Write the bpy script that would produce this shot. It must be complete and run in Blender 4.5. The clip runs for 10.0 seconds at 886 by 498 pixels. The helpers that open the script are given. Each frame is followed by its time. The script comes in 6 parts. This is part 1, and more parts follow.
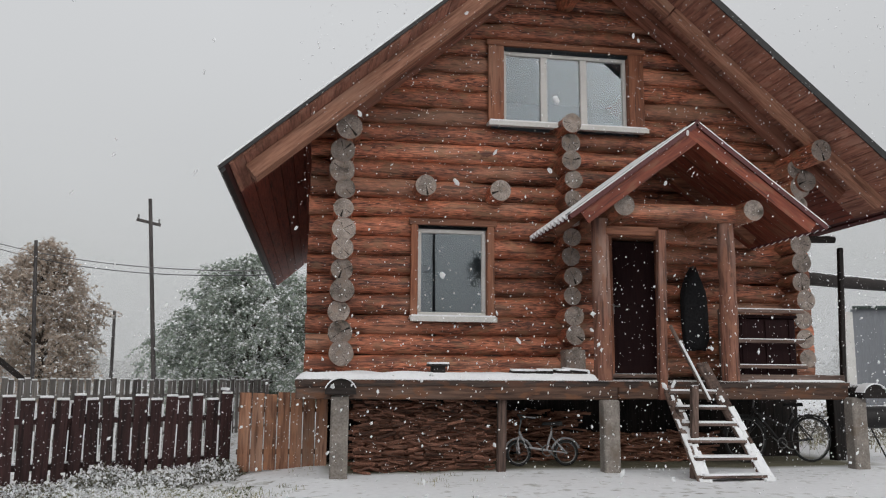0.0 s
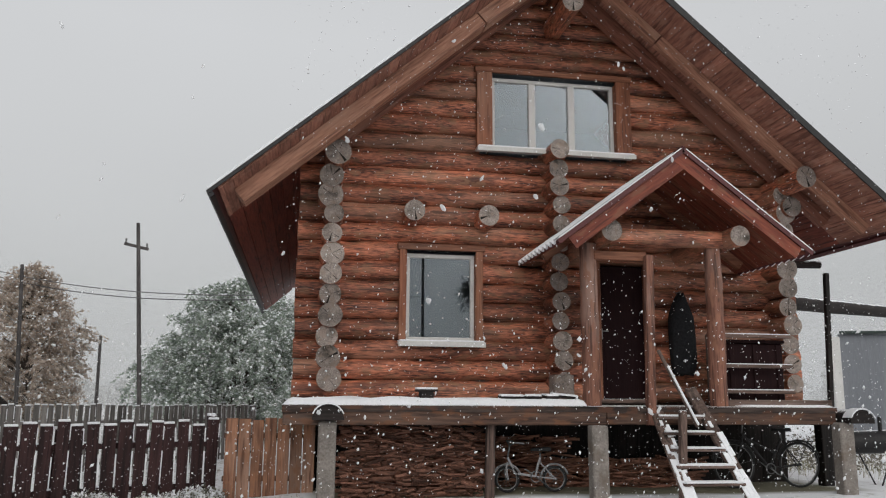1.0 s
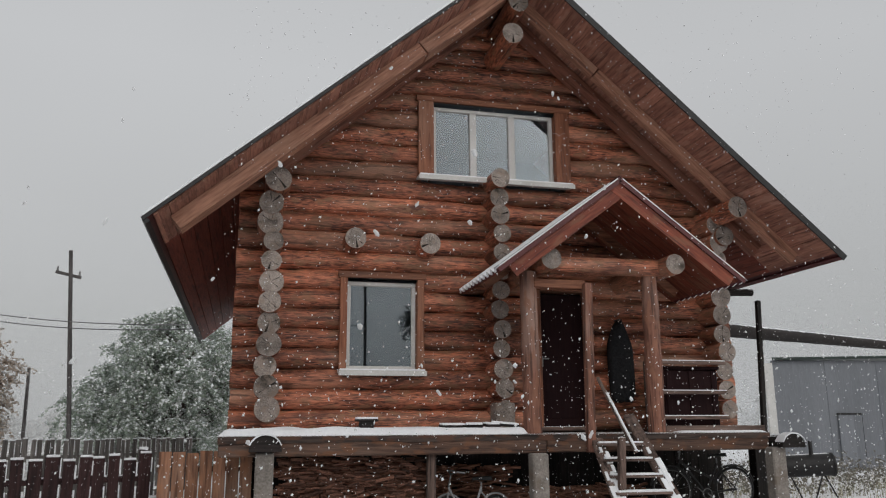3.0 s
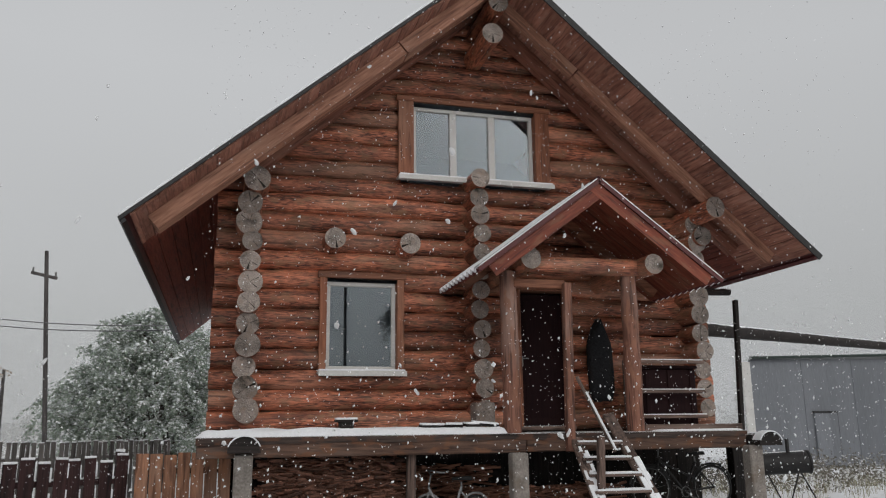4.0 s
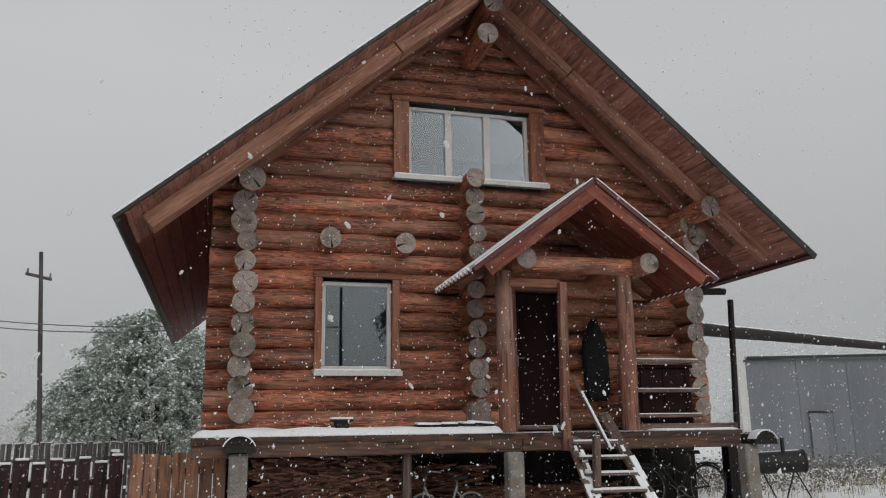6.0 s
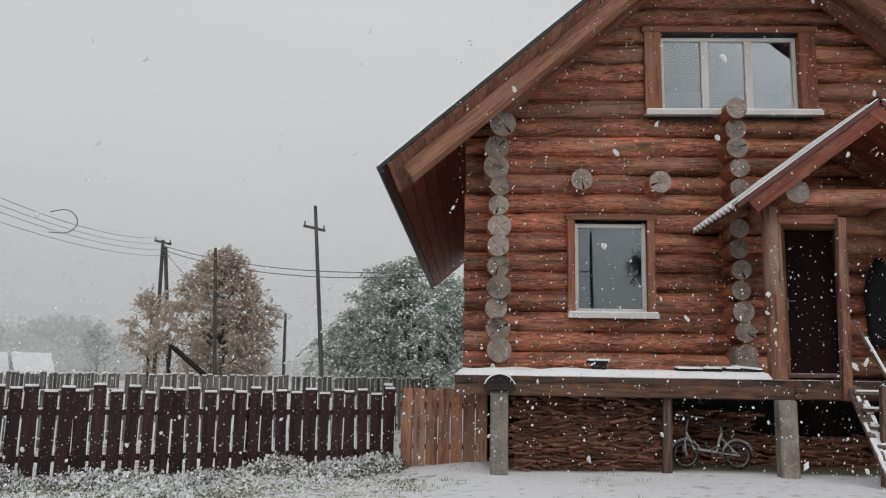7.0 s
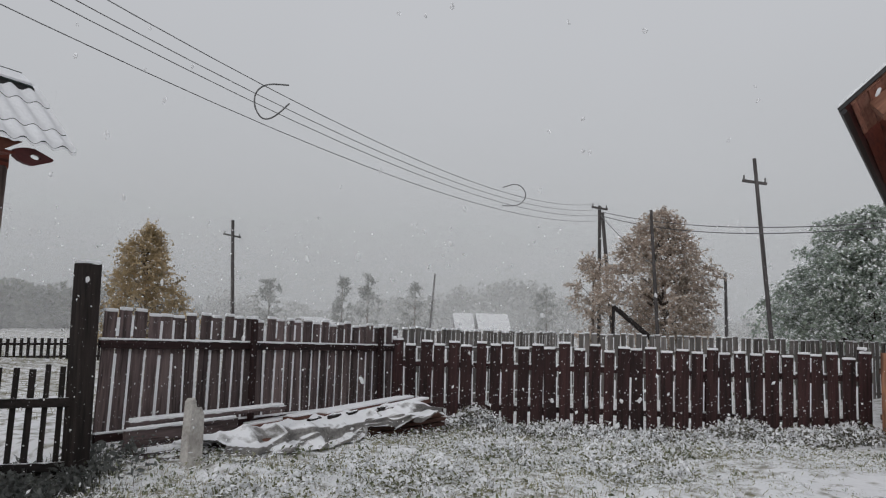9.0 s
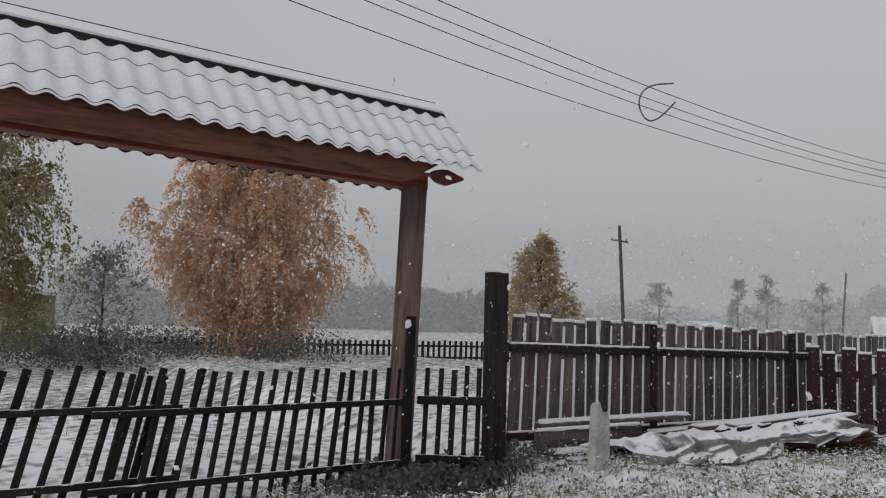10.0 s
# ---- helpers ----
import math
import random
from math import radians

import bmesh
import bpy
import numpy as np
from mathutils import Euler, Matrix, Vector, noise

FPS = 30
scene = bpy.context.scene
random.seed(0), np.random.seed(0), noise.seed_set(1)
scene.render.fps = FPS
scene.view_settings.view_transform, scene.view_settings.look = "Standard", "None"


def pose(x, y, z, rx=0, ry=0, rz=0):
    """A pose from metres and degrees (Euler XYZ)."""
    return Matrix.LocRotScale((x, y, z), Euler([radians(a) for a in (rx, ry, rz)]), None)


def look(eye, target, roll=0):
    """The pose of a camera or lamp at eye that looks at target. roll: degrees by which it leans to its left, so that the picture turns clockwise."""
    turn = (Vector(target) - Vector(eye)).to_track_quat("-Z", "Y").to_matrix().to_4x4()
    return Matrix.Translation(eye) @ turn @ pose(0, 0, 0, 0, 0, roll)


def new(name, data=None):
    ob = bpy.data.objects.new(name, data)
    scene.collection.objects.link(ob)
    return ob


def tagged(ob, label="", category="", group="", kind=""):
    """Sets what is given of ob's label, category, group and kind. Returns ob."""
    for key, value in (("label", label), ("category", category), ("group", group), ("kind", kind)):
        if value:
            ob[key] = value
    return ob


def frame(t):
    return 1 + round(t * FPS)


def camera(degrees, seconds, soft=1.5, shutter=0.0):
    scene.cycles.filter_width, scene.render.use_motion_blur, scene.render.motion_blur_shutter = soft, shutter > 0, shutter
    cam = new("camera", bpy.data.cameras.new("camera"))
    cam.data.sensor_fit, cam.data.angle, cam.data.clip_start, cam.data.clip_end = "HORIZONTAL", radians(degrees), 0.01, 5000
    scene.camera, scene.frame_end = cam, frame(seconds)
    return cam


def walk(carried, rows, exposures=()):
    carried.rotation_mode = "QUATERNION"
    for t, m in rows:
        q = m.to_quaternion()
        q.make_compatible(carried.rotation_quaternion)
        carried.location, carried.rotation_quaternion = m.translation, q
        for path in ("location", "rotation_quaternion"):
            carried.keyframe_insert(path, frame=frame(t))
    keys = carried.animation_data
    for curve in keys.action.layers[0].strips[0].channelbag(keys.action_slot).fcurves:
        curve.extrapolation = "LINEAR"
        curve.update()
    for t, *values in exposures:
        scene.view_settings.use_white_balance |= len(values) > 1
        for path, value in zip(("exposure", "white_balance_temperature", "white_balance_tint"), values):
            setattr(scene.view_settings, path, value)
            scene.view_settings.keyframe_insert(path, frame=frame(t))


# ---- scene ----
cam = camera(57.97, 10.0, soft=1.15)
ROWS = [
    (0, -1.3678, -11.4000, 1.2554, -9.234, 8.783, -0.427),
    (0.5, -1.3701, -11.3990, 1.2609, -9.578, 9.450, -0.397),
    (1, -1.3612, -11.4123, 1.2566, -10.015, 10.548, -0.387),
    (1.5, -1.3546, -11.4112, 1.2620, -10.826, 11.889, -0.287),
    (2, -1.3344, -11.4077, 1.2549, -12.119, 12.640, -0.028),
    (2.5, -1.3312, -11.4057, 1.2510, -13.194, 12.643, 0.170),
    (4, -1.3150, -11.3988, 1.2455, -15.335, 12.616, 0.686),
    (4.5, -1.3137, -11.3888, 1.2439, -15.850, 12.614, 0.783),
    (5, -1.3017, -11.3893, 1.2299, -15.766, 12.690, 0.818),
    (5.2, -1.3017, -11.3897, 1.2257, -15.766, 12.688, 0.826),
    (6, -1.3080, -11.3910, 1.2210, -15.617, 12.711, 0.810),
    (6.15, -1.3110, -11.3915, 1.2185, -14.977, 12.731, 0.634),
    (6.3, -1.3148, -11.3919, 1.2152, -13.305, 12.698, 0.307),
    (6.5, -1.3218, -11.3920, 1.2083, -9.394, 11.791, 0.007),
    (6.7, -1.3355, -11.3745, 1.1962, -5.031, 10.670, -0.429),
    (7, -1.3706, -11.3424, 1.1780, 1.925, 8.837, -0.931),
    (7.2, -1.3972, -11.3491, 1.1734, 5.477, 7.882, -1.083),
    (7.5, -1.4309, -11.3734, 1.1721, 10.050, 6.781, -1.055),
    (8, -1.4595, -11.4098, 1.1749, 15.222, 5.832, -0.951),
    (8.3, -1.4815, -11.4226, 1.1618, 19.394, 5.658, -1.003),
    (8.5, -1.5038, -11.4268, 1.1547, 23.237, 5.531, -1.092),
    (9, -1.5744, -11.4290, 1.1750, 32.249, 5.428, -1.460),
    (9.3, -1.6021, -11.4407, 1.1734, 42.917, 5.505, -1.916),
    (9.5, -1.6242, -11.4461, 1.1726, 50.694, 5.678, -2.105),
    (9.6, -1.6399, -11.4444, 1.1729, 53.570, 5.585, -2.079),
    (9.8, -1.6795, -11.4331, 1.1750, 57.485, 5.098, -1.840),
    (10, -1.7250, -11.4159, 1.1782, 59.500, 5.044, -1.479),
]
walk(cam, [(t, pose(x, y, z, 90 + pitch, roll, yaw)) for t, x, y, z, yaw, pitch, roll in ROWS],
     [(0, -0.1, 6560, 10), (1.0, -0.1, 6560, 10), (1.5, -0.25, 6560, 10), (2.0, -0.3, 6560, 10), (4.5, -0.32, 6560, 10), (5.0, -0.27, 6560, 10), (6.2, -0.34, 6560, 10), (6.5, -0.13, 6560, 10), (7.5, -0.18, 6540, 10), (8.2, -0.25, 6500, 10), (9.0, -0.33, 6420, 11.5), (9.5, -0.46, 6410, 11.8), (10.0, -0.46, 6400, 12)])

# ---- world and light: a low overcast sky during snowfall ----
world = bpy.data.worlds.new("overcast")
scene.world = world
world.use_nodes = True
wn, wl = world.node_tree.nodes, world.node_tree.links
wn.clear()
w_out, w_bg = wn.new("ShaderNodeOutputWorld"), wn.new("ShaderNodeBackground")
sky = wn.new("ShaderNodeTexSky")
sky.sky_type = 'NISHITA'
sky.sun_disc = False
sky.sun_elevation, sky.sun_rotation = radians(31), radians(150)
sky.air_density, sky.dust_density, sky.ozone_density = 1.0, 6.0, 1.0
grey = wn.new("ShaderNodeHueSaturation")
grey.inputs["Saturation"].default_value = 0.08
grey.inputs["Value"].default_value = 0.05
wl.new(sky.outputs[0], grey.inputs["Color"])
tc = wn.new("ShaderNodeTexCoord")
sep = wn.new("ShaderNodeSeparateXYZ")
wl.new(tc.outputs["Generated"], sep.inputs[0])
ramp = wn.new("ShaderNodeValToRGB")
ramp.color_ramp.elements[0].position, ramp.color_ramp.elements[0].color = 0.0, (0.355, 0.37, 0.375, 1)
ramp.color_ramp.elements[1].position, ramp.color_ramp.elements[1].color = 0.42, (0.54, 0.556, 0.575, 1)
wl.new(sep.outputs["Z"], ramp.inputs[0])
cloud = wn.new("ShaderNodeTexNoise")
cloud.inputs["Scale"].default_value, cloud.inputs["Detail"].default_value = 1.6, 3
wl.new(tc.outputs["Generated"], cloud.inputs["Vector"])
cmap = wn.new("ShaderNodeMapRange")
cmap.inputs["To Min"].default_value, cmap.inputs["To Max"].default_value = 0.9, 1.1
wl.new(cloud.outputs["Fac"], cmap.inputs["Value"])
veil = wn.new("ShaderNodeVectorMath")
veil.operation = 'SCALE'
wl.new(ramp.outputs[0], veil.inputs[0]), wl.new(cmap.outputs[0], veil.inputs["Scale"])
both = wn.new("ShaderNodeVectorMath")
both.operation = 'ADD'
wl.new(veil.outputs[0], both.inputs[0]), wl.new(grey.outputs[0], both.inputs[1])
wl.new(both.outputs[0], w_bg.inputs["Color"])
w_bg.inputs["Strength"].default_value = 0.95
wl.new(w_bg.outputs[0], w_out.inputs["Surface"])
# broad low lamp added to brighten the gable under the overhang
gable_fill = new("gable_fill", bpy.data.lights.new("gable_fill", 'SUN'))
gable_fill.data.energy, gable_fill.data.angle, gable_fill.data.color = 0.6, radians(40), (1.0, 0.97, 0.93)
gable_fill.matrix_world = look((-6, -14, 9), (0, 0, 0))


# ---- materials ----
def material(name, dark, light, scale=6.0, grain="", rough=0.8, bump=0.3, metal=0.0, snow=0.0, vary=0.25, island=False, streak=None, fine=40.0, spec=0.3, checks=None, faded=None, soft=0.12, tilt=0.0, blotch=None, pull=0.09, dust=0.0, spread=0.15):
    """Two-scale noise colours; grain: the axis along which the pattern runs; snow: how much clings to upward faces."""
    m = bpy.data.materials.new(name)
    m.use_nodes = True
    n, l = m.node_tree.nodes, m.node_tree.links
    b = n["Principled BSDF"]
    b.inputs["Roughness"].default_value, b.inputs["Metallic"].default_value = rough, metal
    b.inputs["Specular IOR Level"].default_value = spec
    co, mp, info = n.new("ShaderNodeTexCoord"), n.new("ShaderNodeMapping"), n.new("ShaderNodeObjectInfo")
    place = co.outputs["Object"]
    if tilt:
        ro = n.new("ShaderNodeVectorRotate")
        ro.rotation_type = 'Y_AXIS'
        ro.inputs["Angle"].default_value = tilt
        l.new(place, ro.inputs["Vector"])
        place = ro.outputs[0]
    l.new(place, mp.inputs["Vector"])
    mp.inputs["Scale"].default_value = [pull if a == grain else 1.0 for a in "xyz"]
    off = n.new("ShaderNodeCombineXYZ")
    mul = n.new("ShaderNodeMath")
    mul.operation, mul.inputs[1].default_value = 'MULTIPLY', 37.0
    rnd = info.outputs["Random"]
    l.new(rnd, mul.inputs[0])
    for k in range(3):
        l.new(mul.outputs[0], off.inputs[k])
    l.new(off.outputs[0], mp.inputs["Location"])
    big, small = n.new("ShaderNodeTexNoise"), n.new("ShaderNodeTexNoise")
    for tex, sc, de in ((big, scale, 5), (small, fine, 4)):
        tex.inputs["Scale"].default_value, tex.inputs["Detail"].default_value = sc, de
        l.new(mp.outputs[0], tex.inputs["Vector"])
    cr = n.new("ShaderNodeValToRGB")
    cr.color_ramp.elements[0].position, cr.color_ramp.elements[1].position = 0.5 - spread, 0.5 + spread
    cr.color_ramp.elements[0].color, cr.color_ramp.elements[1].color = (*dark, 1), (*light, 1)
    mixf = n.new("ShaderNodeMath")
    mixf.operation = 'MULTIPLY_ADD'
    mixf.inputs[1].default_value = 0.55
    sub = n.new("ShaderNodeMath")
    sub.operation, sub.inputs[1].default_value = 'MULTIPLY', 0.45
    l.new(big.outputs["Fac"], sub.inputs[0])
    l.new(small.outputs["Fac"], mixf.inputs[0]), l.new(sub.outputs[0], mixf.inputs[2])
    l.new(mixf.outputs[0], cr.inputs[0])
    col = cr.outputs[0]
    if streak:
        st = n.new("ShaderNodeTexNoise")
        st.inputs["Scale"].default_value, st.inputs["Detail"].default_value = scale * 0.6, 8
        l.new(mp.outputs[0], st.inputs["Vector"])
        sr = n.new("ShaderNodeMapRange")
        sr.inputs["From Min"].default_value, sr.inputs["From Max"].default_value = 0.56, 0.72
        l.new(st.outputs["Fac"], sr.inputs["Value"])
        mx = n.new("ShaderNodeMix")
        mx.data_type = 'RGBA'
        l.new(sr.outputs[0], mx.inputs["Factor"]), l.new(col, mx.inputs["A"])
        mx.inputs["B"].default_value = (*streak, 1)
        col = mx.outputs["Result"]
    for tone, sc, stretch, lo, hi in ((faded, 1.7, 0.35, 0.5, 0.68), (blotch, 9.0, 0.45, 0.53, 0.62), (checks, 21.0, 0.06, 0.57, 0.66)):
        if tone:
            # worn pale patches, then thin dark drying cracks along the grain
            mp2, nz, sr = n.new("ShaderNodeMapping"), n.new("ShaderNodeTexNoise"), n.new("ShaderNodeMapRange")
            mp2.inputs["Scale"].default_value = [stretch if a == grain else 1.0 for a in "xyz"]
            l.new(place, mp2.inputs["Vector"]), l.new(off.outputs[0], mp2.inputs["Location"])
            nz.inputs["Scale"].default_value, nz.inputs["Detail"].default_value = sc, 6
            l.new(mp2.outputs[0], nz.inputs["Vector"])
            sr.inputs["From Min"].default_value, sr.inputs["From Max"].default_value = lo, hi
            sr.inputs["To Max"].default_value = 0.7
            l.new(nz.outputs["Fac"], sr.inputs["Value"])
            mx = n.new("ShaderNodeMix")
            mx.data_type = 'RGBA'
            l.new(sr.outputs[0], mx.inputs["Factor"]), l.new(col, mx.inputs["A"])
            mx.inputs["B"].default_value = (*tone, 1)
            col = mx.outputs["Result"]
    hs = n.new("ShaderNodeHueSaturation")
    vr = n.new("ShaderNodeMapRange")
    vr.inputs["To Min"].default_value, vr.inputs["To Max"].default_value = 1 - vary, 1 + vary
    if island:
        rnd = n.new("ShaderNodeNewGeometry").outputs["Random Per Island"]
    l.new(rnd, vr.inputs["Value"]), l.new(vr.outputs[0], hs.inputs["Value"]), l.new(col, hs.inputs["Color"])
    col = hs.outputs[0]
    if dust:
        # wind-blown specks of snow
        dn, dr, dm = n.new("ShaderNodeTexNoise"), n.new("ShaderNodeMapRange"), n.new("ShaderNodeMix")
        dn.inputs["Scale"].default_value, dn.inputs["Detail"].default_value = 38.0, 4
        l.new(co.outputs["Object"], dn.inputs["Vector"])
        dr.inputs["From Min"].default_value, dr.inputs["From Max"].default_value = 0.72 - dust, 0.78 - dust
        l.new(dn.outputs["Fac"], dr.inputs["Value"])
        dm.data_type = 'RGBA'
        l.new(dr.outputs[0], dm.inputs["Factor"]), l.new(col, dm.inputs["A"])
        dm.inputs["B"].default_value = (0.7, 0.71, 0.73, 1)
        col = dm.outputs["Result"]
    if snow:
        ge, sx = n.new("ShaderNodeNewGeometry"), n.new("ShaderNodeSeparateXYZ")
        l.new(ge.outputs["Normal"], sx.inputs[0])
        sn = n.new("ShaderNodeTexNoise")
        sn.inputs["Scale"].default_value, sn.inputs["Detail"].default_value = 7.0, 6
        l.new(co.outputs["Object"], sn.inputs["Vector"])
        ad = n.new("ShaderNodeMath")
        ad.operation = 'ADD'
        l.new(sx.outputs["Z"], ad.inputs[0]), l.new(sn.outputs["Fac"], ad.inputs[1])
        mr = n.new("ShaderNodeMapRange")
        mr.inputs["From Min"].default_value, mr.inputs["From Max"].default_value = 1.5 - snow, 1.5 + soft - snow
        l.new(ad.outputs[0], mr.inputs["Value"])
        m2 = n.new("ShaderNodeMix")
        m2.data_type = 'RGBA'
        l.new(mr.outputs[0], m2.inputs["Factor"]), l.new(col, m2.inputs["A"])
        m2.inputs["B"].default_value = (0.8, 0.81, 0.83, 1)
        col = m2.outputs["Result"]
    l.new(col, b.inputs["Base Color"])
    if bump:
        bu = n.new("ShaderNodeBump")
        bu.inputs["Strength"].default_value, bu.inputs["Distance"].default_value = bump, 0.02
        l.new(mixf.outputs[0], bu.inputs["Height"]), l.new(bu.outputs[0], b.inputs["Normal"])
    return m


LOG = {a: material("stained_log_" + a, (0.06, 0.019, 0.012), (0.56, 0.192, 0.104), 8, a, 0.5, 1.2, vary=0.36, streak=(0.075, 0.028, 0.018), fine=62, checks=(0.05, 0.02, 0.014), faded=(0.46, 0.25, 0.165), blotch=(0.24, 0.125, 0.07), spec=0.4, pull=0.14, spread=0.105) for a in "xyz"}
BOARD = {a: material("stained_board_" + a, (0.10, 0.036, 0.02), (0.27, 0.11, 0.06), 9, a, 0.6, 0.5, vary=0.15, streak=(0.07, 0.025, 0.014), checks=(0.045, 0.018, 0.012), faded=(0.29, 0.16, 0.11)) for a in "xyz"}
BARGE = {s: material("barge_board_wood", (0.2, 0.09, 0.058), (0.5, 0.26, 0.175), 8, "x", 0.65, 0.5, vary=0.1, checks=(0.11, 0.05, 0.034), faded=(0.46, 0.28, 0.2), tilt=a) for s, a in ((-1, 0.711), (1, -0.711))}
COVERWOOD = material("sheathing_wood", (0.17, 0.07, 0.048), (0.43, 0.2, 0.14), 8, "y", 0.7, 0.6, vary=0.22, checks=(0.1, 0.042, 0.03), blotch=(0.36, 0.19, 0.14))
WALLRAFTER = {s: material("wall_rafter_wood", (0.13, 0.048, 0.032), (0.32, 0.135, 0.09), 8, "x", 0.65, 0.5, vary=0.1, checks=(0.07, 0.028, 0.02), faded=(0.3, 0.15, 0.105), tilt=a) for s, a in ((-1, 0.711), (1, -0.711))}
CANOPYBOARD = {s: material("canopy_board_wood", (0.10, 0.022, 0.014), (0.25, 0.066, 0.036), 8, "x", 0.6, 0.5, vary=0.15, checks=(0.05, 0.016, 0.011), blotch=(0.2, 0.085, 0.05), tilt=a) for s, a in ((-1, 0.64), (1, -0.64))}
BEAMWOOD = material("rain_marked_beam", (0.04, 0.022, 0.016), (0.135, 0.078, 0.055), 9, "x", 0.8, 0.8, vary=0.15, streak=(0.03, 0.02, 0.016), checks=(0.02, 0.012, 0.01), faded=(0.15, 0.12, 0.105), blotch=(0.15, 0.066, 0.034))
EDGEWOOD = material("bark_edge_wood", (0.018, 0.013, 0.011), (0.085, 0.06, 0.05), 9, "x", 0.85, 0.9, vary=0.0, streak=(0.015, 0.011, 0.01), blotch=(0.11, 0.05, 0.03), snow=0.25)
FASCIA = material("fascia_board_wood", (0.085, 0.03, 0.018), (0.18, 0.066, 0.042), 9, "y", 0.65, 0.5, vary=0.1, checks=(0.03, 0.012, 0.009), faded=(0.16, 0.065, 0.045))
SOFFIT = {a: material("soffit_board_" + a, (0.125, 0.026, 0.017), (0.25, 0.06, 0.036), 9, a, 0.6, 0.4, vary=0.2, checks=(0.04, 0.012, 0.008)) for a in "xyz"}
TRIM = material("window_trim_wood", (0.14, 0.047, 0.024), (0.30, 0.115, 0.06), 9, "z", 0.55, 0.4, vary=0.12, checks=(0.06, 0.02, 0.012), faded=(0.33, 0.17, 0.11))
POSTWOOD = material("weathered_post", (0.075, 0.032, 0.023), (0.3, 0.138, 0.095), 9, "z", 0.75, 0.9, vary=0.12, streak=(0.05, 0.028, 0.022), checks=(0.035, 0.018, 0.015), faded=(0.37, 0.245, 0.2), blotch=(0.26, 0.12, 0.075))
GREYWOOD = {a: material("grey_wood_" + a, (0.045, 0.031, 0.026), (0.18, 0.12, 0.098), 9, a, 0.85, 0.7, vary=0.25, streak=(0.03, 0.02, 0.017), snow=0.18, checks=(0.02, 0.014, 0.012), faded=(0.24, 0.18, 0.155)) for a in "xyz"}
GATEWOOD = material("gate_post_wood", (0.05, 0.035, 0.031), (0.17, 0.12, 0.105), 9, "z", 0.8, 0.8, vary=0.1, streak=(0.04, 0.026, 0.022), checks=(0.02, 0.014, 0.012), faded=(0.24, 0.18, 0.16))
DARKWOOD = {a: material("dark_picket_" + a, (0.013, 0.006, 0.0062), (0.05, 0.0215, 0.021), 9, a, 0.75, 0.6, vary=0.35, snow=0.3, dust=0.06, checks=(0.008, 0.004, 0.004)) for a in "xyz"}
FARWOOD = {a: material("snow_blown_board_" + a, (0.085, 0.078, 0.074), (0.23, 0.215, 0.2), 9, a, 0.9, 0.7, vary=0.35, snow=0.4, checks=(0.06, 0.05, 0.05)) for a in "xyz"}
OLDWOOD = {a: material("old_board_" + a, (0.035, 0.026, 0.026), (0.155, 0.115, 0.113), 9, a, 0.9, 0.7, vary=0.35, snow=0.3, dust=0.05, checks=(0.02, 0.015, 0.015), faded=(0.17, 0.13, 0.125)) for a in "xyz"}
PANELWOOD = material("orange_board", (0.11, 0.052, 0.033), (0.33, 0.165, 0.1), 7, "z", 0.75, 0.6, vary=0.35, dust=0.03, streak=(0.1, 0.05, 0.034), checks=(0.06, 0.025, 0.016), faded=(0.42, 0.27, 0.2), blotch=(0.3, 0.14, 0.075))
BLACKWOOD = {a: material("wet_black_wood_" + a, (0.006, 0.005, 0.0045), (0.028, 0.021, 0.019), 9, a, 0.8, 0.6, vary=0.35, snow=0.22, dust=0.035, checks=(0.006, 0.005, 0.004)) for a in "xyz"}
FIREWOOD = material("split_firewood", (0.03, 0.015, 0.011), (0.36, 0.17, 0.115), 9, "x", 0.85, 0.8, vary=0.75, checks=(0.02, 0.012, 0.01))
ENDGRAIN = material("grey_end_grain", (0.115, 0.095, 0.083), (0.37, 0.315, 0.28), 7, "", 0.9, 0.8, vary=0.25, fine=60, streak=(0.06, 0.05, 0.04), blotch=(0.25, 0.19, 0.155))
CRACK = material("drying_crack", (0.015, 0.012, 0.01), (0.03, 0.025, 0.02), 9, "", 0.95, 0.0)
CONCRETE = material("concrete", (0.15, 0.132, 0.118), (0.29, 0.26, 0.232), 5, "", 0.9, 0.5, vary=0.1, streak=(0.15, 0.115, 0.09))
PALECONCRETE = material("pale_concrete", (0.3, 0.285, 0.265), (0.52, 0.5, 0.47), 6, "", 0.9, 0.6, vary=0.0, streak=(0.22, 0.2, 0.18))
# far roof snow, greyer than near snow so haze shows in its colour
FARROOF = material("hazed_roof_snow", (0.52, 0.53, 0.54), (0.74, 0.75, 0.77), 2, "", 0.85, 0.2, vary=0.0)
SNOW = material("snow", (0.74, 0.75, 0.77), (0.84, 0.85, 0.87), 3, "", 0.85, 0.35, vary=0.0, fine=30, spec=0.2)
FLAKE = material("snowflake", (0.93, 0.94, 0.95), (0.96, 0.96, 0.97), 3, "", 0.9, 0.0, vary=0.0)
ROOFMETAL = material("dark_red_metal", (0.07, 0.02, 0.02), (0.11, 0.03, 0.03), 4, "", 0.45, 0.1, vary=0.1)
GREENMETAL = material("dark_green_metal", (0.012, 0.022, 0.018), (0.022, 0.035, 0.03), 4, "", 0.45, 0.1, vary=0.1)
WHITEPVC = material("white_pvc", (0.5, 0.49, 0.47), (0.62, 0.61, 0.59), 3, "", 0.4, 0.03, vary=0.0)
DOORMAT = material("dark_brown_door", (0.012, 0.004, 0.005), (0.02, 0.008, 0.008), 6, "z", 0.7, 0.1, vary=0.0, spec=0.1)
CLOTH = material("black_cloth", (0.006, 0.006, 0.007), (0.016, 0.016, 0.018), 20, "", 0.95, 0.4, vary=0.0)
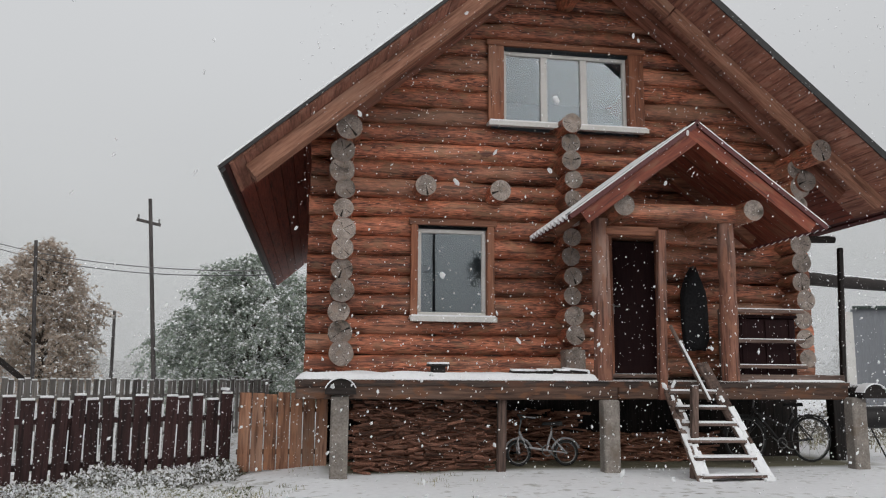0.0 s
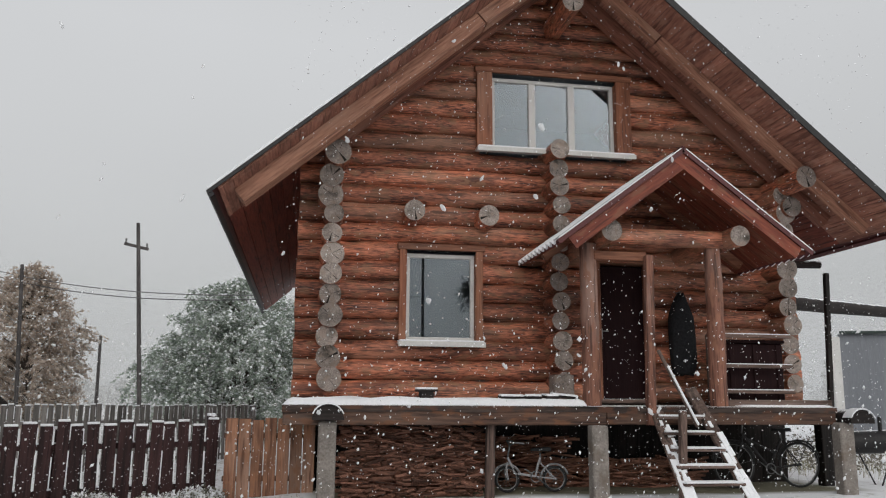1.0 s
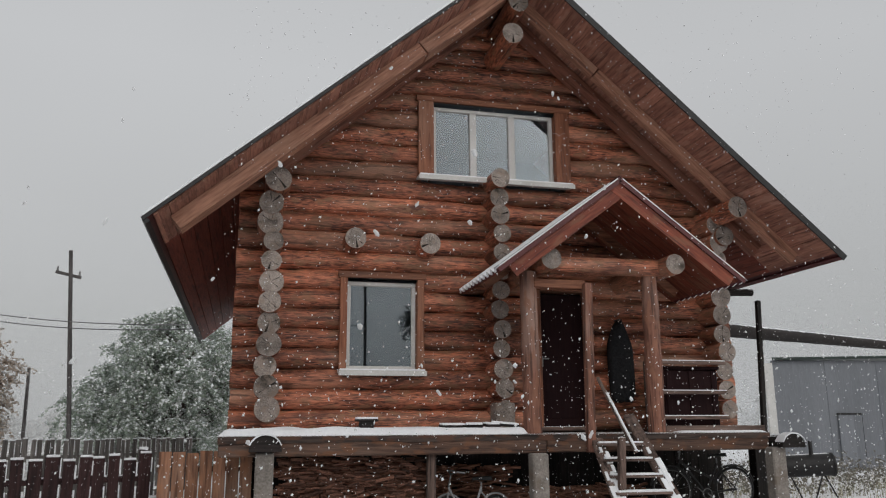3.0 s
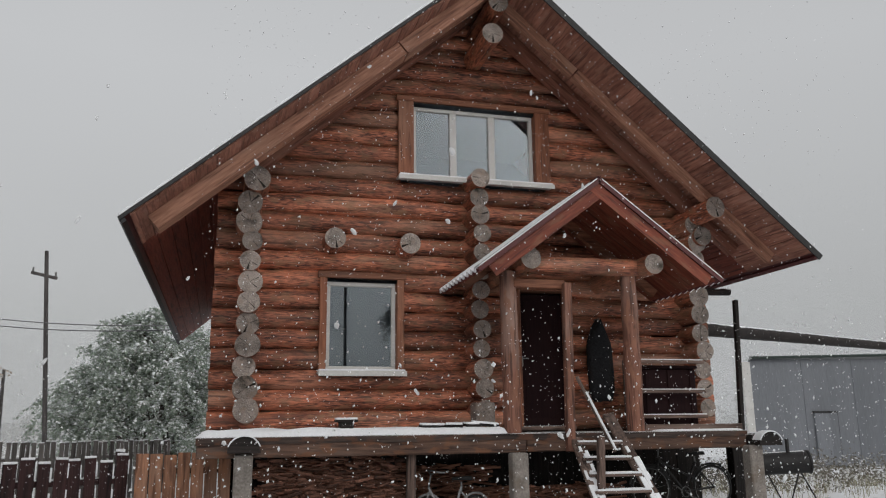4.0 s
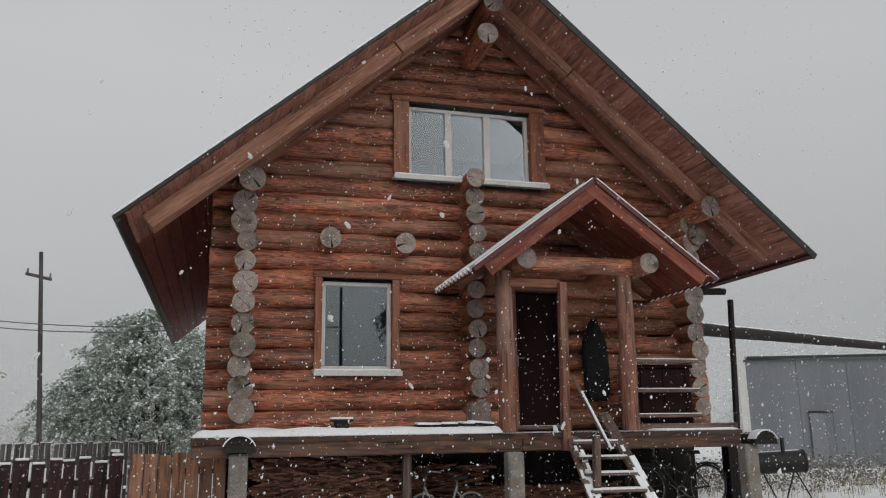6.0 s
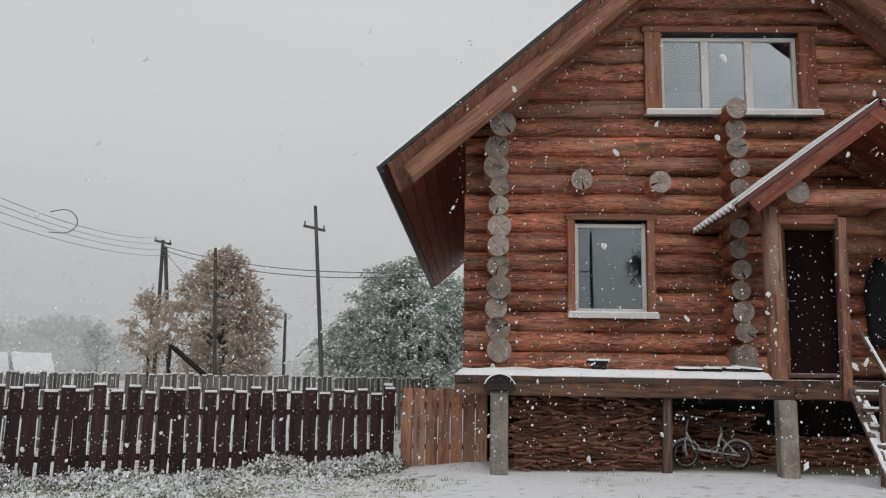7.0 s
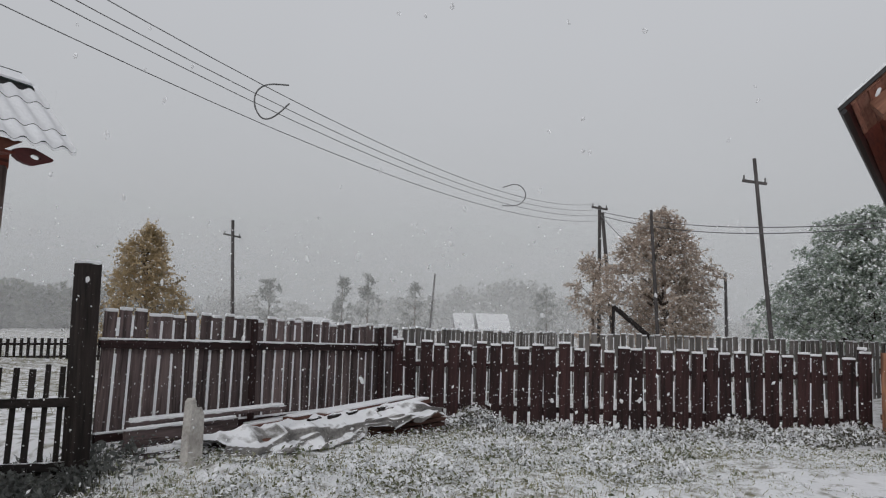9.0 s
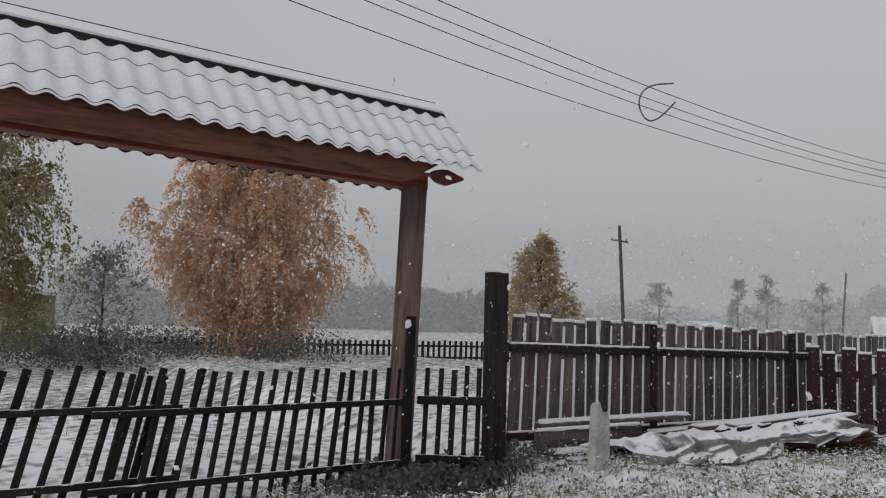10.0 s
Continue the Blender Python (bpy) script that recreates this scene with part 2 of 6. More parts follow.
STEEL = material("grey_steel", (0.12, 0.12, 0.12), (0.24, 0.24, 0.24), 8, "", 0.5, 0.1, metal=0.7)
BLACKSTEEL = material("black_painted_steel", (0.012, 0.012, 0.013), (0.03, 0.028, 0.028), 8, "", 0.5, 0.15)
RUBBER = material("tyre_rubber", (0.012, 0.012, 0.012), (0.03, 0.03, 0.03), 9, "", 0.85, 0.2)
BIKEPAINT = material("pale_frame_paint", (0.2, 0.2, 0.21), (0.34, 0.33, 0.33), 8, "", 0.4, 0.05)
SHEDWALL = material("grey_shed_sheet", (0.14, 0.15, 0.165), (0.2, 0.21, 0.23), 2, "z", 0.6, 0.15, vary=0.05)
PLANKWOOD = material("brown_plank", (0.05, 0.026, 0.02), (0.17, 0.085, 0.065), 9, "y", 0.85, 0.5, vary=0.4, checks=(0.02, 0.012, 0.01))
TARP = material("snowy_tarpaulin", (0.12, 0.115, 0.11), (0.27, 0.26, 0.25), 5, "", 0.7, 0.4, vary=0.05, snow=0.36, soft=0.2)
# pole wood greyed and lightened, the haze being part of its colour
POLEWOOD = material("hazed_pole_wood", (0.035, 0.032, 0.032), (0.1, 0.092, 0.09), 9, "z", 0.85, 0.5, vary=0.2)
CABLE = material("cable_sheath", (0.1, 0.1, 0.102), (0.17, 0.17, 0.172), 6, "", 0.6, 0.0)
BARK = material("bark", (0.06, 0.045, 0.038), (0.16, 0.13, 0.11), 6, "z", 0.9, 0.6, snow=0.2)
BIRCHBARK = material("birch_bark", (0.2, 0.19, 0.18), (0.6, 0.58, 0.55), 6, "", 0.8, 0.3)
# room lining lightened and blued to lift the panes like reflected sky
BLUEROOM = material("bluish_room", (0.15, 0.18, 0.2), (0.22, 0.26, 0.285), 2, "", 0.9, 0.0)
YELLOWWALL = material("yellow_green_wall", (0.24, 0.23, 0.12), (0.32, 0.31, 0.18), 4, "x", 0.8, 0.1)
STRAW = material("frosted_grass", (0.17, 0.155, 0.085), (0.42, 0.4, 0.28), 6, "", 0.9, 0.0, island=True, vary=0.4)
WEED = material("green_weed", (0.06, 0.07, 0.04), (0.19, 0.205, 0.13), 6, "", 0.9, 0.0, island=True, vary=0.5, snow=0.5, soft=0.4)

GATEWEED = material("dark_weed", (0.025, 0.026, 0.018), (0.1, 0.098, 0.07), 6, "", 0.9, 0.0, island=True, vary=0.5, snow=0.25, soft=0.4)
# flakes let light through
fb = FLAKE.node_tree
ft, fm = fb.nodes.new("ShaderNodeBsdfTranslucent"), fb.nodes.new("ShaderNodeMixShader")
ft.inputs["Color"].default_value = (0.96, 0.97, 0.98, 1)
fb.links.new(fb.nodes["Principled BSDF"].outputs[0], fm.inputs[1]), fb.links.new(ft.outputs[0], fm.inputs[2])
fb.links.new(fm.outputs[0], fb.nodes["Material Output"].inputs["Surface"])


VEIL = FLAKE.copy()
VEIL.name = "blurred_snowflake"
vt = VEIL.node_tree
vx, vm = vt.nodes.new("ShaderNodeBsdfTransparent"), vt.nodes.new("ShaderNodeMixShader")
vm.inputs["Fac"].default_value = 0.3
old = vt.nodes["Material Output"].inputs["Surface"].links[0].from_socket
vt.links.new(vx.outputs[0], vm.inputs[1]), vt.links.new(old, vm.inputs[2])
vt.links.new(vm.outputs[0], vt.nodes["Material Output"].inputs["Surface"])

CLOT = VEIL.copy()
CLOT.name = "soft_snow_clot"
[k for k in CLOT.node_tree.nodes if k.type == 'MIX_SHADER'][-1].inputs["Fac"].default_value = 0.6


def leaf_material(name, dark, light, snow, pass_share=0.4):
    m = material(name, dark, light, 1.6, "", 0.85, 0.0, vary=0.22, island=True, snow=snow, soft=0.7)
    t = m.node_tree
    b = t.nodes["Principled BSDF"]
    tr, mx = t.nodes.new("ShaderNodeBsdfTranslucent"), t.nodes.new("ShaderNodeMixShader")
    mx.inputs["Fac"].default_value = pass_share
    t.links.new(b.inputs["Base Color"].links[0].from_socket, tr.inputs["Color"])
    t.links.new(b.outputs[0], mx.inputs[1]), t.links.new(tr.outputs[0], mx.inputs[2])
    t.links.new(mx.outputs[0], t.nodes["Material Output"].inputs["Surface"])
    return m



WILLOWLEAF = leaf_material("snowy_green_leaf", (0.25, 0.3, 0.25), (0.46, 0.52, 0.44), 0.36)
# brown leaves lightened to carry the haze in front of these trees
BROWNLEAF = leaf_material("hazed_brown_leaf", (0.385, 0.316, 0.26), (0.6, 0.51, 0.435), 0.24)
ORANGELEAF = leaf_material("orange_leaf", (0.5, 0.31, 0.18), (0.84, 0.6, 0.41), 0.22, 0.5)
YELLOWLEAF = leaf_material("yellow_green_leaf", (0.17, 0.14, 0.07), (0.4, 0.34, 0.19), 0.08)
LARCHLEAF = leaf_material("golden_larch_needle", (0.3, 0.225, 0.125), (0.54, 0.43, 0.27), 0.2)
SHRUBLEAF = leaf_material("frosted_dark_leaf", (0.08, 0.085, 0.08), (0.19, 0.2, 0.19), 0.12)
PALESHRUB = leaf_material("rimed_shrub_leaf", (0.2, 0.2, 0.205), (0.42, 0.42, 0.42), 0.2)
PINELEAF = leaf_material("far_dark_foliage", (0.16, 0.17, 0.15), (0.24, 0.25, 0.22), 0.05)
# lighter than frost alone makes it: distance haze is in the base colour
FARLEAF = leaf_material("far_frosted_hazed_foliage", (0.3, 0.31, 0.295), (0.42, 0.43, 0.41), 0.12)

GLASS = bpy.data.materials.new("window_glass")
GLASS.use_nodes = True
gb = GLASS.node_tree.nodes["Principled BSDF"]
gb.inputs["Base Color"].default_value = (0.9, 0.95, 1.0, 1)
gb.inputs["Roughness"].default_value, gb.inputs["Transmission Weight"].default_value, gb.inputs["IOR"].default_value = 0.0, 1.0, 1.75
# blue tint on the reflection, as the sky itself is neutral
gb.inputs["Specular Tint"].default_value = (0.88, 0.96, 1.0, 1)


# ---- building helpers ----
def rnd(a, b):
    return random.uniform(a, b)


class Geo:
    """Collects faces for one mesh."""

    def __init__(self):
        self.v, self.f, self.m = [], [], []

    def add(self, verts, faces, mi=0, turn=None):
        o = len(self.v)
        self.v += [tuple(turn @ Vector(p)) for p in verts] if turn else [tuple(p) for p in verts]
        self.f += [tuple(i + o for i in q) for q in faces]
        self.m += [mi] * len(faces)
        return self

    def box(self, c, s, b=0.008, turn=None, mi=0):
        """A chamfered box: centre, full sizes, chamfer; turn is applied about the origin after."""
        h = [k / 2 for k in s]
        b = min(b, *(k * 0.4 for k in h))
        vs, ix = [], {}
        for sx in (-1, 1):
            for sy in (-1, 1):
                for sz in (-1, 1):
                    sg = (sx, sy, sz)
                    for a in range(3):
                        ix[sg, a] = len(vs)
                        vs.append([c[k] + sg[k] * (h[k] if k == a else h[k] - b) for k in range(3)])
        fs = []
        for a in range(3):
            p, q = [k for k in range(3) if k != a]
            for s1 in (-1, 1):
                loop = []
                for u, w in ((-1, -1), (1, -1), (1, 1), (-1, 1)):
                    sg = [0, 0, 0]
                    sg[a], sg[p], sg[q] = s1, u, w
                    loop.append(ix[tuple(sg), a])
                flip = (s1 > 0) == (a == 1)
                fs.append(loop[::-1] if flip else loop)
            for u in (-1, 1):
                for w in (-1, 1):
                    e = []
                    for s1 in (-1, 1):
                        sg = [0, 0, 0]
                        sg[a], sg[p], sg[q] = s1, u, w
                        e.append(tuple(sg))
                    fs.append([ix[e[0], p], ix[e[1], p], ix[e[1], q], ix[e[0], q]])
        for sx in (-1, 1):
            for sy in (-1, 1):
                for sz in (-1, 1):
                    fs.append([ix[(sx, sy, sz), a] for a in range(3)])
        return self.add(vs, fs, mi, turn)

    def beam(self, p, q, w, h, b=0.008, up=(0, 0, 1), mi=0):
        """A board from p to q, w wide across and h thick along up."""
        p, q = Vector(p), Vector(q)
        x = (q - p).normalized()
        z = (Vector(up) - x * x.dot(Vector(up))).normalized()
        t = Matrix.Translation((p + q) / 2) @ Matrix((x, z.cross(x), z)).transposed().to_4x4()
        return self.box((0, 0, 0), ((q - p).length, w, h), b, t, mi)

    def rod(self, p, q, r0, r1=None, n=10, rings=1, rough=0.0, mi=0, cap=None, flat=1.0):
        """A round rod or log from p to q; rough: how uneven its skin is."""
        p, q = Vector(p), Vector(q)
        r1 = r0 if r1 is None else r1
        x = (q - p).normalized()
        s = Vector((0, 0, 1)) if abs(x.z) < 0.9 else Vector((1, 0, 0))
        a = x.cross(s).normalized()
        b = x.cross(a)
        vs, fs = [], []
        for i in range(rings + 1):
            k = i / rings
            c, r = p.lerp(q, k), r0 + (r1 - r0) * k
            for j in range(n):
                w = 2 * math.pi * j / n
                d = a * math.cos(w) + b * math.sin(w) * flat
                rr = r
                if rough:
                    rr *= 1 + rough * noise.noise((c + d * r) * 2.3) + rough * 0.5 * noise.noise((c + d * r) * 7)
                vs.append(c + d * rr)
        for i in range(rings):
            for j in range(n):
                k = (j + 1) % n
                fs.append((i * n + j, i * n + k, (i + 1) * n + k, (i + 1) * n + j))
        self.add(vs, fs, mi)
        for ring, ce in ((0, p), (rings, q)):
            o = len(self.v)
            self.v += [tuple(vs[ring * n + j]) for j in range(n)]
            loop = tuple(range(o, o + n))
            self.f.append(loop if ring else loop[::-1])
            self.m.append(mi if cap is None else cap)
        return self

    def tube(self, pts, r, n=6, mi=0):
        for p, q in zip(pts, pts[1:]):
            self.rod(p, q, r, r, n, mi=mi)
        return self

    def mesh(self, name, mats, smooth=False):
        me = bpy.data.meshes.new(name)
        me.from_pydata(self.v, [], self.f)
        for k in mats if isinstance(mats, (list, tuple)) else [mats]:
            me.materials.append(k)
        me.polygons.foreach_set("material_index", self.m)
        if len(self.f) < 9000:
            bm = bmesh.new()
            bm.from_mesh(me)
            bmesh.ops.recalc_face_normals(bm, faces=bm.faces)
            bm.to_mesh(me)
            bm.free()
        if smooth:
            me.polygons.foreach_set("use_smooth", [len(f) < 8 for f in self.f])
        me.update()
        return me


PLACE = {}


def under(ob, parent, m=None):
    """Hangs ob under parent, at the pose m of the world."""
    ob.parent = parent
    ob.matrix_parent_inverse = PLACE[parent.name].inverted()
    ob.matrix_basis = m or Matrix()
    PLACE[ob.name] = m or Matrix()
    return ob


def thing(name, loc, label, category, group="", kind=""):
    ob = new(name)
    ob.location = loc
    ob.empty_display_size = 0.2
    PLACE[ob.name] = Matrix.Translation(loc)
    return tagged(ob, label, category, group, kind)


def part(name, geo, mats, parent, label="", smooth=False, kind=""):
    return tagged(under(new(name, geo.mesh(name, mats, smooth)), parent), label, kind=kind)


def piece(name, me, parent, m):
    return under(new(name, me), parent, m)


def solo(name, geo, mats, label, category, group="", kind="", smooth=False):
    ob = new(name, geo.mesh(name, mats, smooth))
    PLACE[ob.name] = Matrix()
    return tagged(ob, label, category, group, kind)


def smooth_step(a, b, x):
    k = min(1, max(0, (x - a) / (b - a)))
    return k * k * (3 - 2 * k)


def ground_z(x, y):
    z = -0.32 * smooth_step(0.5, 8, y) - 0.1 * smooth_step(-2.5, -5, x) * smooth_step(-6, -3, y)
    z += 0.05 * noise.noise(Vector((x * 0.35, y * 0.35, 3)))
    rough = smooth_step(-0.5, -3.0, x)
    z += (0.012 + 0.035 * rough) * noise.noise(Vector((x * 1.7, y * 1.7, 8)))
    z += 0.045 * rough * max(0, noise.noise(Vector((x * 3.1, y * 3.1, 2))))
    z += 0.04 * smooth_step(-5.0, -2.6, y) * smooth_step(1.0, -1.0, y) * smooth_step(-2, -1, x)
    z -= 0.26 * smooth_step(-5.6, -7.5, x) * smooth_step(-6.9, -7.7, y)
    z -= 0.11 * smooth_step(-1.3, -2.4, x) * smooth_step(-4.0, -1.2, y) * smooth_step(-8.5, -7.0, x)
    far = math.hypot(x, y)
    return z * (1 - smooth_step(40, 90, far)) + 1.2 * smooth_step(60, 220, far) * (0.5 + 0.5 * noise.noise(Vector((x * 0.01, y * 0.01, 0))))


# ---- ground ----
def axis_steps(lo, hi, fine, reach):
    out, k, st = [], lo, fine
    while k < hi:
        out.append(k)
        k += fine
    while k < reach:
        out.append(k)
        st *= 1.16
        k += st
    out.append(reach)
    k, st, low = lo, fine, []
    while k > -reach:
        st *= 1.16
        k -= st
        low.append(max(k, -reach))
    return low[::-1] + out


def snow_ground_material():
    m = bpy.data.materials.new("snowy_ground")
    m.use_nodes = True
    n, l = m.node_tree.nodes, m.node_tree.links
    b = n["Principled BSDF"]
    b.inputs["Roughness"].default_value, b.inputs["Specular IOR Level"].default_value = 0.85, 0.2
    co = n.new("ShaderNodeTexCoord")
    grassy, spots, tint = n.new("ShaderNodeTexNoise"), n.new("ShaderNodeTexNoise"), n.new("ShaderNodeTexNoise")
    for tex, sc, de in ((grassy, 0.8, 3), (spots, 6.5, 6), (tint, 14, 5)):
        tex.inputs["Scale"].default_value, tex.inputs["Detail"].default_value = sc, de
        l.new(co.outputs["Object"], tex.inputs["Vector"])
    sx = n.new("ShaderNodeSeparateXYZ")
    l.new(co.outputs["Object"], sx.inputs[0])
    yard = n.new("ShaderNodeMapRange")
    yard.inputs["From Min"].default_value, yard.inputs["From Max"].default_value = -1.0, -3.6
    yard.inputs["To Min"].default_value, yard.inputs["To Max"].default_value = -0.05, 0.09
    l.new(sx.outputs["X"], yard.inputs["Value"])
    field, fsum = n.new("ShaderNodeMapRange"), n.new("ShaderNodeMath")
    field.inputs["From Min"].default_value, field.inputs["From Max"].default_value = -12.0, -17.0
    field.inputs["To Min"].default_value, field.inputs["To Max"].default_value = 0.0, 0.07
    fsum.operation = 'ADD'
    l.new(sx.outputs["X"], field.inputs["Value"]), l.new(yard.outputs[0], fsum.inputs[0]), l.new(field.outputs[0], fsum.inputs[1])
    a1, a2 = n.new("ShaderNodeMath"), n.new("ShaderNodeMath")
    a1.operation, a2.operation = 'MULTIPLY_ADD', 'ADD'
    a1.inputs[1].default_value = 0.35
    l.new(grassy.outputs["Fac"], a1.inputs[0]), l.new(spots.outputs["Fac"], a1.inputs[2])
    l.new(a1.outputs[0], a2.inputs[0]), l.new(fsum.outputs[0], a2.inputs[1])
    mr = n.new("ShaderNodeMapRange")
    mr.inputs["From Min"].default_value, mr.inputs["From Max"].default_value = 0.72, 0.95
    l.new(a2.outputs[0], mr.inputs["Value"])
    earth, white, mix = n.new("ShaderNodeValToRGB"), n.new("ShaderNodeValToRGB"), n.new("ShaderNodeMix")
    earth.color_ramp.elements[0].color, earth.color_ramp.elements[1].color = (0.075, 0.068, 0.042, 1), (0.28, 0.262, 0.185, 1)
    white.color_ramp.elements[0].color, white.color_ramp.elements[1].color = (0.7, 0.71, 0.73, 1), (0.84, 0.85, 0.87, 1)
    l.new(tint.outputs["Fac"], earth.inputs[0]), l.new(tint.outputs["Fac"], white.inputs[0])
    mix.data_type = 'RGBA'
    # the snow has not blown in under the deck and the house
    dry = None
    for out, lo, hi in ((sx.outputs["Y"], -1.4, -1.1), (sx.outputs["X"], -1.25, -1.0), (sx.outputs["X"], 6.6, 6.1), (sx.outputs["Y"], 12.5, 12.0)):
        k = n.new("ShaderNodeMapRange")
        k.inputs["From Min"].default_value, k.inputs["From Max"].default_value = lo, hi
        l.new(out, k.inputs["Value"])
        if dry:
            mu = n.new("ShaderNodeMath")
            mu.operation = 'MULTIPLY'
            l.new(dry, mu.inputs[0]), l.new(k.outputs[0], mu.inputs[1])
            dry = mu.outputs[0]
        else:
            dry = k.outputs[0]
    mxm = n.new("ShaderNodeMath")
    mxm.operation = 'MAXIMUM'
    l.new(mr.outputs[0], mxm.inputs[0]), l.new(dry, mxm.inputs[1])
    l.new(mxm.outputs[0], mix.inputs["Factor"]), l.new(white.outputs[0], mix.inputs["A"]), l.new(earth.outputs[0], mix.inputs["B"])
    l.new(mix.outputs["Result"], b.inputs["Base Color"])
    bu = n.new("ShaderNodeBump")
    bu.inputs["Strength"].default_value, bu.inputs["Distance"].default_value = 0.5, 0.03
    l.new(spots.outputs["Fac"], bu.inputs["Height"]), l.new(bu.outputs[0], b.inputs["Normal"])
    return m


xs, ys = axis_steps(-11, 9, 0.12, 700), axis_steps(-13, 2.5, 0.12, 700)
g = Geo()
g.v = [(x, y, ground_z(x, y)) for y in ys for x in xs]
nx = len(xs)
g.f = [(j * nx + i, j * nx + i + 1, (j + 1) * nx + i + 1, (j + 1) * nx + i) for j in range(len(ys) - 1) for i in range(nx - 1)]
g.m = [0] * len(g.f)
ground = solo("ground", g, snow_ground_material(), "snow-covered yard with dead grass showing through", "ground", kind="structure", smooth=True)

# ---- the log house ----
RIDGE_X, RIDGE_Z, SLOPE, EAVE_L, EAVE_R, FRONT, BACK = 2.376, 8.009, 0.861, -2.564, 7.335, -1.5, 12.8
COURSE, R = 0.285, 0.153
house = thing("log_house", (2.45, 6, 0), "reddish-brown log house with steep snow-dusted gable roof", "house")


def crack(g, x, y, z, r, ang, mi, wide=0.11):
    """A drying crack: a thin dark wedge from the rim to the heart of a log's end."""
    d, e = Vector((math.cos(ang), 0, math.sin(ang))), Vector((-math.sin(ang), 0, math.cos(ang)))
    c = Vector((x, y, z))
    w = r * wide
    pts = [c + d * r * 0.96 + e * w, c + d * r * 0.96 - e * w, c - d * r * 0.05]
    back = Vector((0, 0.02, 0))
    g.add([*pts, *[p + back for p in pts]], [(0, 1, 2), (3, 5, 4), (0, 2, 5, 3), (1, 4, 5, 2), (0, 3, 4, 1)], mi)


OPENINGS = [(0.02, 1.23, 2.0, 3.42), (1.2, 3.58, 4.98, 6.2), (2.95, 3.83, 1.1, 3.3)]


def front_log(x0, x1, z):
    g = Geo().rod((x0, 0.14, z), (x1, 0.14, z), R * rnd(0.93, 1.05), R * rnd(0.93, 1.05), 24, max(2, int((x1 - x0) / 0.08)), 0.2, cap=1)
    # ends under the roof are cut to its slope
    g.v = [(max(RIDGE_X - max(0.05, (RIDGE_Z - 0.1 - v[2]) / SLOPE), min(RIDGE_X + max(0.05, (RIDGE_Z - 0.1 - v[2]) / SLOPE), v[0])), v[1], v[2]) for v in g.v]
    part("wall_log", g, [LOG["x"], ENDGRAIN], house, smooth=True)


z = 1.36
while z < 8.2:
    half = min(3.9 + rnd(-0.012, 0.012), (RIDGE_Z + 0.1 - z) / SLOPE)
    if half < 0.25:
        break
    spans = [(2.43 - half if z < 4.6 else RIDGE_X - half, 2.4 + half if z < 4.6 else RIDGE_X + half)]
    for a, b, lo, hi in OPENINGS:
        if lo - 0.07 < z < hi + 0.07:
            spans = [t for s in spans for t in ((s[0], min(s[1], a)), (max(s[0], b), s[1])) if t[1] - t[0] > 0.1]
    for a, b in spans:
        front_log(a, b, z)
    z += COURSE

# side and cross walls: their logs stick out past the front
for x, top, rr, mid in ((-1.0, 4.5, 0.16, False), (2.32, 4.95, 0.138, True), (5.92, 4.4, 0.16, False)):
    z, k = 1.36 + COURSE / 2, 0
    while z < top:
        big = rr * (rnd(0.86, 1.1) if not mid else rnd(0.95, 1.06))
        end = -0.4 + rnd(-0.05, 0.04)
        back = 1.2 if mid else 12.0
        xe = x + rnd(-0.03, 0.03)
        g = Geo().rod((xe, end, z), (x, back, z), big, big, 22, 8 if mid else 16, 0.11, cap=1)
        if k % 3 == 1:
            crack(g, xe, end - 0.003, z, big * 0.9, rnd(0, 6.28), 2)
        for _ in range(random.randint(1, 4)):
            crack(g, xe, end - 0.002, z, big * rnd(0.55, 0.9), rnd(0, 6.28), 2, rnd(0.02, 0.05))
        part("wall_log", g, [LOG["y"], ENDGRAIN, CRACK], house, smooth=True)
        z += COURSE * rnd(0.97, 1.03) if not mid else COURSE
        k += 1
part("foot_block", Geo().box((2.31, -0.33, 1.38), (0.29, 0.28, 0.42), 0.02), ENDGRAIN, house, "grey squared block under the log ends")
# roof purlins and floor beams with sawn grey ends
for x, z, r, end, back in ((-0.95, 4.66, 0.178, -0.5, 12), (5.99, 4.553, 0.164, -0.95, 12), (6.02, 4.2, 0.155, -0.5, 12), (2.4, 7.05, 0.163, -0.95, 12),
                           (2.452, 7.487, 0.155, -1.1, 12), (0.165, 3.9, 0.152, -0.36, 0.6), (1.255, 3.87, 0.152, -0.36, 0.6)):
    g = Geo().rod((x, end, z), (x, back, z), r, r, 24, 12, 0.05, cap=1)
    crack(g, x, end - 0.003, z, r * 0.96, rnd(3.4, 5.6), 2)
    for _ in range(3):
        crack(g, x, end - 0.002, z, r * rnd(0.6, 0.92), rnd(0, 6.28), 2, rnd(0.02, 0.05))
    part("roof_purlin" if z > 4 else "floor_beam", g, [LOG["y"], ENDGRAIN, CRACK], house, "log beam with a grey sawn end", smooth=True)
# rear wall and the floor between the storeys keep the rooms dark
g = Geo().box((2.45, 12.0, 3.0), (7.2, 0.2, 3.8)).add([(-1.55, 12, 4.5), (6.3, 12, 4.5), (2.376, 12, 7.85), (-1.55, 12.2, 4.5), (6.3, 12.2, 4.5), (2.376, 12.2, 7.85)],
    [(0, 1, 2), (5, 4, 3), (0, 3, 4, 1), (1, 4, 5, 2), (2, 5, 3, 0)])
part("rear_wall", g, LOG["x"], house)
part("house_floor", Geo().box((2.45, 6.05, 1.17), (6.9, 11.7, 0.16)), GREYWOOD["y"], house, "dark plank floor")
part("inner_ceiling", Geo().box((2.45, 6.05, 4.3), (6.7, 11.6, 0.12)), BOARD["y"], house)


